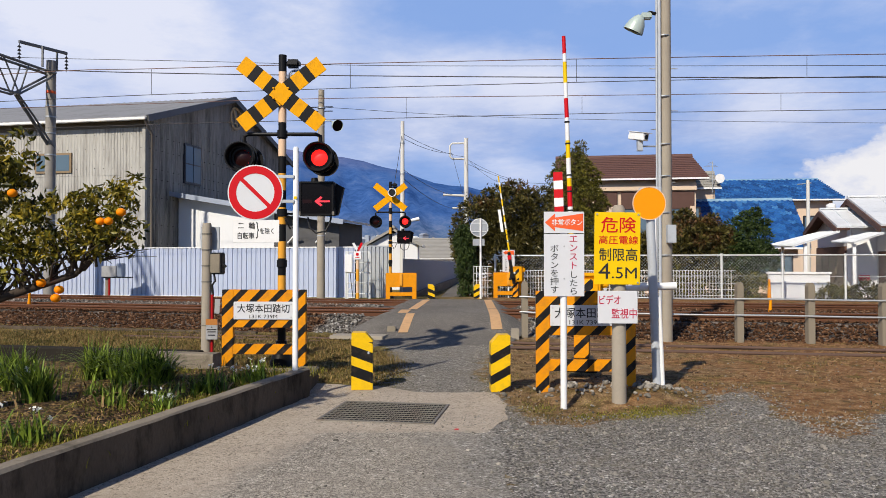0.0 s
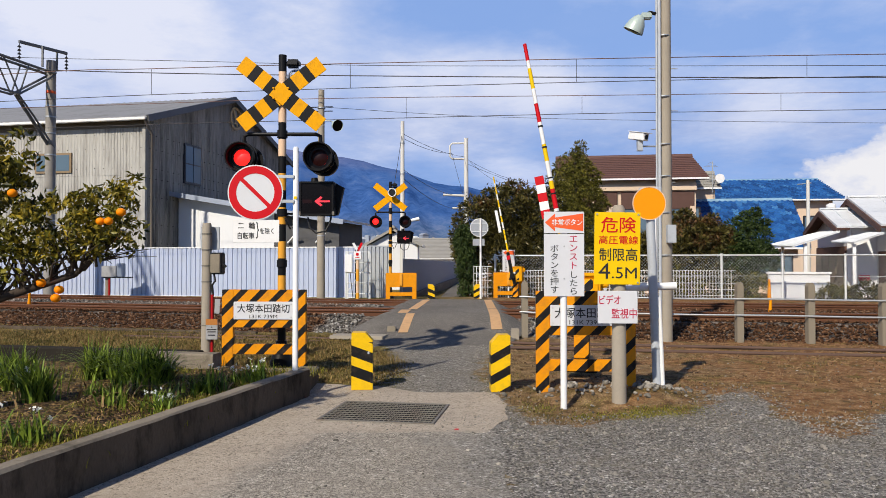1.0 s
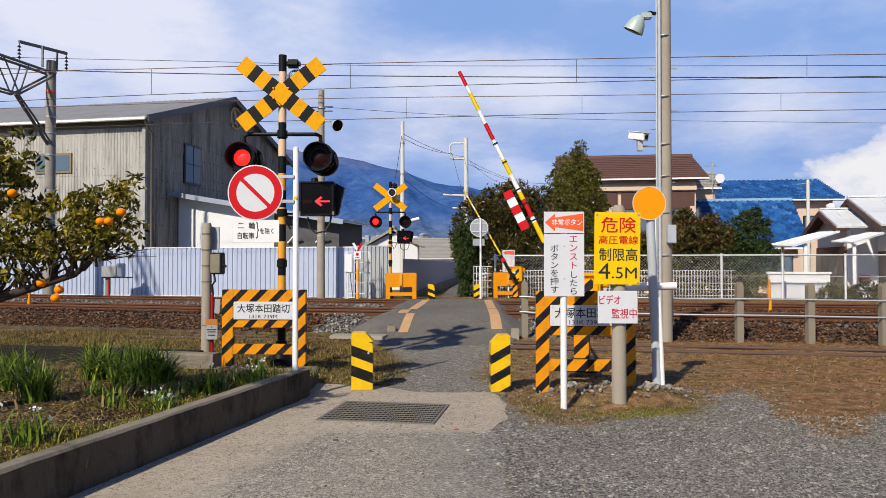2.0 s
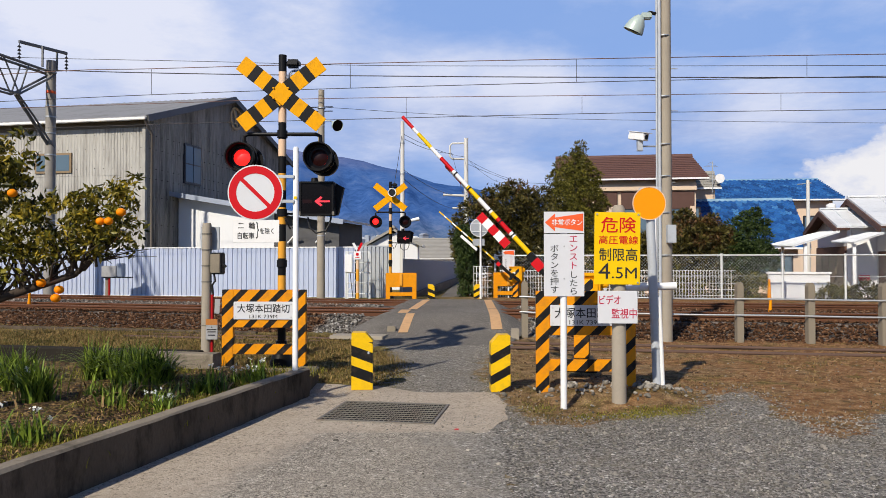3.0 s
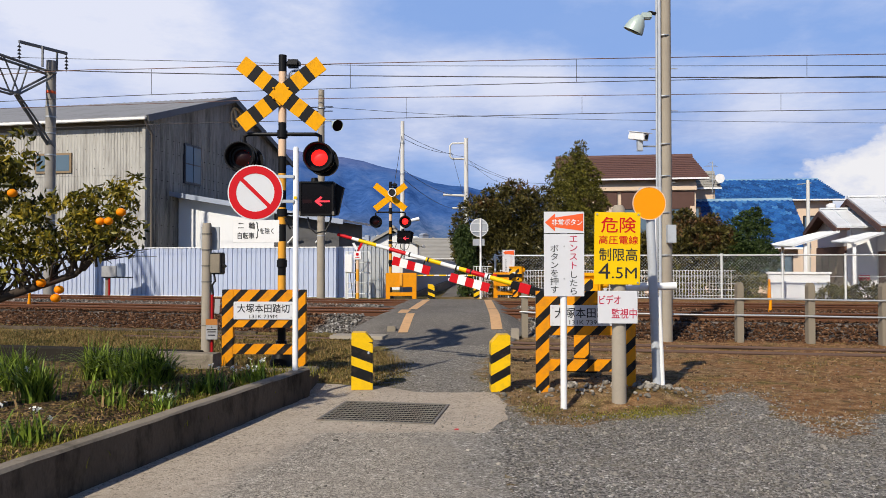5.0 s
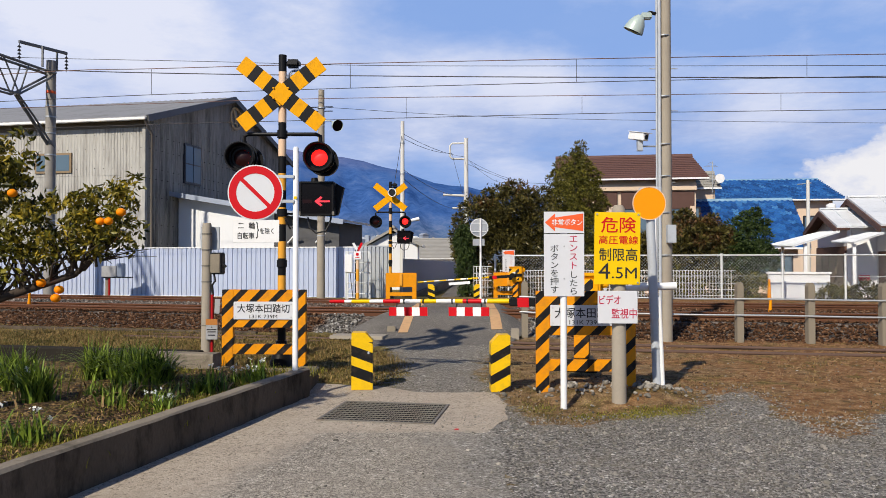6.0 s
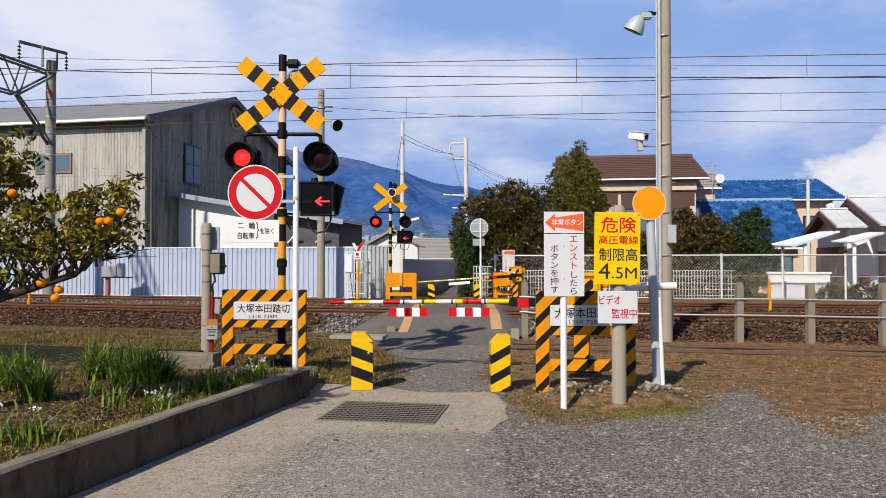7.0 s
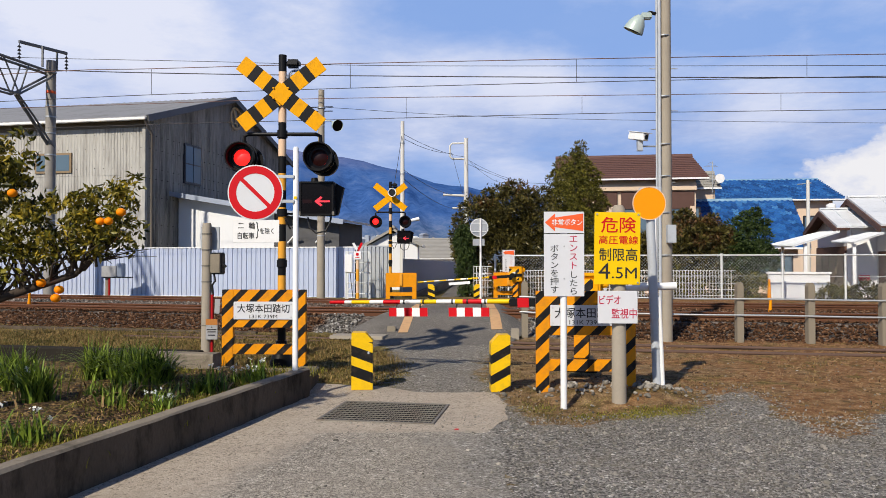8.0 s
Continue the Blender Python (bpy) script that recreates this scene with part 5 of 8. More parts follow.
def narcissus(x, y, n, length, spread, flowers=0, seed=1, width=0.019):
    ob = thing("narcissus_clump", "clump of long green narcissus leaves" + (" with small white flowers" if flowers else " in the garden bed"), "plant", pose(x, y, 0.18), "narcissus clumps")
    blades("leaves", [(0, 0, 0, n, length, width, spread)], M_BLADE, ob, seed=seed)
    r = np.random.RandomState(seed)
    if flowers:
        bm = bmesh.new()
        sp = []
        for _ in range(flowers):
            p = Vector((r.uniform(-0.15, 0.15), r.uniform(-0.12, 0.12), length * r.uniform(0.55, 0.95)))
            tube([(p.x * 0.4, p.y * 0.4, 0), (p.x * 0.8, p.y * 0.8, p.z * 0.6), p], 0.004, 5, bm)
            for q in range(6):
                sp.append(p + Vector((r.normal(0, 0.014), r.normal(0, 0.014), r.normal(0, 0.012))))
        part("stems", bm, M_BLADE, ob)
        tagged(leaves("flowers", sp, M_PETAL, 0.030, ob, "small white flowers", seed, 0.8), kind="stuff")
    return ob


# the bed's plants, back to front
for i, (x, y, n, l, s, fl) in enumerate([
        (-3.02, 7.55, 420, 0.56, 1.05, 0), (-3.30, 7.7, 260, 0.56, 1.0, 0), (-3.72, 7.9, 330, 0.56, 0.95, 0), (-4.55, 7.7, 200, 0.5, 0.9, 0), (-4.3, 7.35, 110, 0.45, 0.9, 0), (-3.28, 6.85, 36, 0.27, 0.8, 0),
        (-3.68, 6.6, 170, 0.52, 0.62, 2), (-2.32, 7.1, 110, 0.34, 0.85, 2), (-1.98, 7.8, 60, 0.30, 0.75, 6), (-2.14, 7.75, 24, 0.20, 0.7, 6),
        (-2.45, 6.35, 45, 0.24, 0.8, 7), (-3.1, 6.9, 30, 0.32, 0.6, 0), (-2.95, 5.2, 60, 0.30, 0.8, 3), (-3.25, 5.05, 50, 0.34, 0.7, 1), (-3.5, 4.9, 30, 0.30, 0.8, 2),
        (-2.93, 6.48, 30, 0.28, 0.6, 0), (-2.62, 6.75, 24, 0.22, 0.8, 0)]):
    narcissus(x, y, n, l, s, fl, 11 + i)

# withered straw-coloured leaves that lie curled on the soil
wither = []
for x, y, n in ((-3.2, 6.75, 26), (-3.0, 6.7, 18), (-3.45, 5.15, 26), (-3.6, 4.95, 22), (-2.75, 7.0, 14), (-2.45, 7.15, 12), (-3.75, 6.35, 10)):
    wither.append((x, y, 0.21, n, 0.26, 0.018, 2.4))
tagged(blades("withered_leaves", wither, M_LITTER, seed=17), "withered straw-coloured narcissus leaves on the soil", "dead leaves", kind="stuff")

r0 = np.random.RandomState(9)
lit = []
for _ in range(4200):
    y = r0.uniform(4.2, 8.6)
    lit.append((wall_x(y) - 0.18 - abs(r0.normal(0, 1.3)), y, 0.205 + r0.uniform(0, 0.045)))
tagged(leaves("leaf_litter", lit, M_LITTER, 0.028, seed=8, slim=0.4, up=-0.2), "dry brown leaves and withered blades on the garden soil", "dead leaves", kind="stuff")
cl = []
for _ in range(3400):
    y = r0.uniform(3.8, 8.8)
    x = wall_x(y) - 0.16 - abs(r0.normal(0, 1.6))
    if noise.noise(Vector((x, y, 0)) * 1.3) > -0.22:
        cl.append((x, y, 0.19, 7, r0.uniform(0.04, 0.10), 0.007, 1.0))
tagged(blades("garden_weeds", cl, M_WEED, seed=21), "short green weeds between the garden plants", "grass", kind="stuff")


# ---------------------------------------------------------------- orange tree
def orange_tree():
    ob = thing("orange_tree", "orange tree with ripe fruit leaning over the garden", "tree", pose(0, 0, 0.15))
    bm = tube([(-4.55, 5.5, 0), (-4.45, 5.6, 0.45), (-4.15, 5.75, 0.85), (-3.75, 5.8, 1.0), (-3.3, 5.8, 1.14), (-2.95, 5.8, 1.25), (-2.7, 5.75, 1.45)],
              [0.09, 0.075, 0.055, 0.042, 0.034, 0.024, 0.012], 10)
    tube([(-4.42, 5.62, 0.5), (-4.2, 5.85, 1.1), (-3.9, 5.95, 1.7), (-3.75, 5.9, 2.2)], [0.08, 0.06, 0.04, 0.012], 8, bm)
    part("trunk", bm, M_BARK, ob)
    r = np.random.RandomState(2)
    lb = bmesh.new()
    for _ in range(46):
        t = r.uniform(0.25, 1.0)
        p = Vector((-4.1 + 1.35 * t, 5.78, 0.9 + 0.42 * t))
        q = p + Vector((r.uniform(-0.15, 0.3), r.uniform(-0.35, 0.35), r.uniform(0.15, 0.75) * (1.15 - 0.5 * t)))
        tube([p, p.lerp(q, 0.5) + Vector((r.normal(0, 0.04), r.normal(0, 0.04), 0.03)), q], [0.012, 0.008, 0.003], 5, lb)
    for k in range(7):
        p = Vector((-2.72, 5.75, 1.36))
        q = p + Vector((r.uniform(0.1, 0.42), r.uniform(-0.2, 0.2), r.uniform(-0.05, 0.25)))
        tube([p, p.lerp(q, 0.5) + Vector((0, 0, 0.02)), q], [0.006, 0.004, 0.002], 5, lb)
    part("branchwork", lb, M_BARK, ob)
    blobs = [(-3.05, 5.8, 1.62, 0.38, 0.34, 0.26), (-2.72, 5.78, 1.72, 0.26, 0.25, 0.25), (-2.62, 5.75, 1.52, 0.16, 0.2, 0.14), (-3.5, 5.85, 1.65, 0.34, 0.36, 0.30), (-3.75, 5.9, 2.02, 0.26, 0.32, 0.30),
             (-3.52, 5.85, 2.20, 0.17, 0.28, 0.19), (-3.6, 5.85, 1.92, 0.22, 0.3, 0.22), (-3.45, 5.8, 1.36, 0.30, 0.28, 0.18), (-3.75, 5.8, 1.45, 0.26, 0.3, 0.28), (-2.52, 5.75, 1.93, 0.09, 0.1, 0.08)]
    sp = tuft_spots(tufts(blobs, 120, 0.095, 3), 34, 3)
    leaves("leaves", sp, M_CITRUS, 0.072, ob, "dark green leaves", 4, 0.42, 0.5)
    sp = tuft_spots(tufts([(-2.72, 5.76, 1.68, 0.27, 0.28, 0.27), (-3.0, 5.7, 1.62, 0.36, 0.32, 0.25), (-3.72, 5.85, 2.0, 0.24, 0.3, 0.28), (-3.55, 5.75, 2.1, 0.20, 0.3, 0.24), (-2.55, 5.7, 1.85, 0.15, 0.15, 0.13)], 70, 0.085, 8), 30, 8)
    leaves("yellow_leaves", sp, M_CITRUSYEL, 0.058, ob, "yellowing leaves", 6, 0.42, 0.5)
    fruit = None
    for x, y, z, s in [(-2.46, 5.52, 1.73, 0.036), (-3.165, 5.7, 1.185, 0.038), (-3.05, 5.75, 1.13, 0.038), (-3.06, 5.72, 1.065, 0.038), (-2.50, 5.40, 1.655, 0.033), (-2.57, 5.42, 1.655, 0.033),
                       (-3.25, 5.45, 1.87, 0.036), (-2.62, 5.8, 1.53, 0.02), (-3.52, 5.6, 1.2, 0.034)]:
        if fruit is None:
            bm = bmesh.new()
            bmesh.ops.create_uvsphere(bm, u_segments=16, v_segments=12, radius=1.0, matrix=Matrix.Diagonal((1, 1, 0.88, 1)))
            fruit = part("fruit", bm, M_ORANGEFRUIT, ob, "ripe orange", True)
            o = fruit
        else:
            o = new("fruit", fruit.data)
            o.parent = ob
            o["label"] = "ripe orange"
        o.matrix_basis = Matrix.Translation((x, y, z)) @ Matrix.Diagonal((s, s, s, 1))


orange_tree()

# ---------------------------------------------------------------- dry grass and stones on the verge
def verge_edge(y):
    """Where the grass ends beside the road."""
    return (-0.98 + 0.38 * smooth01(8.9, 9.5, y)) * (1 - smooth01(10.6, 13.0, y)) + (deck_left(y) - 0.12) * smooth01(10.6, 13.0, y)


r1 = np.random.RandomState(31)
dead, green = [], []
for _ in range(6500):
    x = r1.uniform(-8.0, -0.75)
    y = r1.uniform(8.9, 14.2)
    if y < 9.6 + max(0, -x - 3.0) * 0.22 and x < -1.6:
        continue
    if verge_edge(y) < x:
        continue
    k = noise.noise(Vector((x, y, 9)) * 0.9)
    if k > -0.25 and r1.rand() < 0.75:
        (dead if r1.rand() < 0.62 - 0.3 * k else green).append((x, y, 0.0, 8, r1.uniform(0.04, 0.10), 0.005, 1.0))
for _ in range(7000):
    x = r1.uniform(-12.0, -1.6)
    y = r1.uniform(11.0, 14.3 + 0.24 * max(0.0, -x - 1.6))
    k = noise.noise(Vector((x, y, 9)) * 0.8)
    if k > -0.35:
        (dead if r1.rand() < 0.66 - 0.4 * k else green).append((x, y, ground_z(x, y), 8, r1.uniform(0.04, 0.11), 0.007, 1.0))
# taller withered weeds behind the back wall
for _ in range(260):
    x = r1.uniform(-7.5, -2.3)
    y = 9.5 + max(0, -x - 3.0) * 0.21 + abs(r1.normal(0, 0.3))
    (dead if r1.rand() < 0.45 else green).append((x, y, ground_z(x, y), 9, r1.uniform(0.14, 0.34), 0.006, 0.7))
for _ in range(1700):
    x, y = r1.uniform(0.75, 9.0), r1.uniform(6.9, 13.2)
    k = noise.noise(Vector((x, y, 3)) * 0.8)
    if k > 0.05 and not (x > 2.9 and y < 7.8):
        (dead if r1.rand() < 0.8 else green).append((x, y, ground_z(x, y), 6, r1.uniform(0.02, 0.06), 0.005, 1.1))
for _ in range(480):
    y = 9.0 + 3.6 * r1.rand()
    x = verge_edge(y) + 0.06 - abs(r1.normal(0, 0.45))
    if noise.noise(Vector((x, y, 12)) * 2.2) > -0.25:
        (dead if r1.rand() < 0.55 + 0.10 * (y - 9) else green).append((x, y, ground_z(x, y), 8, r1.uniform(0.03, 0.085), 0.005, 1.1))
for x, y, n in ((-0.75, 8.9, 60), (0.72, 9.2, 60), (0.95, 7.2, 90), (2.3, 7.35, 90), (0.75, 8.0, 40)):
    for _ in range(n):
        green.append((x + r1.normal(0, 0.16), y + r1.normal(0, 0.35), 0.0, 6, r1.uniform(0.02, 0.05), 0.005, 1.1))
tagged(blades("dry_grass", dead, M_DEADGRASS, seed=41), "short dry yellow grass on the verge", "grass", kind="stuff")
tagged(blades("green_grass", green, M_GREENGRASS, seed=42), "short dull green grass on the verge", "grass", kind="stuff")

moss = []
for _ in range(1500):
    x, y = r1.uniform(0.85, 2.95), 6.95 + abs(r1.normal(0, 0.3))
    if inside_by(x, y, GRAVEL) < 0.05 and noise.noise(Vector((x, y, 21)) * 2.4) > -0.1:
        moss.append((x, y, ground_z(x, y), 6, r1.uniform(0.012, 0.028), 0.006, 1.2))
tagged(blades("moss", moss, M_WEED, seed=43), "yellow-green moss and short weeds round the sign posts", "moss", kind="stuff")

M_PEBBLE = leafy("loose_pebbles", (0.09, 0.082, 0.07), (0.36, 0.33, 0.28), 0.9, 0.0)
pc, ps = [], []
for _ in range(15000):
    x, y = r1.uniform(-0.9, 6.5), r1.uniform(3.2, 7.0)
    if x < 0.5 and r1.rand() < 0.8:
        continue
    pc.append((x, y, 0.016))
    ps.append(min(0.026, r1.uniform(0.004, 0.011) * (1 + (r1.rand() < 0.04) * 1.2)))
for _ in range(500):
    x, y = r1.uniform(0.7, 9.0), r1.uniform(7.4, 13.0)
    pc.append((x, y, ground_z(x, y)))
    ps.append(r1.uniform(0.006, 0.018))
# stones trodden out along the lane
for _ in range(2600):
    y = r1.uniform(7.9, 13.0)
    x = r1.choice([-0.75, 0.62]) + r1.normal(0, 0.16) + (0.02 * (y - 8.4))
    if abs(inside_by(x, y, LANE)) < 0.3:
        pc.append((x, y, max(0.011, ground_z(x, y) + 0.002)))
        ps.append(r1.uniform(0.004, 0.012))
# stones strewn over the gravel's edge
for _ in range(4200):
    x, y = r1.uniform(0.8, 6.5), r1.uniform(6.0, 9.2)
    e = inside_by(x, y, GRAVEL)
    if -0.45 < e < 0.35 and r1.rand() < 0.25 + 0.75 * (e > -0.15):
        pc.append((x, y, max(0.014, ground_z(x, y) + 0.003)))
        ps.append(r1.uniform(0.004, 0.014))
for _ in range(110):
    x, y = 1.75 + r1.normal(0, 0.38), 8.05 + r1.normal(0, 0.22)
    pc.append((x, y, ground_z(x, y) + 0.02))
    ps.append(r1.uniform(0.012, 0.038))
for _ in range(60):
    x, y = 2.45 + r1.normal(0, 0.2), 8.25 + r1.normal(0, 0.12)
    pc.append((x, y, ground_z(x, y) + 0.01))
    ps.append(r1.uniform(0.015, 0.045))
tagged(stone_cloud("pebbles", pc, ps, M_PEBBLE, 12), "loose grey pebbles and broken stone", "stones", kind="stuff")

# clods of earth and fallen leaves on the bare ground
M_CLOD = leafy("earth_clods", (0.05, 0.028, 0.012), (0.34, 0.22, 0.115), 0.95, 0.0)
qc, qs, ql = [], [], []
for _ in range(9000):
    x, y = r1.uniform(0.75, 10.0), 6.9 + 6.2 * r1.rand()
    if inside_by(x, y, GRAVEL) > -0.05 or inside_by(x, y, LANE) > -0.05 or noise.noise(Vector((x, y, 15)) * 1.6) < -0.15:
        continue
    if r1.rand() < 0.55:
        qc.append((x, y, ground_z(x, y)))
        qs.append(r1.uniform(0.006, 0.022))
    else:
        ql.append((x, y, ground_z(x, y) + 0.012))
tagged(stone_cloud("earth_clods", qc, qs, M_CLOD, 23, 0.6), "small clods of brown earth", "earth", kind="stuff")
tagged(leaves("fallen_leaves", ql, M_CLOD, 0.034, seed=63, slim=0.55, up=-0.1), "dry fallen leaves on the bare earth", "dead leaves", kind="stuff")

straw = []
for _ in range(6500):
    if r1.rand() < 0.62:
        x, y = r1.uniform(0.8, 9.5), 7.0 + 6.2 * r1.rand() ** 1.4
        if x > 2.9 and y < 7.7 and r1.rand() < 0.8:
            continue
    else:
        x, y = r1.uniform(-7.0, -0.9), r1.uniform(9.6, 14.0)
        if y < 9.9 + max(0, -x - 3.0) * 0.22 or x > verge_edge(y):
            continue
    if noise.noise(Vector((x, y, 6)) * 1.1) > -0.2 + 0.3 * r1.rand():
        straw.append((x, y, ground_z(x, y) + 0.008))
tagged(leaves("straw", straw, M_STRAW, 0.04, seed=61, slim=0.14, up=0.0), "scattered dry straw and stalks on the earth", "straw", kind="stuff")
solo("paint_mark", disc(0.022, 0.002, m=Matrix.Translation((0.122, 6.44, 0.0175)) @ pose(0, 0, 0, 90, 0, 0), sides=14), M_RED, "small red paint mark on the paving", "paint mark")

# rusty old cable pipes on the ground before the ballast
M_PIPE = mat("rusty_pipe", (0.10, 0.06, 0.045), 0.8, var=0.25)
for off, x0, x1 in ((-3.15, 1.5, 13.0), (-3.9, 1.9, 13.0), (-3.1, -5.2, -1.15), (-3.6, -5.5, -1.1)):
    pts = [along(x, off, 0.03 + 0.012 * noise.noise(Vector((x, off, 0)))) for x in np.arange(x0, x1, 0.5)]
    solo("ground_pipe", tube(pts, 0.028, 8), M_PIPE, "rusty pipe lying on the earth along the track", "pipe", group="ground pipes")

# concrete slabs and boxes at the ballast's foot
solo("trough_lid", box((1.05, 0.42, 0.07), (-1.62, 13.98, 0.06), 0.008, turn=pose(0, 0, 0, 0, 0, -10)), M_POLECONC, "flat concrete cable trough lid beside the road", "concrete slab")
solo("concrete_block", box((0.17, 0.17, 0.22), (-1.03, 14.5, 0.11), 0.01), M_CONC, "small concrete block at the deck's edge", "concrete block")
solo("marker_block", box((0.15, 0.12, 0.22), (1.38, 13.9, 0.12), 0.01), M_POLECONC, "small white and red marker block at the deck's edge", "marker block")
solo("trough_kerb", box((9.0, 0.10, 0.08), (-8.2, 15.9, 0.03), 0.008, turn=pose(0, 0, 0, 0, 0, -13.2)), M_WALLCONC, "low concrete cable trough along the ballast", "concrete kerb", "structure")
# ================================================================ railway furniture
M_MAST = mat("weathered_mast_concrete", (0.27, 0.255, 0.235), 0.8, var=0.15, big=0.8, fine=40, dirt=(0.14, 0.12, 0.1), dirt_amount=0.4)
M_BEAM = mat("painted_truss_steel", (0.16, 0.165, 0.17), 0.6, 0.3, var=0.2)
M_WIRE = mat("dark_wire", (0.05, 0.045, 0.045), 0.6, 0.3)
M_COPPER = mat("copper_wire", (0.16, 0.09, 0.07), 0.6, 0.3)


def wire(name, pts, r, material, label, group="overhead wires"):
    bm = tube(pts, r, 5, cap=False)
    return solo(name, bm, material, label, "wire", group=group)


def spline(pts, n=8):
    """A smooth line through points."""
    out = []
    q = [Vector(p) for p in pts]
    q = [q[0] * 2 - q[1]] + q + [q[-1] * 2 - q[-2]]
    for i in range(1, len(q) - 2):
        for k in range(n):
            t = k / n
            out.append(0.5 * ((2 * q[i]) + (q[i + 1] - q[i - 1]) * t + (2 * q[i - 1] - 5 * q[i] + 4 * q[i + 1] - q[i + 2]) * t * t
                              + (3 * q[i] - q[i - 1] - 3 * q[i + 1] + q[i + 2]) * t * t * t))
    out.append(q[-2])
    return out


wire("messenger_wire", spline([(-15.82, 19.5, 6.334), (-9.936, 18.7, 6.46), (-7.412, 18.3, 6.412), (-3.112, 17.7, 6.362), (3.662, 16.9, 6.276), (9.972, 16.2, 6.18), (13.846, 15.8, 6.114)]), 0.010, M_COPPER, "copper catenary wire over the near track")
wire("contact_wire", spline([(-15.811, 19.5, 5.689), (-11.682, 19.0, 5.731), (-7.407, 18.3, 5.748), (-3.11, 17.7, 5.748), (3.66, 16.9, 5.729), (9.967, 16.2, 5.682), (13.838, 15.8, 5.641)]), 0.009, M_WIRE, "contact wire over the near track")
wire("feeder_wire", spline([(-21.104, 26.0, 8.683), (-13.549, 25.5, 8.284), (-8.319, 25.0, 8.032), (-1.582, 24.0, 7.695), (5.09, 23.5, 7.529), (14.15, 23.0, 7.401), (19.793, 22.6, 7.334)]), 0.017, M_WIRE, "dark feeder wire high over the tracks")
wire("earth_wire", spline([(-21.109, 26.0, 9.032), (-13.446, 25.6, 8.734), (-8.321, 25.0, 8.466), (-2.524, 24.0, 8.055), (5.091, 23.5, 7.9), (14.154, 23.0, 7.782), (19.798, 22.6, 7.708)]), 0.010, M_WIRE, "thin earth wire on the mast tops")
wire("messenger_wire", spline([(-19.781, 24.4, 6.55), (-10.442, 22.8, 6.47), (-3.812, 21.7, 6.418), (4.46, 20.6, 6.266), (12.054, 19.6, 6.127), (16.809, 19.2, 6.078)]), 0.010, M_COPPER, "copper catenary wire over the far track")
wire("contact_wire", spline([(-19.77, 24.4, 5.82), (-9.247, 22.6, 5.804), (-3.81, 21.7, 5.769), (4.458, 20.6, 5.747), (12.049, 19.6, 5.649), (16.802, 19.2, 5.625)]), 0.010, M_WIRE, "contact wire over the far track")
wire("signal_wire", spline([(-4.27, 25.4, 6.96), (0.364, 29.0, 7.41), (6.058, 28.0, 7.03), (16.592, 27.0, 6.705), (23.18, 26.5, 6.567)]), 0.008, M_WIRE, "thin signal cable along the railway")
for a, c in (((-7.412, 18.3, 6.412), (-7.407, 18.3, 5.748)), ((-2.266, 17.6, 6.362), (-2.264, 17.6, 5.752)), ((3.15, 17.0, 6.291), (3.148, 17.0, 5.741)), ((8.293, 16.4, 6.212), (8.288, 16.4, 5.708)),
             ((-1.086, 21.3, 6.361), (-1.085, 21.3, 5.74)), ((3.994, 20.7, 6.289), (3.992, 20.7, 5.751)), ((9.382, 20.0, 6.19), (9.377, 20.0, 5.686))):
    wire("dropper_wire", [a, c], 0.006, M_WIRE, "thin dropper between two overhead wires", "dropper wires")


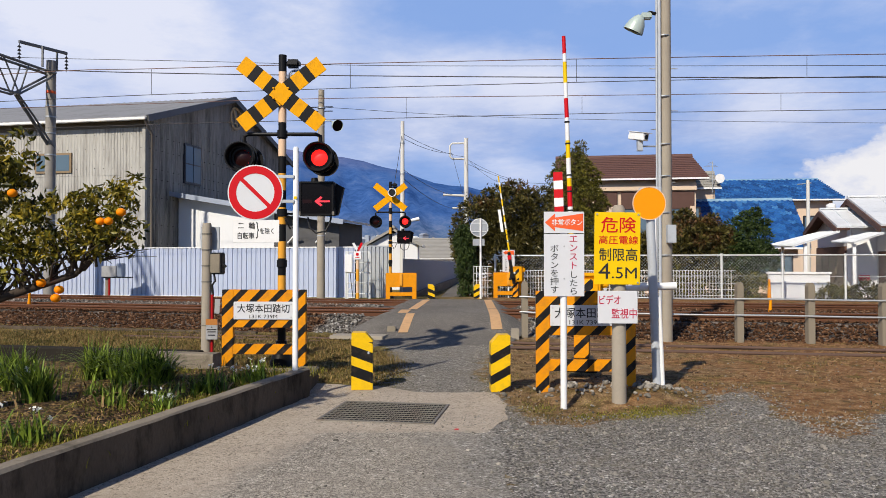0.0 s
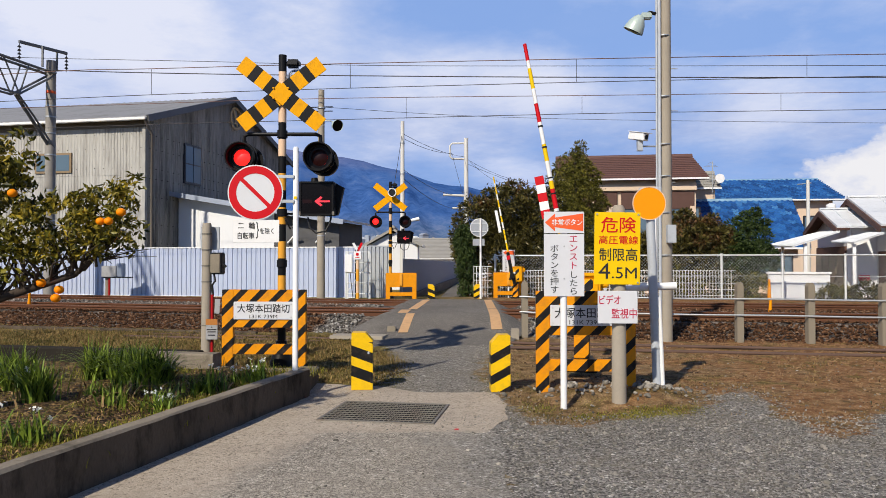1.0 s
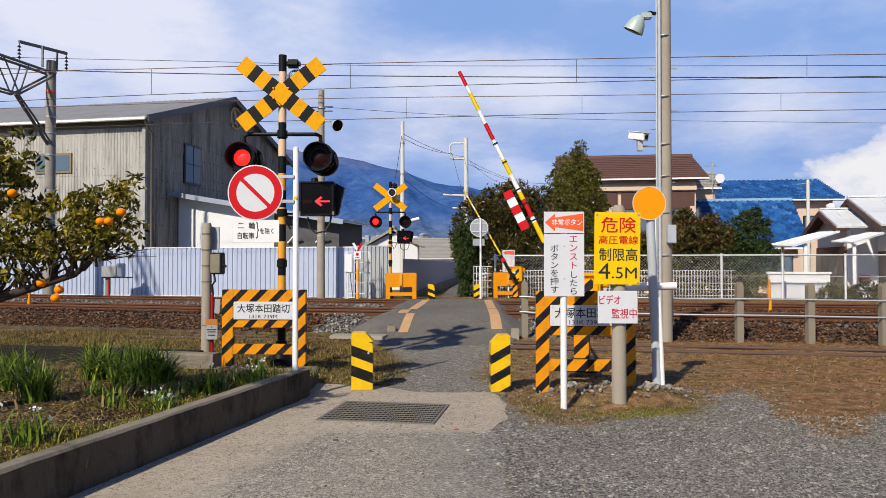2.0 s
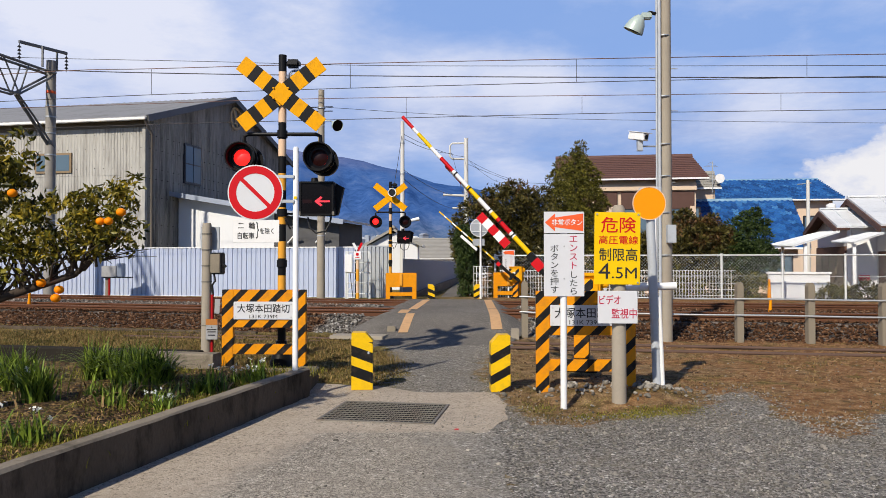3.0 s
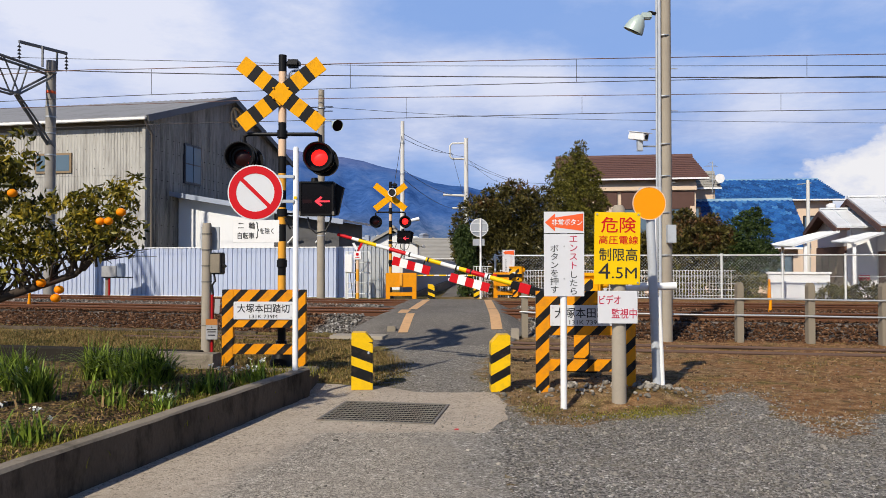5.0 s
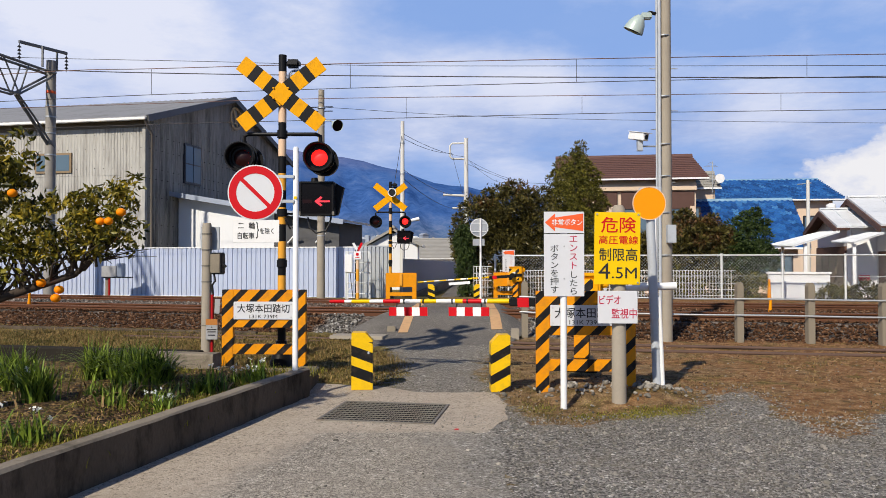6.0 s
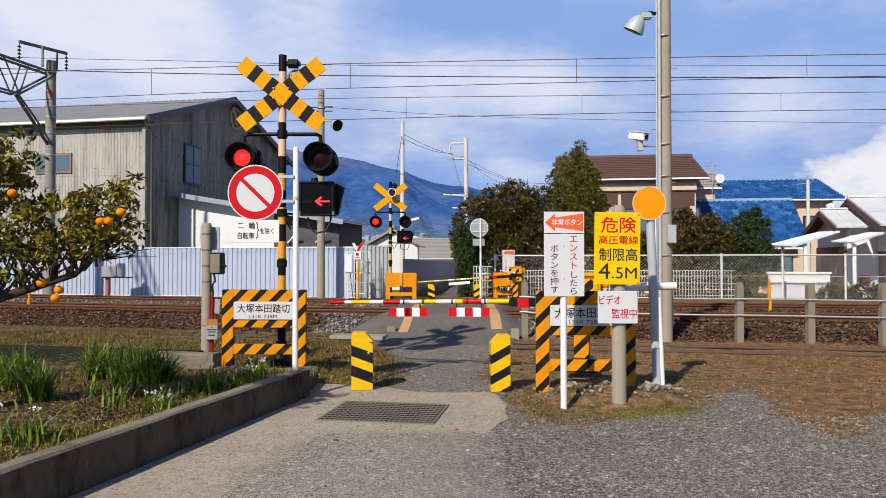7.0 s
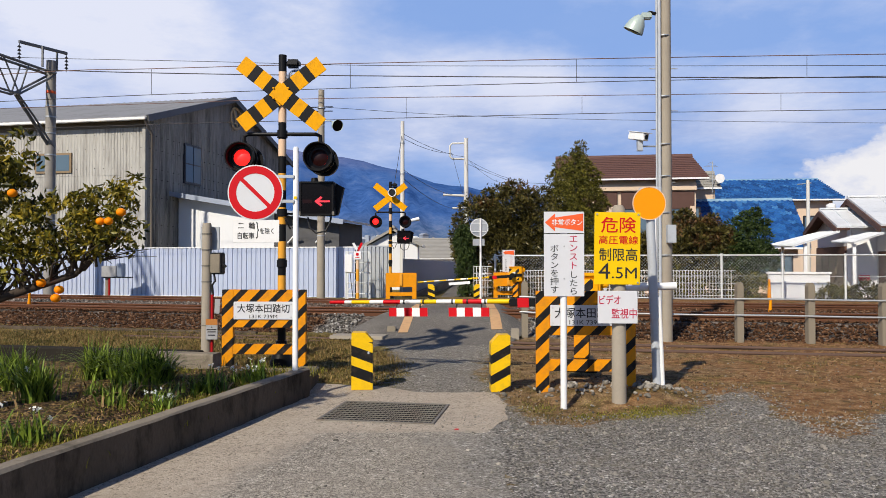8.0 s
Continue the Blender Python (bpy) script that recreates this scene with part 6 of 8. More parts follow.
def mast():
    x, y = -14.42, 26.5
    ob = thing("overhead_line_mast", "grey concrete overhead line mast with a lattice beam", "railway mast", pose(0, 0, 0))
    part("post", tube([(x, y, -0.1), (x, y, 8.9)], [0.20, 0.165], 18), M_MAST, ob)
    part("orange_band", tube([(x, y, 7.68), (x, y, 7.78)], [0.172, 0.171], 18), M_ORANGERED, ob, "orange marking band")
    for z in (3.0, 4.1, 5.4, 6.2, 6.8, 7.2, 8.45):
        part("strap", tube([(x, y, z), (x, y, z + 0.05)], 0.19, 18), M_STEEL, ob)
    e = Vector((-0.215, -0.977, 0))
    p = Vector((x, y, 8.42))
    lattice = bmesh.new()
    drop = Vector((0, 0, -1.12))
    for o in (Vector((0.17, -0.04, 0)), Vector((-0.17, 0.04, 0))):
        tube([p + o, p + o + e * 12], 0.05, 6, lattice, smooth=False)
        tube([p + o + Vector((0, 0, -0.06)), p + o + e * 1.65 + drop, p + o + e * 12 + drop], 0.042, 6, lattice, smooth=False)
        for i in range(7):
            q = p + o + e * (1.65 + 1.5 * i) + drop
            tube([q, p + o + e * (1.25 + 1.5 * i)], 0.03, 5, lattice, smooth=False)
            tube([q, p + o + e * (2.35 + 1.5 * i)], 0.03, 5, lattice, smooth=False)
    part("lattice_beam", lattice, M_BEAM, ob)
    bm = tube([p + Vector((0, 0, -2.75)), p + e * 1.65 + drop], 0.06, 8, smooth=False)
    part("brace", bm, M_BEAM, ob)
    part("brace", tube([p + Vector((0.15, 0, -2.75)), p + e * 1.0 + Vector((0.15, 0, -1.75)), p + e * 1.65 + Vector((0.1, 0, -1.12))], 0.035, 8, smooth=False), M_BEAM, ob)
    part("top_arm", box((0.09, 1.75, 0.10), (0, 0, 0), 0.005), M_BEAM, ob, at=Matrix.Translation((x - 0.12, y - 0.30, 9.30)) @ pose(0, 0, 0, 0, 0, -32))
    for dx, dy_ in ((-0.1, -0.4), (0.1, 0.2)):
        part("arm_post", box((0.06, 0.06, 0.75), (x + dx, y + dy_, 8.95), 0.004), M_BEAM, ob)
    for dx, dy_ in ((-0.58, -1.02), (0.34, 0.42)):
        bm = tube([(x + dx, y + dy_, 9.3), (x + dx, y + dy_, 8.6)], 0.012, 6)
        for k in range(4):
            tube([(x + dx, y + dy_, 8.72 + 0.13 * k), (x + dx, y + dy_, 8.78 + 0.13 * k)], [0.07, 0.03], 10, bm)
        part("insulator", bm, M_DARK, ob)
    return ob


mast()


def lamp_head(ob, at, m, r=0.2):
    """A bell-shaped floodlight that looks along its own -z."""
    bm = tube([(0, 0, 0.30), (0, 0, 0.26), (0, 0, 0.16), (0, 0, 0.05), (0, 0, 0.0)], [r * 0.35, r * 0.55, r * 0.85, r, r * 1.04], 20, cap=False)
    tube([(0, 0, 0.30), (0, 0, 0.31)], [r * 0.35, r * 0.3], 20, bm)
    h = part("lamp_head", bm, M_LAMPGREEN, ob, "pale green floodlight", at=Matrix.Translation(at) @ m)
    part("glass", disc(r * 0.98, 0.01, m=Matrix.Translation((0, 0, 0.03)) @ pose(0, 0, 0, 90, 0, 0)), M_SMOKED, h)
    return h


M_LAMPGREEN = mat("pale_green_enamel", (0.42, 0.50, 0.47), 0.4, 0.1, var=0.1)


def big_pole():
    x, y = 4.18, 13.6
    ob = thing("concrete_pole", "tall concrete pole with conduits, floodlight and camera", "utility pole", pose(x, y, 0))
    part("shaft", tube([(0, 0, -0.1), (0.03, 0, 10.5)], [0.128, 0.085], 20), M_POLECONC, ob)
    part("conduit", tube([(-0.125, -0.09, 0.3), (-0.115, -0.085, 10)], 0.032, 10), M_GREYPAINT, ob, "grey conduit")
    part("conduit", tube([(-0.17, -0.03, 0.8), (-0.16, -0.03, 2.6), (-0.15, -0.03, 9)], 0.02, 10), M_GREYPAINT, ob, "grey conduit")
    part("conduit", tube([(-0.205, -0.06, 0.0), (-0.205, -0.06, 2.4)], 0.028, 10), M_WHITE, ob, "white conduit")
    for z in (1.62, 2.42, 3.1, 3.7, 4.6, 5.75):
        part("strap", tube([(-0.02, -0.015, z), (-0.02, -0.015, z + 0.02)], 0.136 - 0.0035 * z, 16), M_STEEL, ob)
    for z, dx in ((4.35, 0.25), (4.0, -0.25), (5.15, 0.25), (5.15, -0.28), (3.0, 0.2)):
        part("step_bolt", tube([(0, 0, z), (dx, 0, z)], 0.010, 6), M_STEEL, ob)
    part("junction_box", box((0.16, 0.12, 0.34), (0.06, -0.17, 2.02), 0.01), M_GREYPAINT, ob, "grey junction box")
    part("bracket", tube([(-0.1, 0, 6.18), (-0.28, -0.05, 6.20), (-0.40, -0.08, 6.12)], 0.035, 8), M_DARK, ob)
    part("knuckle", box((0.2, 0.12, 0.12), (-0.36, -0.08, 6.12), 0.02), M_LAMPGREEN, ob)
    lamp_head(ob, (-0.62, -0.12, 5.82), pose(0, 0, 0, 0, 25, 0) @ pose(0, 0, 0, 14, 0, 0), 0.185)
    part("camera_arm", tube([(-0.1, 0, 3.68), (-0.46, 0, 3.68)], 0.016, 8), M_STEEL, ob)
    part("camera_bracket", box((0.10, 0.10, 0.22), (-0.47, 0, 3.70), 0.006), M_GREYPAINT, ob)
    cb = part("camera_body", box((0.16, 0.36, 0.14), (0, 0, 0), 0.012), M_WHITE, ob, "white surveillance camera", at=Matrix.Translation((-0.49, 0.02, 3.87)) @ pose(0, 0, 0, 12, 0, 38))
    part("camera_eye", disc(0.045, 0.02, m=Matrix.Translation((0, -0.195, 0))), M_BLACK, cb)
    part("camera_hood", box((0.18, 0.42, 0.012), (0, -0.03, 0.08), 0.003), M_WHITE, cb)
    return ob


big_pole()


# ---------------------------------------------------------------- concrete post and rail fence
def fence_post(m):
    ob = thing("fence_post", "square weathered concrete fence post with a pointed top", "fence post", m, "trackside fence posts")
    pts = [(-0.062, -0.1), (0.062, -0.1), (0.062, 1.06), (0.03, 1.12), (-0.03, 1.12), (-0.062, 1.06)]
    part("post", prism(pts, 0.14, m=Matrix.Translation((0, -0.07, 0)), bevel=0.006), M_CONC, ob)
    return ob


fp = fence_post(Matrix.Translation((5.52, 13.5, 0)))
for q in ((6.72, 13.26, 0), (7.92, 13.02, 0), (1.61, 14.28, 0), (9.12, 12.78, 0), (10.32, 12.54, 0), (11.52, 12.30, 0)):
    copy_thing(fp, Matrix.Translation(q))
for z, nm in ((0.80, "upper"), (0.50, "lower")):
    for a, c in (((1.5, 14.305), (2.62, 14.08)), ((2.6, 14.084), (12.0, 12.204))):
        pts = [(a[0] + (c[0] - a[0]) * t, a[1] + (c[1] - a[1]) * t - 0.088, z + 0.02 * (1 - t) + 0.004 * math.sin(t * 21)) for t in np.linspace(0, 1, 24)]
        solo("fence_rail", tube(pts, 0.018, 8), M_STEEL, "thin grey steel fence rail along the track", "fence rail", group="trackside fence rails")


# ---------------------------------------------------------------- post with telephone box beside the garden
M_REDPIPE = mat("dull_red_conduit", (0.36, 0.012, 0.014), 0.6, var=0.15, spec=0.1)
M_ORANGEFADE = mat("faded_orange_sheet", (0.42, 0.16, 0.03), 0.6, var=0.15)
M_FADEDPLATE = mat("dirty_white_plate", (0.34, 0.34, 0.35), 0.6, var=0.15, dirt=(0.15, 0.14, 0.12), dirt_amount=0.5)


def box_post():
    x, y = -3.265, 10.0
    ob = thing("equipment_post", "banded concrete post with a small equipment box", "equipment post", pose(x, y, 0))
    part("post", tube([(0, 0, -0.05), (0, 0, 2.0), (0, 0, 2.04)], [0.072, 0.062, 0.05], 16), M_POLECONC, ob)
    for z in (1.88, 1.66, 1.44, 1.22, 0.62, 0.36):
        part("strap", tube([(0, 0, z), (0, 0, z + 0.018)], 0.069, 16), M_STEELDARK, ob)
    part("back_plate", box((0.26, 0.02, 0.32), (0.02, 0.09, 1.83), 0.004), M_STEEL, ob)
    bx = part("equipment_box", box((0.16, 0.15, 0.30), (0.155, 0.0, 1.48), 0.012), M_DARK, ob, "dark equipment box")
    part("box_lid", box((0.13, 0.012, 0.26), (0.14, -0.082, 1.48), 0.004), M_CONC, bx)
    part("lens_stub", tube([(0.24, -0.05, 1.47), (0.28, -0.06, 1.43)], 0.022, 8), M_BLACK, bx)
    part("red_pipe", tube([(0.085, -0.02, 0.0), (0.085, -0.02, 1.05)], 0.021, 10), M_REDPIPE, ob, "red conduit")
    part("cable", tube([(0.09, 0, 1.05), (0.08, -0.02, 1.18), (0.13, -0.03, 1.24), (0.10, 0, 1.34)], 0.014, 8), M_CABLE, ob)
    part("white_tag", box((0.07, 0.005, 0.2), (0.12, -0.06, 0.90), 0.001), M_FADEDPLATE, ob, "small white plate", at=pose(0, 0, 0, 0, 3, 0))
    pl = part("notice_plate", box((0.16, 0.006, 0.28), (0.10, -0.085, 0.58), 0.001), M_FADEDPLATE, ob, "white notice with an orange heading")
    part("heading", box((0.16, 0.003, 0.08), (0.10, -0.0895, 0.68)), M_ORANGEFADE, pl)
    for z, w in ((0.61, 0.02), (0.575, 0.13), (0.545, 0.11), (0.50, 0.09)):
        part("text_bar", box((w, 0.002, 0.014), (0.10, -0.0895, z)), M_INK, pl)


box_post()

# ================================================================ the far side
M_FENCEBLUE = mat("pale_blue_sheet_steel", (0.43, 0.485, 0.63), 0.45, 0.1, var=0.06, big=0.7, dirt=(0.40, 0.40, 0.42), dirt_amount=0.3)
M_SHEETGREY = mat("grey_blue_sheet", (0.30, 0.34, 0.42), 0.5, 0.1, var=0.08)


def far_line(x, y0):
    return Vector((x, y0 - 0.2 * x, 0))


def ribbed(width, height, period=0.19, depth=0.035, bm=None, m=None, thick=0.0):
    """A sheet in x, z with upright trapezoid ribs."""
    tmp = bmesh.new()
    xs, ys = [], []
    n = max(1, int(round(width / period)))
    p = width / n
    for i in range(n):
        for u, d in ((0.0, 0), (0.62, 0), (0.70, depth), (0.92, depth)):
            xs.append((i + u) * p)
            ys.append(d)
    xs.append(width)
    ys.append(0)
    lo = [tmp.verts.new((x, y, 0)) for x, y in zip(xs, ys)]
    hi = [tmp.verts.new((x, y, height)) for x, y in zip(xs, ys)]
    for i in range(len(xs) - 1):
        tmp.faces.new((lo[i], lo[i + 1], hi[i + 1], hi[i]))
    return merge(bm or bmesh.new(), tmp, m if m is not None else Matrix())


def sheet_fence():
    ob = thing("sheet_fence", "pale blue ribbed sheet steel fence behind the tracks", "fence", Matrix.Translation(far_line(-3.2, 25.6)) @ pose(0, 0, 0.18, 0, 0, -11.3))
    first = part("panel", ribbed(0.95, 1.82), M_FENCEBLUE, ob, at=Matrix.Translation((-0.95, 0, 0.02)))
    for i in range(1, 17):
        o = new("panel", first.data)
        o.parent = ob
        o.matrix_basis = Matrix.Translation((-0.95 * (i + 1), 0.004 * (i % 2), 0.02))
    part("top_rail", box((16.2, 0.06, 0.04), (-8.1, 0.02, 1.86), 0.005), M_WHITE, ob)
    part("bottom_rail", box((16.2, 0.08, 0.06), (-8.1, 0.02, 0.01), 0.005), M_WHITE, ob)
    return ob


sheet_fence()


def grey_fence():
    """Darker ribbed sheets on both sides of the gap where the road passes."""
    ob = thing("ribbed_fence", "grey ribbed sheet fence beside the crossing", "fence", Matrix.Translation((-3.15, 26.3, 0.1)) @ pose(0, 0, 0, 0, 0, -8))
    first = part("panel", ribbed(0.6, 1.95, 0.15, 0.04), M_STEEL, ob)
    for i in range(1, 2):
        o = new("panel", first.data)
        o.parent = ob
        o.matrix_basis = Matrix.Translation((0.6 * i, 0, 0))
    part("top_rail", box((1.2, 0.05, 0.05), (0.6, 0.02, 1.97), 0.005), M_STEEL, ob)


grey_fence()


# chain-link fence on the right
def chain_fence():
    a = far_line(1.95, 27.4)
    L = 14.0
    ob = thing("chain_link_fence", "grey chain-link fence on steel posts behind the tracks", "fence", Matrix.Translation(a) @ pose(0, 0, 0.12, 0, 0, -11.3))
    h = 1.62
    first = part("post", tube([(0, 0, -0.1), (0, 0, h + 0.06)], 0.038, 10), M_WHITEGAL, ob, at=Matrix.Translation((0.0, 0, 0)))
    for i in range(1, 8):
        o = new("post", first.data)
        o.parent = ob
        o.matrix_basis = Matrix.Translation((2.0 * i, 0, 0))
    part("top_rail", tube([(0, 0, h), (L, 0, h)], 0.025, 8), M_WHITEGAL, ob)
    part("middle_wire", tube([(0, 0, h * 0.55), (L, 0, h * 0.55)], 0.008, 6), M_WHITEGAL, ob)
    bm = bmesh.new()
    s = 0.115
    for i in range(int((L + h) / s)):
        for sg in (1, -1):
            x0 = i * s - (h if sg > 0 else 0)
            p, q = (x0, 0.0), (x0 + h, h)
            if sg < 0:
                p, q = (x0, h), (x0 + h, 0.0)
            pts = []
            for (px, pz), (ox, oz) in ((p, q), (q, p)):
                t = 0.0
                if px < 0:
                    t = -px / (ox - px)
                elif px > L:
                    t = (px - L) / (px - ox)
                pts.append((px + (ox - px) * t, 0.004 * sg, pz + (oz - pz) * t))
            if min(pts[0][0], pts[1][0]) < -0.001 or max(pts[0][0], pts[1][0]) > L + 0.001:
                continue
            tube(pts, 0.0036, 3, bm, cap=False)
    tagged(part("wire_mesh", bm, M_STEEL, ob, "diamond wire mesh"), kind="stuff")


chain_fence()


def bar_fence(x0, x1, y0, h, z0=0.0):
    a = far_line(x0, y0)
    L = (x1 - x0) * 1.02
    ob = thing("bar_fence", "white welded bar fence in front of the gardens", "fence", Matrix.Translation(a) @ pose(0, 0, z0, 0, 0, -11.3), "white bar fences")
    bm = bmesh.new()
    for i in range(int(L / 0.105)):
        box((0.017, 0.014, h), (i * 0.105, 0, h / 2), bm=bm)
    tagged(part("bar_mesh", bm, M_WHITE, ob, "upright white bars"), kind="stuff")
    for k in range(6):
        part("cross_rod", box((L, 0.012, 0.016), (L / 2, -0.012, 0.06 + k * (h - 0.08) / 5)), M_WHITE, ob)


bar_fence(1.15, 1.8, 27.2, 1.35, 0.0)
bar_fence(2.2, 10.6, 28.3, 1.2, 0.0)

# far barricades: plain orange backs
for x, y, lab in ((-1.47, 25.4, "plain orange barricade back beside the far signal"), (2.38, 26.35, "plain orange barricade back beside the far barrier")):
    b = barricade(pose(x, y, 0.02), lab, 1.08, 1.10, M_FENCEORANGE, False)
    tagged(part("grip_post", box((0.10, 0.05, 0.42), (0.0, -0.02, 0.86), 0.006), M_POLEYEL, b))

# far emergency button sign, and the back of a round road sign
def far_signs():
    ob = thing("button_sign", "small white emergency button sign across the tracks", "information sign", pose(2.392, 26.4, 0))
    part("post", tube([(0, 0.03, 0), (0, 0.03, 1.9)], 0.03), M_WHITE, ob)
    p1 = part("arrow_plate", box((0.44, 0.01, 0.2), (0, 0, 1.84), 0.002), M_WHITE_SIGN, ob)
    part("arrow", prism([(-0.195, 0.0), (-0.092, 0.08), (-0.092, 0.050), (0.195, 0.08), (0.195, -0.08), (-0.092, -0.048), (-0.092, -0.080)], 0.003, m=Matrix.Translation((0, -0.0085, 1.84))), M_ORANGERED, p1)
    p2 = part("text_plate", box((0.44, 0.01, 0.6), (0, 0, 1.43), 0.002), M_WHITE_SIGN, ob)
    lettering("エ\nン\nス\nト", 0.3, p2, (0.10, -0.0065, 1.54), M_DKRED, 0.075)
    lettering("ボ\nタ\nン\nを\n押\nす", 0.45, p2, (-0.10, -0.0065, 1.40), M_INK, 0.08)
    ob = thing("road_sign", "grey back of a round road sign on a white post", "road sign", pose(1.285, 25.7, 0))
    part("post", tube([(0.05, -0.04, 0), (0.05, -0.04, 3.05)], 0.036), M_WHITE, ob)
    d = part("sign_back", disc(0.315, 0.012, sides=40, m=Matrix.Translation((0, 0, 2.72))), M_STEEL, ob, "grey disc seen from behind")
    part("rim", ring(0.30, 0.325, 0.02, Matrix.Translation((0, -0.005, 2.72))), M_WHITEGAL, d)
    for z in (2.88, 2.58):
        part("stiffener", box((0.5, 0.02, 0.03), (0, -0.015, z)), M_WHITEGAL, ob)
    part("sub_plate", box((0.42, 0.012, 0.24), (-0.02, 0, 2.20), 0.002), M_STEEL, ob)


far_signs()


def obstruction_light():
    ob = thing("obstruction_indicator", "small red and white indicator on a cream pole", "railway indicator", pose(-2.902, 24.6, 0.1))
    part("pole", banded([(0, 0, 0), (0, 0, 0.35), (0, 0, 0.75), (0, 0, 1.15), (0, 0, 1.55)], [0.055] * 5, [1, 0, 1, 0]), [M_PALE, M_POLEYEL], ob)
    part("case", box((0.26, 0.14, 0.28), (0, -0.02, 1.62), 0.01), M_WHITE, ob)
    part("red_button", disc(0.05, 0.02, m=Matrix.Translation((0, -0.105, 1.66)), sides=16), M_RED, ob)
    part("text_bar", box((0.14, 0.004, 0.025), (0, -0.092, 1.55)), M_RED, ob)
    for s in (-1, 1):
        part("sign_wing", box((0.08, 0.02, 0.34), (0, 0, 0), 0.003), M_RED if s > 0 else M_WHITE, ob, at=Matrix.Translation((s * 0.07, -0.02, 1.90)) @ pose(0, 0, 0, 0, s * 28, 0))


obstruction_light()


def detector_stand():
    """A white steel frame with a ladder of thin rails beside the far fence."""
    ob = thing("detector_stand", "white steel detector frame with thin rails beside the track", "railway equipment", pose(-3.0, 25.1, 0.15))
    for x, y in ((-0.36, 0.0), (0.42, 0.0), (-0.36, 0.45), (0.42, 0.45)):
        part("upright", box((0.045, 0.045, 1.72), (x, y, 0.86), 0.004), M_WHITEGAL, ob)
    for z in (0.25, 0.62, 0.98, 1.34, 1.70):
        part("rail", tube([(-0.36, -0.02, z), (0.42, -0.02, z)], 0.016, 6), M_WHITEGAL, ob)
        part("side_rail", tube([(0.42, 0.0, z), (0.42, 0.45, z)], 0.014, 6), M_WHITEGAL, ob)
    part("brace", tube([(-0.36, -0.03, 0.25), (0.42, -0.03, 1.34)], 0.014, 6), M_WHITEGAL, ob)
    part("white_case", box((0.24, 0.2, 0.62), (-0.26, -0.08, 1.3), 0.01), M_WHITE, ob, "white equipment case")
    part("cable", tube([(-0.2, -0.16, 1.0), (-0.16, -0.18, 0.6), (-0.1, -0.1, 0.05)], 0.012, 6), M_CABLE, ob)


detector_stand()

# equipment behind the left fence line
def trackside_box():
    ob = thing("trackside_box", "white trackside equipment box on a post with a red pipe", "equipment box", pose(-12.481, 26.9, 0.15))
    part("post", box((0.10, 0.10, 0.85), (0, 0, 0.4), 0.006), M_CONC, ob)
    part("case", box((0.55, 0.3, 0.42), (0.12, 0, 1.0), 0.02), M_FADEDPLATE, ob)
    part("side_case", box((0.24, 0.3, 0.5), (0.48, 0.05, 1.05), 0.02), M_SHEETGREY, ob)
    part("shelf", box((1.0, 0.3, 0.04), (0.4, 0, 0.78), 0.004), M_DARK, ob)
    part("red_pipe", tube([(0.12, -0.08, 0), (0.12, -0.08, 0.8)], 0.035, 8), M_REDPIPE, ob)


trackside_box()
for px, q in ((-11.722, 20.5), (8.082, 17.9)):
    solo("marker_stake", tube([(px, q, 0.2), (px + 0.02, q, 0.62)], [0.05, 0.03], 8), M_ORANGE, "short orange plastic marker stake between the tracks", "marker stake", group="marker stakes")
solo("marker_stake", tube([(11.358, 25.2, 0.2), (11.358, 25.2, 0.9)], [0.07, 0.04], 8), M_ORANGE, "orange plastic marker stake at the fence", "marker stake", group="marker stakes")


def lamp_pole():
    x, y = -4.286, 25.4
    ob = thing("lamp_pole", "grey concrete pole with a floodlight and small insulators", "utility pole", pose(x, y, 0))
    part("shaft", tube([(0, 0, -0.1), (0, 0, 7.556)], [0.15, 0.105], 16), M_POLECONC, ob)
    lamp_head(ob, (0.60, -0.12, 6.277), Vector((0.55, -0.75, -0.35)).to_track_quat("-Z", "Y").to_matrix().to_4x4(), 0.2)
    part("bracket", tube([(0, 0, 6.477), (0.3, 0, 6.477), (0.48, 0.0, 6.397)], 0.025, 8), M_STEEL, ob)
    for z in (2.4, 3.4, 4.6, 5.6, 6.4, 6.9):
        part("strap", tube([(0, 0, z), (0, 0, z + 0.04)], 0.142, 16), M_STEEL, ob)
    for zz in (6.95, 6.8):
        part("insulator_arm", tube([(-0.35, 0, zz), (0.4, 0, zz + 0.02)], 0.018, 6), M_DARK, ob)


lamp_pole()


def street_pole(x, y, top, r, label, loop=False):
    ob = thing("utility_pole", label, "utility pole", pose(x, y, 0), "utility poles")
    part("shaft", tube([(0, 0, -0.5), (0, 0, top)], [r, r * 0.7], 14), M_WHITEPOLE, ob)
    if loop:
        part("guard_loop", tube([(0, 0, top - 0.34), (-0.95, 0, top - 0.36), (-1.12, 0, top - 0.52), (-1.12, 0, top - 1.25), (-0.98, 0, top - 1.42), (0, 0, top - 1.44)], 0.065, 8), M_WHITEPOLE, ob)
        part("cross_arm", tube([(-1.6, 0, top - 3.92), (0.1, 0, top - 4.0)], 0.08, 8), M_WHITEPOLE, ob)
        part("cross_arm", tube([(-0.95, 0, top - 4.85), (0.15, 0, top - 4.8)], 0.07, 8), M_WHITEPOLE, ob)
    else:
        for z in (top - 1.2, top - 2.8, top - 4.6):
            part("strap", tube([(0, 0, z), (0, 0, z + 0.06)], r, 12), M_STEEL, ob)
        part("street_light", tube([(0.1, -0.2, 3.609), (0.9, -0.3, 3.758)], [0.06, 0.10], 10), M_WHITE, ob, "white street light arm")
    return ob


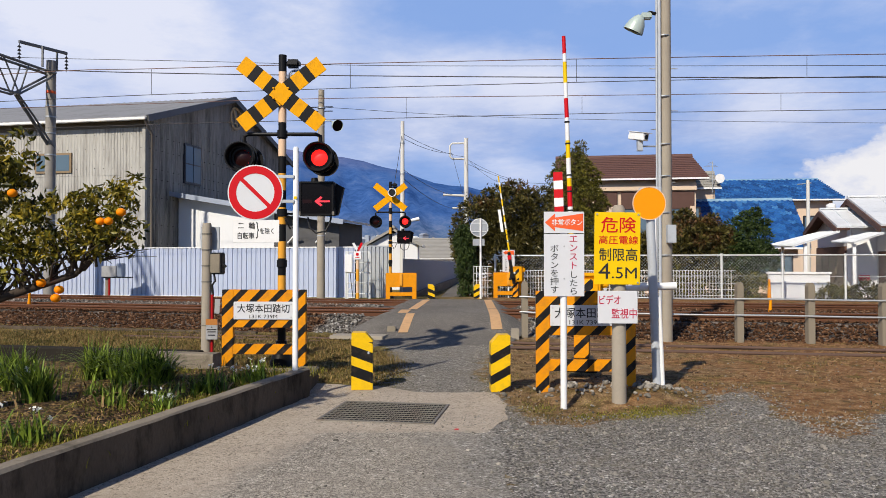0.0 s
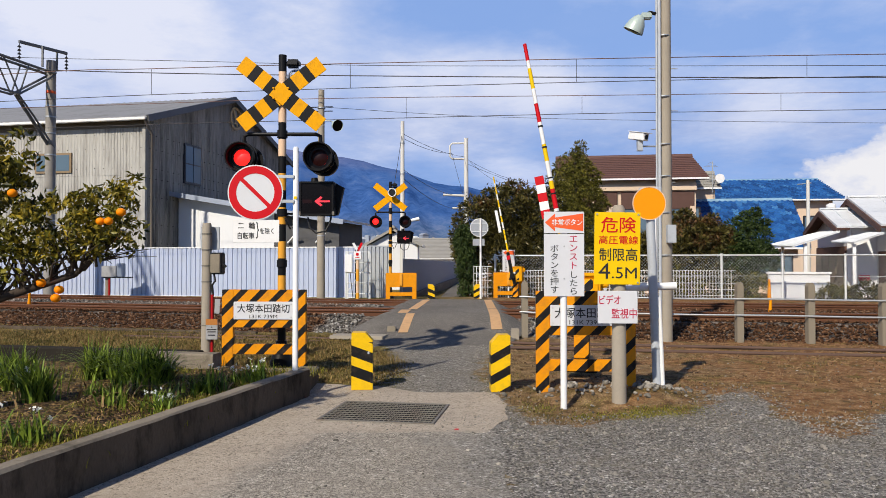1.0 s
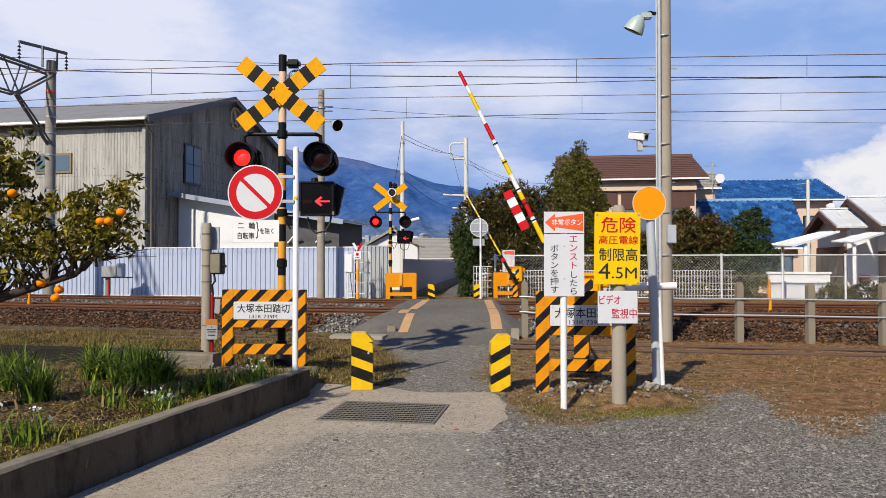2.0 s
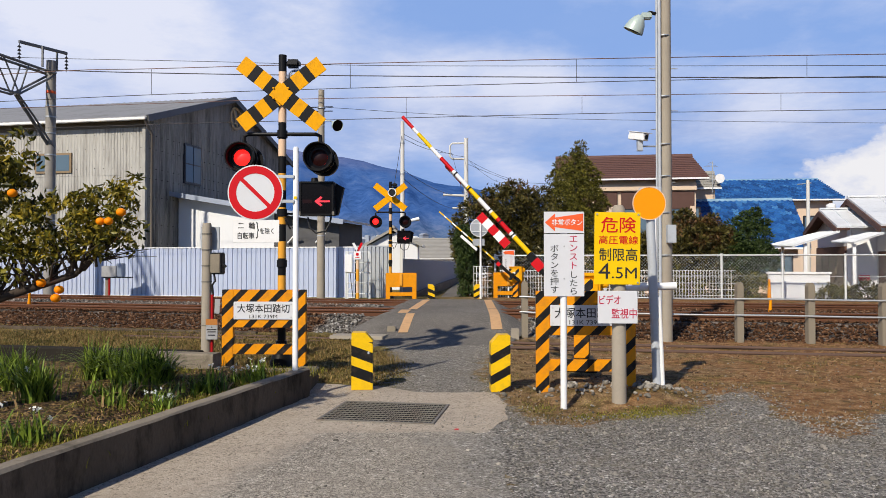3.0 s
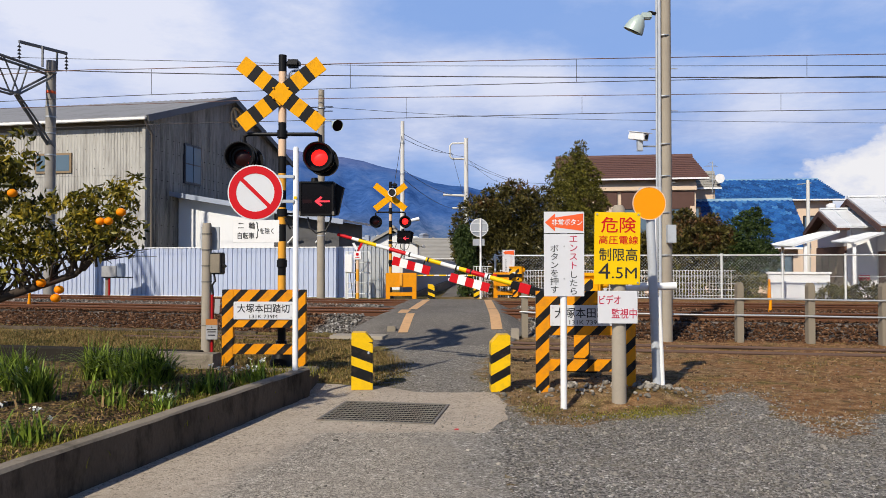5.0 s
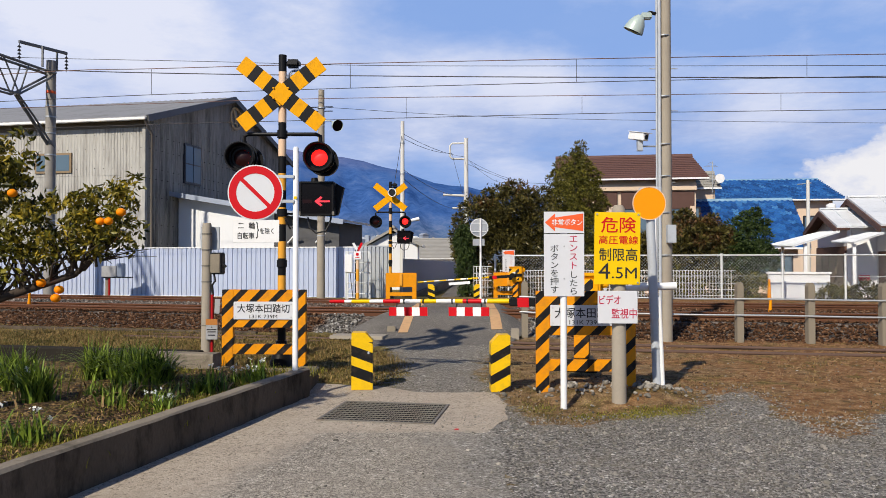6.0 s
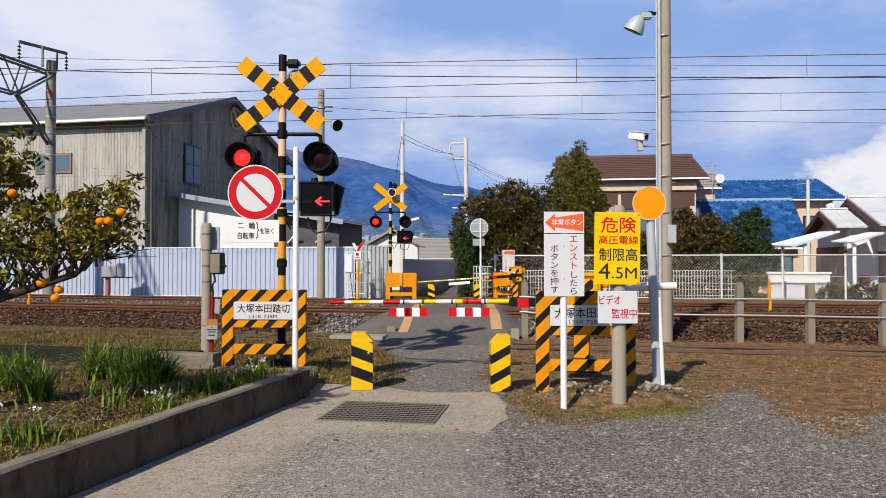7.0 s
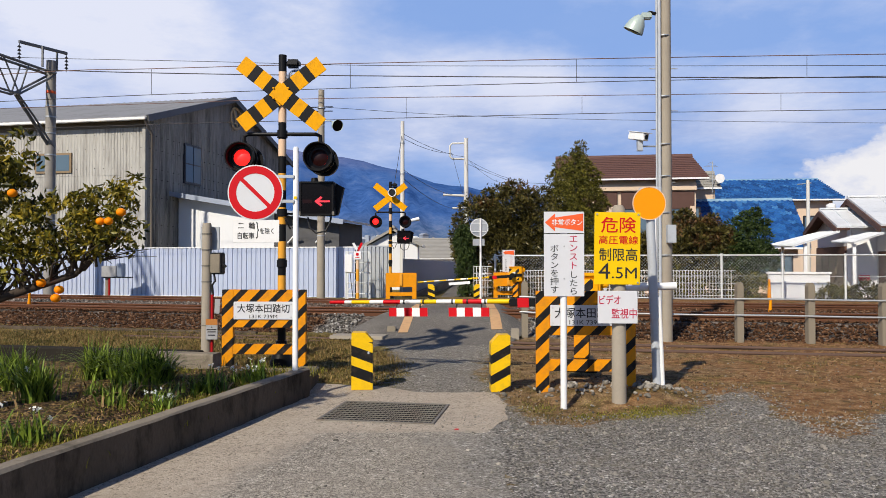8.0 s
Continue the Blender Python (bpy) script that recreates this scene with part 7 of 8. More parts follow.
M_WHITEPOLE = mat("pale_grey_pole", (0.60, 0.59, 0.56), 0.7, var=0.08)
street_pole(-2.137, 38.0, 8.916, 0.14, "pale street pole beside the lane")
street_pole(1.601, 50.0, 10.078, 0.20, "pale street pole with a guard loop and cross arms", True)
for a, c, s in (((-2.114, 38.0, 8.258), (1.488, 50.0, 8.782), 0.2), ((-2.114, 38.0, 8.02), (0.627, 50.0, 9.018), 0.2), ((-2.112, 38.0, 6.378), (0.626, 50.0, 6.155), 0.2), ((-2.023, 38.0, 5.842), (1.095, 50.0, 5.097), 0.3), ((1.645, 50.0, 8.625), (8.64, 60.0, 8.026), 0.5),
                ((1.645, 50.0, 8.704), (5.144, 62.0, 8.244), 0.3), ((1.644, 50.0, 8.311), (9.348, 58.0, 6.899), 0.2), ((0.627, 50.0, 9.018), (1.38, 49.0, 6.062), 0.1), ((-2.174, 38.0, 8.169), (-2.247, 33.0, 4.96), 0.1)):
    a, c = Vector(a), Vector(c)
    pts = [a.lerp(c, t) - Vector((0, 0, s * 4 * t * (1 - t))) for t in np.linspace(0, 1, 9)]
    wire("service_wire", pts, 0.013, M_WIRE, "dark service wire between street poles", "service wires")
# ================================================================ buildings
# lit copy of the fibre cement: sun on the long wall put into its tone
M_SLATE_LIT = mat("lit_weathered_fibre_cement", (0.42, 0.41, 0.385), 0.85, var=0.28, big=0.9, fine=14, bump=0.004, dirt=(0.13, 0.12, 0.108), dirt_amount=0.75, spec=0.15, stretch=(1.0, 1.0, 0.14))
M_ROOFSLATE = mat("grey_fibre_cement_roof", (0.235, 0.24, 0.255), 0.75, var=0.14, big=0.4, fine=16, bump=0.004, dirt=(0.12, 0.11, 0.11), dirt_amount=0.5)
M_WHITEWALL = mat("white_wall_panel", (0.72, 0.73, 0.75), 0.6, var=0.04, big=0.5, dirt=(0.5, 0.5, 0.5), dirt_amount=0.2)
M_DARKPANEL = mat("dark_corrugated_panel", (0.075, 0.075, 0.08), 0.75, var=0.2, big=0.5, fine=12, dirt=(0.13, 0.125, 0.12), dirt_amount=0.4)
M_GLASS = mat("window_glass", (0.10, 0.15, 0.20), 0.08, 0.0, var=0.1, big=0.6, bump=0)
M_FRAMEDARK = mat("dark_window_frame", (0.03, 0.03, 0.035), 0.4, 0.4)
M_FASCIA = mat("grey_fascia", (0.10, 0.10, 0.11), 0.5, 0.2)
M_CREAM = mat("cream_render", (0.62, 0.48, 0.36), 0.8, var=0.05, big=0.5)
M_BROWNROOF = mat("brown_roof_metal", (0.115, 0.058, 0.05), 0.5, var=0.1, big=0.8)
M_BROWNTIMBER = mat("brown_timber", (0.09, 0.045, 0.035), 0.7, var=0.2)
def tile_glaze():
    """Blue glaze that differs from tile to tile."""
    m, t, b = blank("blue_glazed_tile")
    r = t.nodes.new("ShaderNodeNewGeometry").outputs["Random Per Island"]
    c = ramp(t, r, [(0.0, (0.008, 0.048, 0.17)), (0.5, (0.017, 0.093, 0.30)), (0.9, (0.026, 0.13, 0.37)), (1.0, (0.07, 0.22, 0.46))])
    finish(t, b, world_coord(t), c, 0.5, 0.0, 0.16, 0.9, 11.0, 0.002, (0.012, 0.05, 0.16), 0.4, 0.25)
    return m


M_BLUETILE = tile_glaze()
M_WHITEROOF = mat("pale_sheet_roof", (0.66, 0.68, 0.70), 0.45, 0.05, var=0.12, dirt=(0.4, 0.4, 0.4), dirt_amount=0.3)
M_GREYTILE = mat("grey_roof_tile", (0.30, 0.29, 0.27), 0.75, var=0.14, big=0.8, fine=12)
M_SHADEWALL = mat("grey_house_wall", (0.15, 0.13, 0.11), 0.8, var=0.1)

M_DOORPANE = mat("beige_door_panel", (0.17, 0.15, 0.11), 0.5, var=0.1)
M_RIDGEBLUE = mat("mortared_blue_ridge", (0.20, 0.34, 0.48), 0.5, var=0.25, big=3)
G = Vector((0.2, 0.98, 0)).normalized()
E = Vector((0.98, -0.2, 0)).normalized()


def frame_at(o, ex, ey):
    """A pose whose x runs along ex, y along ey, both level."""
    ex, ey = Vector(ex).normalized(), Vector(ey).normalized()
    return Matrix(((ex.x, ey.x, 0, o[0]), (ex.y, ey.y, 0, o[1]), (0, 0, 1, o[2]), (0, 0, 0, 1)))


def quad_slab(p, t, bm=None, mi=0):
    """A thin slab on four corners, thickness t below."""
    out = bm or bmesh.new()
    p = [Vector(q) for q in p]
    n = (p[1] - p[0]).cross(p[3] - p[0]).normalized()
    if n.z < 0:
        n = -n
    a = [out.verts.new(q) for q in p]
    c = [out.verts.new(q - n * t) for q in p]
    for f in (a, c[::-1], *[(a[i], c[i], c[(i + 1) % 4], a[(i + 1) % 4]) for i in range(4)]):
        out.faces.new(f).material_index = mi
    bmesh.ops.recalc_face_normals(out, faces=out.faces[:])
    return out


def window(ob, at, w, h, bars=2, frame=None, name="window", rows=1):
    """A recessed window in a wall that looks along its own -y; at: pose of its middle."""
    win = part(name, box((w + 0.14, 0.10, h + 0.14), (0, 0.02, 0), 0.006), frame or M_FRAMEDARK, ob, at=at)
    pw, ph = w / bars, h / rows
    for i in range(bars):
        for j in range(rows):
            part("pane", box((pw - 0.06, 0.02, ph - 0.06), (-w / 2 + pw * (i + 0.5), -0.035, -h / 2 + ph * (j + 0.5))), M_GLASS, win)
    return win


def warehouse():
    C = Vector((-12.78, 31.0, -0.2))
    ob = thing("warehouse", "large weathered corrugated warehouse with a grey roof", "warehouse", frame_at(C, -E, G))
    # own axes: x along the long wall away from the gable, y along the gable, into depth
    L, D, he, ha = 26.0, 14.5, 7.9, 10.25
    per = 0.15
    # long wall in three lapped rows, seen from the tracks
    for k, (z0, z1) in enumerate(((0, 3.1), (3.06, 5.5), (5.46, he))):
        bm = ribbed(L, z1 - z0, per, 0.014, m=Matrix.Translation((0, -0.012 * k, z0)))
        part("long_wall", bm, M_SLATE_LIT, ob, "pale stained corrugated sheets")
    # gable wall in lapped rows cut to the roof slope
    for k, (z0, z1) in enumerate(((0, 2.6), (2.56, 4.7), (4.66, 6.8), (6.76, he))):
        bm = ribbed(D, z1 - z0, per, 0.018, m=Matrix.Translation((0.0, 0, z0)) @ pose(-0.02 - 0.012 * k, 0, 0, 0, 0, 90))
        part("gable_wall", bm, M_SLATE_SHADED, ob, "stained corrugated sheets in a darker, shaded tone")
    bm = bmesh.new()
    n = int(D / per)
    prev = None
    for i in range(n + 1):
        y = D * i / n
        top = he + (ha - he) * (1 - abs(y - D / 2) / (D / 2))
        d = -0.07 if i % 2 else -0.04
        cur = (bm.verts.new((d, y, he - 0.04)), bm.verts.new((d, y, max(top, he - 0.039))))
        if prev:
            bm.faces.new((prev[0], cur[0], cur[1], prev[1]))
        prev = cur
    part("gable_top", bm, M_SLATE_SHADED, ob, "stained corrugated sheets in a darker, shaded tone")
    part("rear_wall", box((L, 0.1, he), (L / 2, D, he / 2)), M_SLATE_SHADED, ob)
    for s in (0, 1):
        y0, y1 = (-0.45, D / 2) if s == 0 else (D + 0.45, D / 2)
        z0 = he - 0.02
        bm = bmesh.new()
        m_ = 150
        rows = []
        for i in range(m_ + 1):
            x = -0.35 + (L + 0.35) * i / m_
            d = 0.035 if i % 2 else 0.0
            rows.append((bm.verts.new((x, y0, z0 + d)), bm.verts.new((x, y1, ha + 0.12 + d)), bm.verts.new((x, y0, z0 - 0.06)), bm.verts.new((x, y1, ha + 0.06))))
        for a, c in zip(rows, rows[1:]):
            bm.faces.new((a[0], c[0], c[1], a[1]))
            bm.faces.new((a[2], a[3], c[3], c[2]))
            bm.faces.new((a[0], a[2], c[2], c[0]))
        bmesh.ops.recalc_face_normals(bm, faces=bm.faces[:])
        part("roof_slope", bm, M_ROOFSLATE, ob, "grey corrugated roof sheets")
    for s in (0, 1):
        ya, yb = (-0.45, D / 2) if s == 0 else (D + 0.45, D / 2)
        part("verge_board", quad_slab([(-0.42, ya, he + 0.03), (-0.42, yb, ha + 0.17), (-0.30, yb, ha + 0.17), (-0.30, ya, he + 0.03)], 0.28), M_FASCIA, ob)
    part("gutter", box((L, 0.14, 0.12), (L / 2 - 0.3, -0.48, he - 0.12), 0.02), M_WHITE, ob, "pale eaves gutter")
    # dark strip along the wall top, the eave's shade put in as a shape
    part("eave_shadow_board", box((L, 0.05, 0.34), (L / 2, -0.03, he - 0.22)), M_SHADEWALL, ob)
    part("corner_trim", box((0.16, 0.16, he - 0.4), (0.0, -0.06, he / 2 - 0.2), 0.01), M_SLATE_LIT, ob)
    part("downpipe", tube([(-0.25, -0.45, he - 0.15), (-0.28, -0.2, he - 0.5), (-0.28, 0.05, he - 0.7), (-0.28, 0.05, 0)], 0.06, 10), M_SHADEWALL, ob, "grey-brown downpipe")
    window(ob, Matrix.Translation((-0.09, 3.6, 6.33)) @ pose(0, 0, 0, 0, 0, 90) @ pose(0, 0, 0, 0, 0, 180), 1.35, 1.75, 2, None, rows=2)
    window(ob, Matrix.Translation((4.5, -0.05, 6.05)) @ pose(0, 0, 0, 0, 0, 180) @ pose(0, 0, 0, 0, 0, 180), 1.7, 0.75, 2, M_ORANGEFRAME)
    em = part("round_emblem", ring(0.50, 0.62, 0.05, pose(-0.13, 7.77, 9.36, 0, 0, 90)), M_EMBLEM, ob, "pale round emblem")
    part("emblem_bar", box((0.05, 0.14, 0.95), (0, 0, 0)), M_EMBLEM, em, at=Matrix.Translation((-0.13, 7.77, 9.36)) @ pose(0, 0, 0, 25, 0, 0))
    part("emblem_bar", box((0.05, 0.12, 0.55), (0, 0, 0)), M_EMBLEM, em, at=Matrix.Translation((-0.13, 7.92, 9.26)) @ pose(0, 0, 0, -60, 0, 0))
    # rows of fixing bolts
    r = np.random.RandomState(5)
    for nm, wall in (("long_wall_bolts", 0), ("gable_bolts", 1)):
        bm = bmesh.new()
        for z in (1.2, 2.5, 3.3, 4.5, 5.3, 5.75, 6.6, 7.2):
            for i in range(60):
                q = 0.2 + i * 0.45
                if wall == 0 and q < 13 and z in (3.3, 4.5, 5.75, 6.6, 7.2):
                    box((0.018, 0.03, 0.02), (q, -0.035, z + 0.02 * r.rand()), bm=bm)
                elif wall == 1 and q < D:
                    box((0.05, 0.026, 0.028), (-0.082, q, z + 0.02 * r.rand()), bm=bm)
        tagged(part(nm, bm, M_RUSTBOLT, ob), kind="stuff")
    return ob


# shaded copy of the fibre cement: stains, plus the gable's shade put into the colour
M_SLATE_SHADED = mat("shaded_stained_fibre_cement", (0.31, 0.29, 0.26), 0.85, var=0.45, big=0.8, fine=14, bump=0.004, dirt=(0.045, 0.04, 0.036), dirt_amount=0.92, spec=0.15, stretch=(1.0, 1.0, 0.14))
M_RUSTBOLT = mat("rusted_bolt", (0.06, 0.045, 0.035), 0.8, var=0.2)
M_EMBLEM = mat("weathered_ochre_paint", (0.55, 0.40, 0.24), 0.8, var=0.2)
M_ORANGEFRAME = mat("ochre_window_frame", (0.24, 0.17, 0.10), 0.6)
warehouse()


def annex():
    A = Vector((-12.15, 33.2, -0.2))
    ob = thing("annex", "white-fronted lean-to with a roof falling to one side", "annex building", frame_at(A, E, G))
    w, wm, h1 = 7.75, 4.7, 4.75
    fall = 0.165

    def top(x):
        return h1 - fall * x
    part("front_wall", prism([(0, 0), (wm, 0), (wm, top(wm)), (0, top(0))], 0.12), M_WHITEWALL, ob, "white front wall")
    part("dark_front", prism([(wm, 0), (w, 0), (w, top(w)), (wm, top(wm))], 0.12, m=Matrix.Translation((0, 0.03, 0))), M_DARKPANEL, ob, "dark ribbed front wall")
    part("side_wall", box((0.1, 3.2, top(w)), (w - 0.05, 1.7, top(w) / 2)), M_DARKPANEL, ob)
    part("roof", quad_slab([(-0.3, -0.5, top(-0.3) + 0.12), (w + 0.4, -0.5, top(w + 0.4) + 0.12), (w + 0.4, 3.5, top(w + 0.4) + 0.12), (-0.3, 3.5, top(-0.3) + 0.12)], 0.10), M_WHITEROOF, ob)
    part("fascia", quad_slab([(-0.3, -0.56, top(-0.3) + 0.13), (w + 0.4, -0.56, top(w + 0.4) + 0.13), (w + 0.4, -0.5, top(w + 0.4) + 0.13), (-0.3, -0.5, top(-0.3) + 0.13)], 0.22), M_SHEETGREY, ob, "grey roof edge")
    for x in (5.4, 6.7):
        part("strut", tube([(x, -0.05, 2.55), (x + 0.55, -0.4, 2.95)], 0.05, 6), M_WHITE, ob)
    part("shutter_rail", box((2.6, 0.05, 0.06), (1.9, -0.03, 2.05)), M_DARKPANEL, ob)


annex()


def pantiles(X, y0, z0, y1, z1, courses):
    """Overlapping courses of waved tiles on a slope from its eave to its ridge, every tile a little out of line."""
    bm = bmesh.new()
    n = int(2 * X / 0.30)
    r = np.random.RandomState(int(X * 10))
    wave = ((0.0, 0.05), (0.18, 0.075), (0.36, 0.05), (0.6, 0.0), (0.85, 0.01), (1.0, 0.05))
    for c in range(courses):
        ya, yb = y0 + (y1 - y0) * c / courses, y0 + (y1 - y0) * (c + 1.06) / courses
        za, zb = z0 + (z1 - z0) * c / courses, z0 + (z1 - z0) * (c + 1.06) / courses
        for i in range(n):
            j = r.uniform(-0.012, 0.012)
            x = -X + 2 * X * i / n
            w = 2 * X / n
            lo = [bm.verts.new((x + w * u, ya, za + 0.11 + h + j)) for u, h in wave]
            hi = [bm.verts.new((x + w * u, yb, zb + h + j)) for u, h in wave]
            dn = [bm.verts.new((x + w * u, ya + 0.01, za - 0.02)) for u, h in wave]
            for k in range(len(wave) - 1):
                bm.faces.new((lo[k], lo[k + 1], hi[k + 1], hi[k]))
                bm.faces.new((dn[k], dn[k + 1], lo[k + 1], lo[k]))
    return bm


def gable_house(name, label, o, turn, w, d, he, ha, wall, roof, over=0.45, ridge_along="x", tiles=None, courses=0, cap=None):
    """A house whose ridge runs along its own x; o is the middle of the front foot."""
    ob = thing(name, label, "house", Matrix.Translation(o) @ pose(0, 0, 0, 0, 0, turn), "houses")
    part("front_wall", box((w, 0.2, he), (0, 0.1, he / 2)), wall, ob)
    part("rear_wall", box((w, 0.2, he), (0, d - 0.1, he / 2)), wall, ob)
    for s in (-1, 1):
        pts = [(0.2, 0), (d - 0.2, 0), (d - 0.2, he), (d / 2, ha - 0.15), (0.2, he)]
        part("end_wall", prism(pts, 0.2, m=Matrix.Translation((s * (w / 2) - (0.2 if s > 0 else 0), 0, 0)) @ pose(0, 0, 0, 0, 0, 90) @ Matrix.Translation((0, -0.2, 0))), wall, ob)
    slope = (ha - he) / (d / 2)
    for s in (0, 1):
        y0, y1 = (-over, d / 2) if s == 0 else (d + over, d / 2)
        z0 = he - over * slope
        X = w / 2 + over
        ro = part("roof_slope", quad_slab([(-X, y0, z0 + 0.12), (X, y0, z0 + 0.12), (X, y1, ha + 0.12), (-X, y1, ha + 0.12)], 0.14), roof, ob)
        if s == 0 and courses:
            bm = bmesh.new()
            for i in range(courses):
                t = (i + 0.5) / courses
                yy, zz = y0 + (y1 - y0) * t, z0 + 0.15 + (ha - z0) * t
                box((2 * X, 0.05, 0.05), (0, yy, zz), bm=bm)
            if tiles == "round":
                bm.free()
                bm = pantiles(X, y0, z0 + 0.13, y1, ha + 0.13, courses)
            tagged(part("tiling", bm, roof, ro), kind="stuff")
    part("ridge", tube([(-w / 2 - over, d / 2, ha + 0.15), (w / 2 + over, d / 2, ha + 0.15)], 0.13, 8), cap or roof, ob)
    part("eaves_board", box((w + 2 * over, 0.05, 0.09), (0, -over - 0.02, he - over * slope + 0.06), 0.005), M_WHITE, ob)
    return ob


# two-storey house with the brown roof
bh = gable_house("house", "two-storey cream house with a ribbed brown roof", (9.88, 38.0, -0.2), -8, 6.6, 7.5, 6.15, 7.6, M_CREAM, M_BROWNROOF, 0.55, courses=11)
part("balcony_band", box((6.6, 0.2, 0.34), (0, -0.12, 5.6), 0.01), M_CREAM, bh, "pale band over the windows")
for x in (-2.3, 0.3, 2.6):
    window(bh, Matrix.Translation((x, 0.0, 3.75)), 1.7, 1.5, 2)
for x in (-1.0, 3.12):
    part("wall_post", box((0.28, 0.16, 2.0), (x, -0.1, 3.6), 0.01), M_CREAM, bh)
part("shutter", box((1.6, 0.08, 1.6), (-0.9, -0.08, 3.5), 0.005), M_BROWNTIMBER, bh)
for x in (-2.6, -1.3, 0.1, 1.45, 2.6):
    part("shutter", box((1.2, 0.07, 0.9), (x, -0.06, 4.92), 0.005), M_BROWNTIMBER, bh)
# grey-roofed wing beside it
gable_house("house", "small grey-tiled house wing behind the trees", (14.55, 41.0, -0.2), -8, 1.7, 3.0, 5.95, 6.76, M_CREAM, M_GREYTILE, 0.3, courses=8)
# blue-tiled houses
b1 = gable_house("house", "house with a large blue tiled roof", (20.493, 45.0, -0.2), -6, 7.2, 7.0, 5.65, 7.0, M_CREAM, M_BLUETILE, 0.5, tiles="round", courses=15, cap=M_RIDGEBLUE)
b2 = gable_house("house", "low house with a blue tiled roof behind the shrubs", (15.969, 38.0, -0.2), -10, 5.0, 5.5, 2.75, 5.0, M_CREAM, M_BLUETILE, 0.5, tiles="round", courses=15, cap=M_RIDGEBLUE)
window(b1, Matrix.Translation((2.6, 0.0, 3.9)), 1.4, 1.2, 2)
window(b2, Matrix.Translation((1.4, 0.0, 1.5)), 1.6, 1.1, 2)


# white-roofed house on the right
def white_house():
    C = Vector((15.77, 26.0, -0.2))
    m = frame_at(C, E, G)
    ob = thing("house", "white-walled house with pale sheet roofs and awnings", "house", m, "houses")
    inv = m.inverted()

    def wing(x0, y0, w, d, he, ha, tag, step):
        # the ridge runs along x; the gable looks along -x
        pts = [(0, 0), (d, 0), (d, he), (d / 2, ha), (0, he)]
        part(tag + "_gable", prism(pts, 0.15, m=Matrix.Translation((x0, y0, 0)) @ pose(0, 0, 0, 0, 0, 90) @ Matrix.Translation((0, -0.15, 0))), M_WHITEWALL, ob)
        part(tag + "_front", box((w - 0.16, 0.15, he - 0.02), (x0 + 0.16 + (w - 0.16) / 2, y0 + 0.075, he / 2)), M_WHITEWALL, ob)
        sl = (ha - he) / (d / 2)
        over = 0.35
        for s in (0, 1):
            ya, yb = (y0 - over, y0 + d / 2) if s == 0 else (y0 + d + over, y0 + d / 2)
            za = he - over * sl
            rf = part(tag + "_roof", quad_slab([(x0 - 0.45, ya, za + 0.13), (x0 + w, ya, za + 0.13), (x0 + w, yb, ha + 0.13), (x0 - 0.45, yb, ha + 0.13)], 0.06), M_WHITEROOF, ob, "pale metal roof sheet")
            if s == 0:
                for i in range(int((w + 0.45) / step) + 1):
                    xx = x0 - 0.43 + i * step
                    part("roof_seam", tube([(xx, ya, za + 0.14), (xx, yb, ha + 0.14)], 0.022, 5), M_WHITEROOF, rf)
            part("bargeboard", quad_slab([(x0 - 0.50, ya, za + 0.06), (x0 - 0.44, ya, za + 0.06), (x0 - 0.44, yb, ha + 0.06), (x0 - 0.50, yb, ha + 0.06)], 0.20), M_BROWNTIMBER, ob)
            part("soffit", quad_slab([(x0 - 0.43, ya, za + 0.05), (x0 - 0.01, ya, za + 0.05), (x0 - 0.01, yb, ha + 0.05), (x0 - 0.43, yb, ha + 0.05)], 0.05), M_BROWNTIMBER, ob)
        part("ridge_cap", box((w + 0.45, 0.2, 0.07), (x0 + w / 2 - 0.22, y0 + d / 2, ha + 0.16), 0.01), M_WHITEROOF, ob)

    wing(0.45, 0.35, 7.0, 6.3, 3.05, 4.2, "main_wing", 1.1)
    q = inv @ Vector((15.0, 27.5, -0.2))
    q += Vector((0.45, 0.35, 0))
    wing(q.x, q.y, 0.43 - q.x, 3.7, 3.05, 3.72, "low_wing", 0.5)
    # awnings: over the door court, and beside the main gable
    for pts in ([(13.42, 27.8, 2.11), (13.48, 30.0, 2.20), (15.35, 29.5, 2.72), (14.98, 27.3, 2.67)],
                [(14.62, 25.75, 2.2), (14.66, 27.3, 2.27), (15.95, 27.2, 2.60), (15.72, 25.75, 2.55)]):
        part("awning", quad_slab([inv @ Vector(v) for v in pts], 0.05), M_WHITEROOF, ob, "pale corrugated awning")
        a, c, dd, b2 = (inv @ Vector(v) for v in pts)
        bm = bmesh.new()
        for k in range(13):
            tube([a.lerp(c, k / 12) + Vector((0, 0, 0.012)), b2.lerp(dd, k / 12) + Vector((0, 0, 0.012))], 0.014, 5, bm, cap=False)
        tagged(part("awning_ribs", bm, M_WHITEROOF, ob), kind="stuff")
    for x, y, h in ((13.95, 27.85, 2.4), (14.0, 29.8, 2.45), (14.75, 25.95, 2.35)):
        p = inv @ Vector((x, y, 0))
        part("awning_post", box((0.11, 0.11, h), (p.x, p.y, h / 2), 0.004), M_WHITE, ob, "white awning post")
    # the low wing's gable is a dark timber front with sliding doors
    part("timber_front", box((0.06, 3.6, 2.3), (q.x - 0.035, q.y + 1.85, 1.15)), M_BROWNTIMBER, ob, "dark brown timber lower wall")
    for k in range(4):
        part("sliding_door", box((0.05, 0.78, 1.95), (q.x - 0.095, q.y + 0.5 + 0.88 * k, 1.0), 0.008), M_DOORPANE, ob, "beige sliding door panel")
    part("gable_vent", box((0.05, 0.34, 0.26), (q.x - 0.03, q.y + 1.85, 3.36), 0.01), M_BROWNTIMBER, ob)
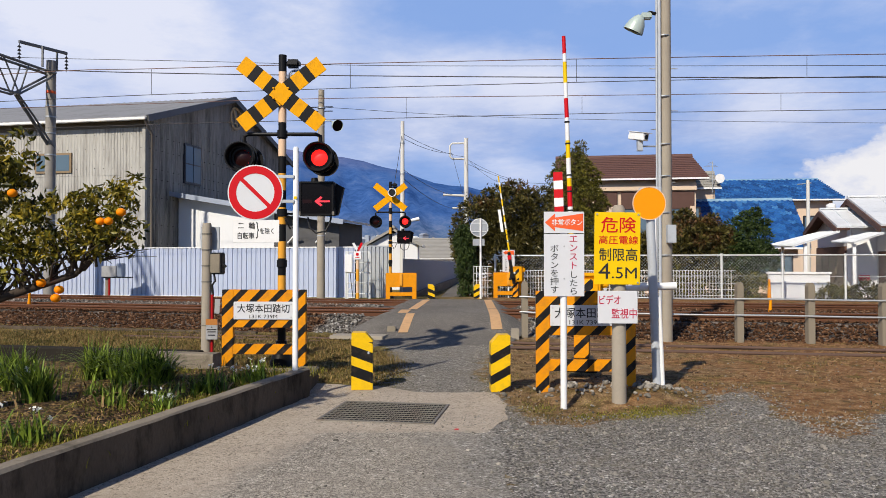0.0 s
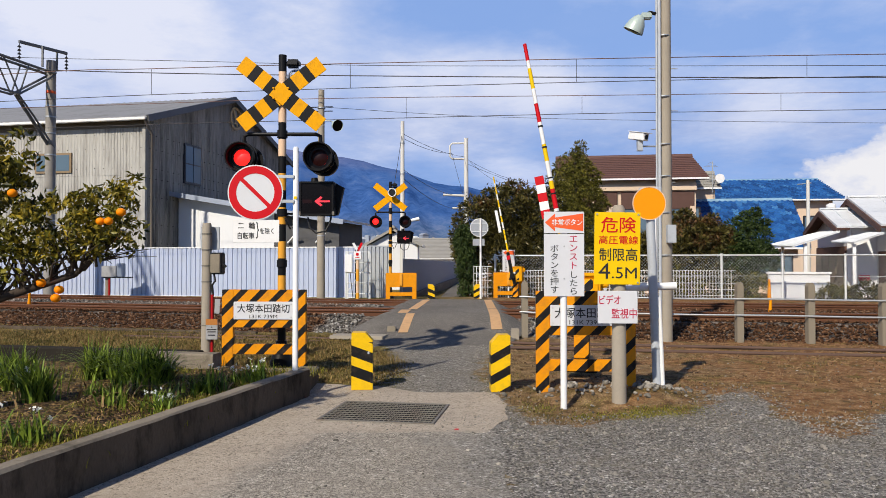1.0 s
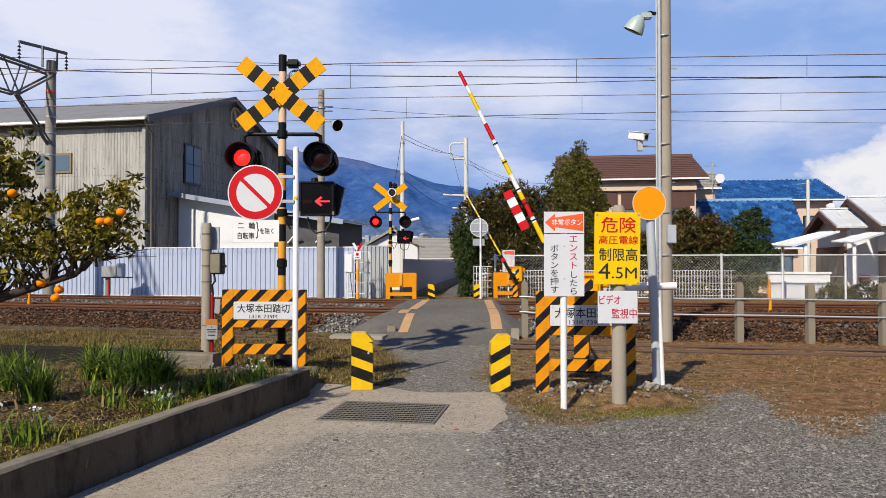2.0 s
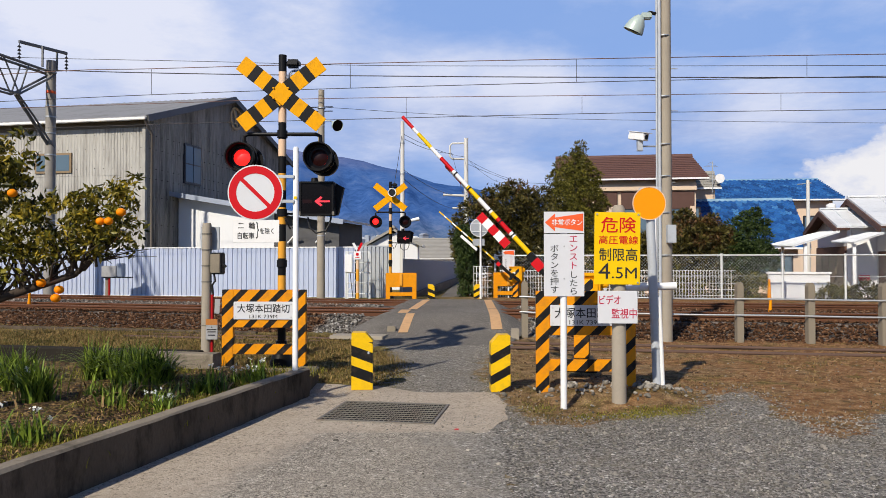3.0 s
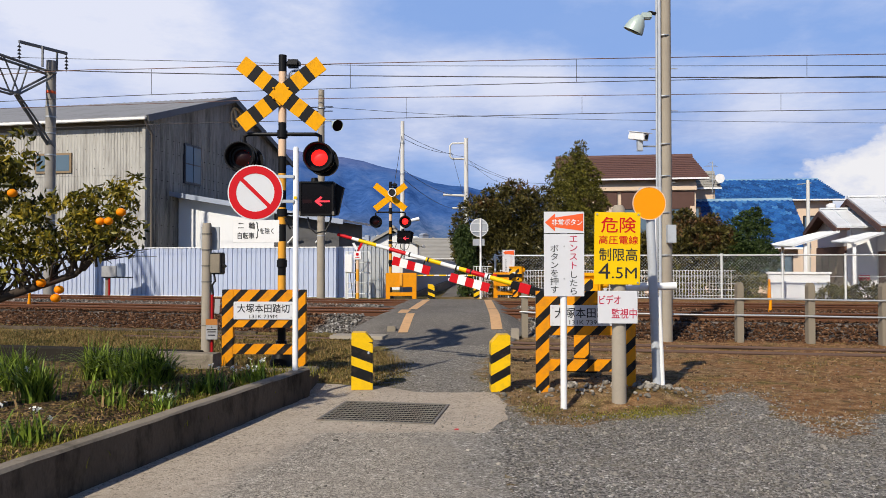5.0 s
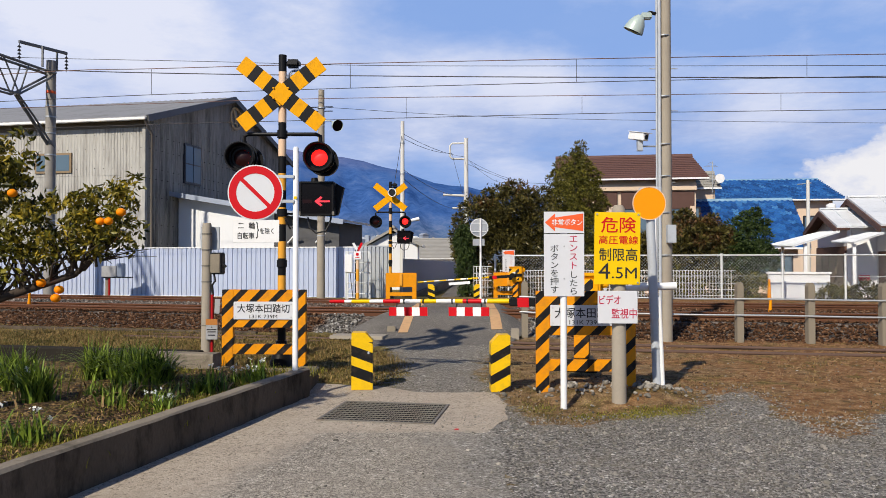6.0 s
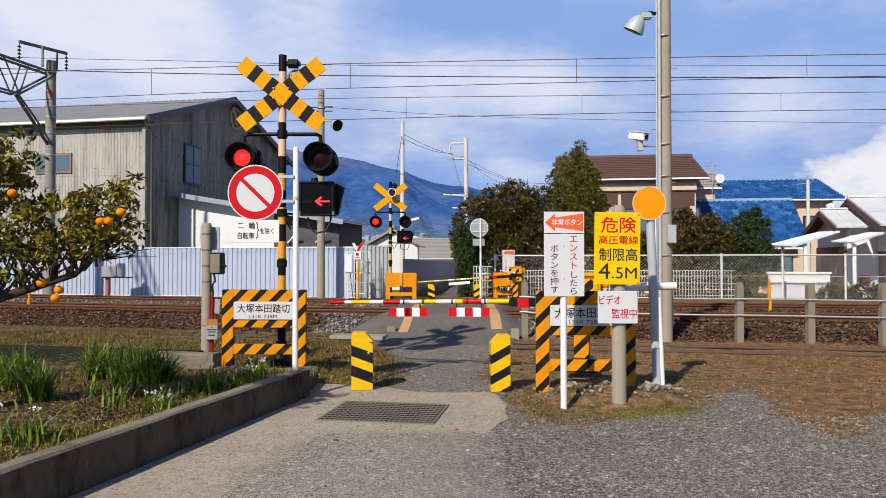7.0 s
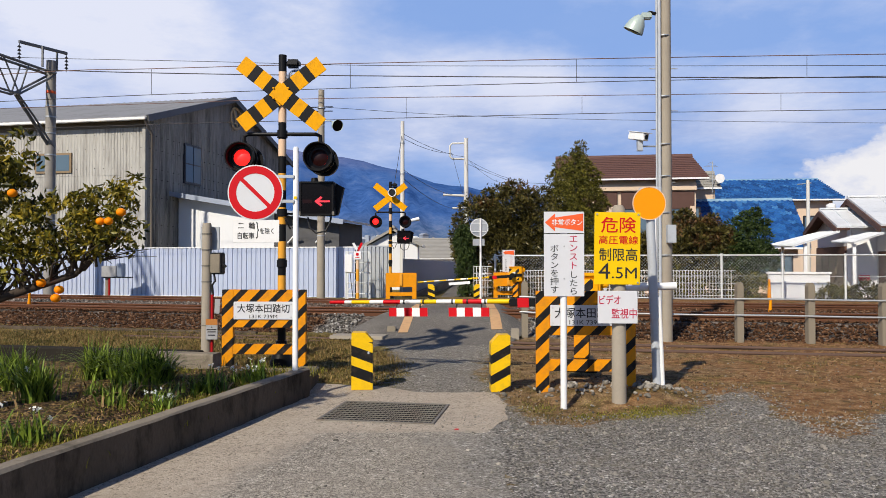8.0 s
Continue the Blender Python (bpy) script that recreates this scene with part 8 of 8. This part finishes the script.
    # flat dark panel stands in for the shade of the opening
    part("doorway", box((0.06, 1.0, 2.1), (0.415, 0.9, 1.05)), M_BROWNTIMBER, ob, "dark panel for the shaded opening under the awning")
    part("red_box", box((0.36, 0.2, 0.22), (q.x + 0.55, q.y - 0.11, 1.10), 0.02), M_DKRED, ob, "red box on the wall")
    part("downpipe", tube([(0.39, 0.29, 0), (0.39, 0.29, 3.0)], 0.04, 8), M_BROWNTIMBER, ob)
    window(ob, Matrix.Translation((2.4, 0.32, 1.6)), 1.6, 1.3, 2)
    # roof ventilator behind the low wing
    part("vent_pipe", tube([(-0.1, 5.2, 2.6), (-0.1, 5.2, 4.0)], 0.09, 12), M_WHITE, ob, "white vent pipe")
    part("vent_cowl", tube([(-0.1, 5.2, 3.95), (-0.1, 5.2, 4.02), (-0.1, 5.2, 4.16), (-0.1, 5.2, 4.22)], [0.11, 0.19, 0.19, 0.08], 14), M_WHITE, ob, "white vent cowl")


white_house()


def garden_wall():
    ob = thing("block_wall", "white rendered garden wall with a coping", "garden wall", pose(12.873, 26.2, -0.05, 0, 0, -11))
    part("wall_body", box((2.05, 0.2, 1.1), (0, 0, 0.55), 0.01), M_WHITEWALL, ob)
    part("coping", box((2.15, 0.3, 0.09), (0, 0, 1.15), 0.012), M_WHITE, ob)


garden_wall()

# small houses down the lane
gable_house("house", "small white gabled house down the lane", (-1.55, 45.6, -0.4), 90, 3.2, 3.0, 3.0, 3.85, M_WHITEWALL, M_GREYTILE, 0.3)
gable_house("house", "long shed with a grey tiled roof down the lane", (-0.712, 76.0, -0.5), 3, 5.6, 9.0, 2.4, 4.4, M_WHITEWALL, M_GREYTILE, 0.3, courses=14)
gable_house("house", "small white house at the end of the lane", (3.075, 82.0, -0.5), 20, 4.0, 4.0, 1.9, 2.8, M_WHITEWALL, M_GREYTILE, 0.3)

# sheet wall along the lane
def lane_wall():
    a, c = Vector((-1.55, 27.8, -0.05)), Vector((1.9, 72.0, -0.35))
    ob = thing("lane_fence", "grey-blue sheet fence along the lane", "fence", frame_at(a, c - a, Vector((-(c - a).y, (c - a).x, 0))))
    L = (c - a).length
    first = part("panel", ribbed(2.2, 1.68, 0.2, 0.02), M_SHEETGREY, ob)
    for i in range(1, int(L / 2.2)):
        o = new("panel", first.data)
        o.parent = ob
        o.matrix_basis = Matrix.Translation((2.2 * i, 0, -0.007 * i))
    part("kerb", box((L, 0.22, 0.55), (L / 2, -0.2, 0.0), 0.02), M_LEDGE, ob, "low stone kerb")


lane_wall()

# distant roofs on the plain at the mountain's foot
def far_town():
    r = np.random.RandomState(77)
    first = None
    for i in range(60):
        y = r.uniform(520, 1100)
        x = (r.uniform(600, 860) - 784) / 1280 * y
        w, d, h = r.uniform(3.5, 6.5), r.uniform(3.5, 6), r.uniform(1.5, 3)
        ob = thing("house", "distant pale house on the plain", "house", pose(x, y, y * r.uniform(0.020, 0.036), 0, 0, r.uniform(-40, 40)), "distant houses")
        part("wall", box((w, d, h + 60), (0, 0, h / 2 - 30)), (M_WHITEWALL, M_SHEETGREY, M_WHITEROOF)[i % 3], ob)
        part("roof", prism([(-w / 2 - 0.4, 0), (w / 2 + 0.4, 0), (0, 1.6)], d + 0.8, m=Matrix.Translation((0, -d / 2 - 0.4, h))), (M_GREYTILE, M_SHEETGREY, M_WHITEROOF)[i % 3], ob)


far_town()

# ================================================================ trees across the tracks
M_HEDGE = leafy("broad_evergreen_leaves", (0.005, 0.008, 0.0025), (0.165, 0.135, 0.036), 0.34, 0.05)
M_CONIFER = leafy("clipped_evergreen_leaves", (0.010, 0.016, 0.003), (0.23, 0.205, 0.030), 0.5, 0.06)
M_CYPRESS = leafy("dark_cypress_leaves", (0.008, 0.020, 0.005), (0.075, 0.11, 0.025), 0.55, 0.05)
M_BROWNLEAF = leafy("reddish_young_leaves", (0.07, 0.035, 0.015), (0.20, 0.11, 0.04), 0.5, 0.2)


def far_tree(name, label, x, y, trunk_h, blobs, n, size, material, seed, extra=None, spray=None):
    ob = thing(name, label, "tree", pose(x, y, -0.1))
    r = np.random.RandomState(seed)
    top = max(b[2] for b in blobs)
    bm = tube([(0, 0, 0), (0.05, 0, trunk_h), (0.0, 0.05, top)], [0.16, 0.12, 0.03], 9)
    part("trunk", bm, M_BARK, ob)
    for b in blobs:
        part("limb", tube([(0.02, 0, trunk_h * r.uniform(0.6, 1.0)), ((b[0]) * 0.5, b[1] * 0.5, (trunk_h + b[2]) / 2), (b[0], b[1], b[2])], [0.07, 0.045, 0.012], 7), M_BARK, ob)
    if spray:
        count, reach = spray
        spots = np.concatenate([tuft_spots(tufts(blobs, count, reach, seed), max(8, int(n * 0.85 / count)), seed), crown_spots(blobs, int(n * 0.3), seed + 5, 0.3)])
    else:
        spots = crown_spots(blobs, n, seed, 0.5)
    leaves("crown", spots, material, size, ob, "", seed, 0.45, 0.3)
    if extra:
        leaves("young_shoots", crown_spots(extra[0], extra[1], seed + 1, 0.3), M_BROWNLEAF, size, ob, "reddish young leaves", seed + 2, 0.4, 0.6)
    return ob


far_tree("broadleaf_tree", "dense dark evergreen tree with large glossy leaves", 2.532, 29.2, 1.4,
         [(-0.95, 0, 3.1, 1.1, 0.9, 1.2), (0.1, 0, 3.6, 1.2, 1.0, 1.15), (1.2, 0, 3.15, 1.2, 0.9, 1.25), (-1.4, 0, 2.1, 0.75, 0.8, 0.9), (0.0, -0.2, 2.0, 1.6, 0.9, 0.9), (1.4, 0, 1.9, 1.1, 0.8, 0.9)],
         42000, 0.13, M_HEDGE, 51, ([(0.3, 0, 4.5, 0.6, 0.5, 0.45), (-0.9, -0.3, 3.9, 0.7, 0.4, 0.3), (1.05, 0, 4.2, 0.4, 0.4, 0.5)], 1100), (150, 0.34))
far_tree("conifer", "tall rounded evergreen with a pointed top", 5.47, 29.8, 1.2,
         [(0.0, 0, 3.9, 1.32, 1.1, 1.1), (0.0, 0, 4.85, 1.02, 0.9, 0.85), (0.05, 0, 5.5, 0.62, 0.55, 0.6), (0.1, 0, 5.95, 0.28, 0.25, 0.4), (0.12, 0, 6.3, 0.09, 0.09, 0.3), (0.0, 0, 2.9, 1.36, 1.1, 1.1), (-0.1, 0, 1.9, 1.35, 1.0, 0.9)],
         52000, 0.088, M_CONIFER, 52, None, (260, 0.24))
far_tree("cypress", "narrow dark cypress beside the lane", 0.85, 27.9, 0.6,
         [(0, 0, 2.3, 0.36, 0.35, 0.85), (0.05, 0, 1.5, 0.40, 0.4, 0.8), (0.1, 0, 0.7, 0.40, 0.4, 0.7), (-0.15, 0, 2.5, 0.26, 0.3, 0.5)], 8000, 0.11, M_CYPRESS, 53)
far_tree("shrub", "broad evergreen shrub with reddish tips", 10.33, 29.0, 0.7,
         [(-0.9, 0, 2.7, 0.9, 0.8, 1.0), (0.2, 0, 2.4, 1.2, 0.9, 0.95), (-0.5, 0, 1.6, 1.3, 0.9, 0.9), (0.9, 0, 1.6, 1.0, 0.8, 0.8)], 22000, 0.15, M_HEDGE, 54,
         ([(-0.3, -0.3, 2.8, 1.2, 0.7, 0.6), (0.8, -0.2, 2.6, 0.6, 0.5, 0.5)], 2600), (110, 0.3))
far_tree("shrub", "dark green evergreen shrub beside the blue-roofed house", 12.019, 28.6, 0.7,
         [(0, 0, 2.4, 0.9, 0.8, 1.0), (0.3, 0, 1.5, 0.95, 0.8, 0.9), (-0.4, 0, 1.6, 0.9, 0.8, 0.9), (0.2, 0, 3.2, 0.45, 0.4, 0.5)], 17000, 0.12, M_CYPRESS, 55, None, (110, 0.25))
far_tree("shrub", "low evergreen shrub under the brown-roofed house", 8.243, 30.5, 0.6,
         [(-0.8, 0, 1.8, 1.0, 0.8, 1.0), (0.8, 0, 1.9, 1.1, 0.8, 1.0), (1.9, 0, 2.2, 0.8, 0.8, 1.1)], 16000, 0.15, M_HEDGE, 56, None, (90, 0.3))


# clipped hedges and bushes behind the chain-link fence
for k, (px, y, h) in enumerate(((4.1, 28.9, 1.0), (5.4, 28.8, 1.15), (6.9, 28.7, 1.1), (9.2, 28.0, 1.25), (10.6, 27.9, 1.3), (11.5, 27.8, 1.2), (2.6, 29.0, 1.2), (14.1, 26.1, 0.75), (15.2, 25.2, 0.85), (16.2, 25.0, 0.9))):
    far_tree("bush", "low dark green garden bush behind the fence", px, y, 0.2,
             [(-0.35, 0, h * 0.55, 0.6, 0.5, h * 0.55), (0.4, 0, h * 0.5, 0.6, 0.5, h * 0.5)], 2600, 0.13, (M_HEDGE, M_CONIFER)[k % 2], 70 + k)


# aerial and dish on the grey-roofed wing, and a thin service pole before the blue roofs
def aerial():
    x, y = 15.122, 40.5
    ob = thing("tv_aerial", "thin television aerial with a white dish", "aerial", pose(x, y, 6.0))
    part("mast_tube", tube([(0, 0, -0.6), (0, 0, 1.15)], 0.025, 6), M_STEEL, ob)
    for i in range(4):
        part("element", tube([(-0.45 + 0.1 * i, 0, 0.85 + 0.08 * i), (0.3 - 0.1 * i, 0, 0.85 + 0.08 * i)], 0.012, 5), M_STEEL, ob)
    part("dish", disc(0.26, 0.05, m=Matrix.Translation((0.38, -0.1, 0.18)), sides=24), M_WHITE, ob, "white satellite dish")
    part("dish_arm", tube([(0.0, 0, 0.1), (0.38, -0.05, 0.18)], 0.025, 6), M_STEEL, ob)


aerial()


def service_pole():
    ob = thing("utility_pole", "thin pale service pole before the blue roofs", "utility pole", pose(17.183, 34.0, 0), "utility poles")
    part("shaft", tube([(0, 0, -0.4), (0, 0, 5.358)], [0.10, 0.075], 12), M_WHITEPOLE, ob)
    part("cross_arm", tube([(-0.5, 0, 5.145), (0.15, 0, 5.225)], 0.03, 6), M_STEEL, ob)


service_pole()


# ================================================================ what moves
def motions():
    # near arm: stands up, then comes down at an even rate
    near = [(0.0, 88.0), (0.45, 87.5), (0.6, 85.8), (0.8, 82.6), (1.0, 79.4), (1.5, 71.4), (1.7, 68.3), (2.25, 59.3), (2.8, 50.2), (3.0, 47.0), (3.5, 39.0), (4.0, 31.0),
            (4.5, 22.9), (4.7, 19.9), (5.25, 10.5), (5.8, 1.4), (6.0, -1.0), (6.2, -1.2), (8.0, -1.2)]
    base = NEAR_BASE.inverted() @ pose(1.68, 9.3, 1.0, 0, 0, -16.8)
    walk(NEAR_ARM, [(t, base @ pose(0, 0, 0, 0, a, 0)) for t, a in near])
    far = [(0.0, 81.7), (0.8, 81.4), (1.0, 78.8), (1.5, 69.7), (2.15, 57.0), (2.8, 44.2), (3.5, 30.2), (4.0, 20.4), (4.5, 10.6), (4.7, 6.7), (5.2, -3.4), (5.5, -4.3), (8.0, -4.3)]
    base = FAR_BASE.inverted() @ pose(2.464, 25.6, 1.02, 0, 0, -18.7)
    walk(FAR_ARM, [(t, base @ pose(0, 0, 0, 0, a, 0)) for t, a in far])
    # the outer plate of the near arm twists about the pole while the arm stands
    twist = [(0.0, 80), (1.5, 80), (2.8, 75), (3.5, 62), (4.0, 45), (4.5, 20), (4.7, 12), (5.8, 0), (6.2, 0), (8.0, 0)]
    pl, at = NEAR_PLATES[1]
    walk(pl, [(t, Matrix.Translation(at) @ pose(0, 0, 0, a, 0, 0) @ Matrix.Translation((0, 0, -0.14))) for t, a in twist])
    # red lamps flash in turn: each lens turns its lit or its dark face to the road
    turns = [(0.40, True), (1.0, False), (1.6333, True), (2.2667, False), (2.9, True), (3.5, False), (4.1, True), (4.7333, False), (5.3333, True), (5.9, False),
             (6.6, True), (7.2, False), (7.8, True)]
    for lens, at, is_left in LENSES:
        a = 180.0 if is_left else 0.0
        rows = [(0.0, a)]
        for t, left_on in turns:
            rows.append((t, a))
            for k in (1, 2, 3):
                rows.append((t + k / 30.0, a + 60.0 * k))
            a += 180.0
        rows.append((8.0, a))
        walk(lens, [(t, pose(at[0], at[1], at[2], 0, 0, v)) for t, v in rows])


motions()
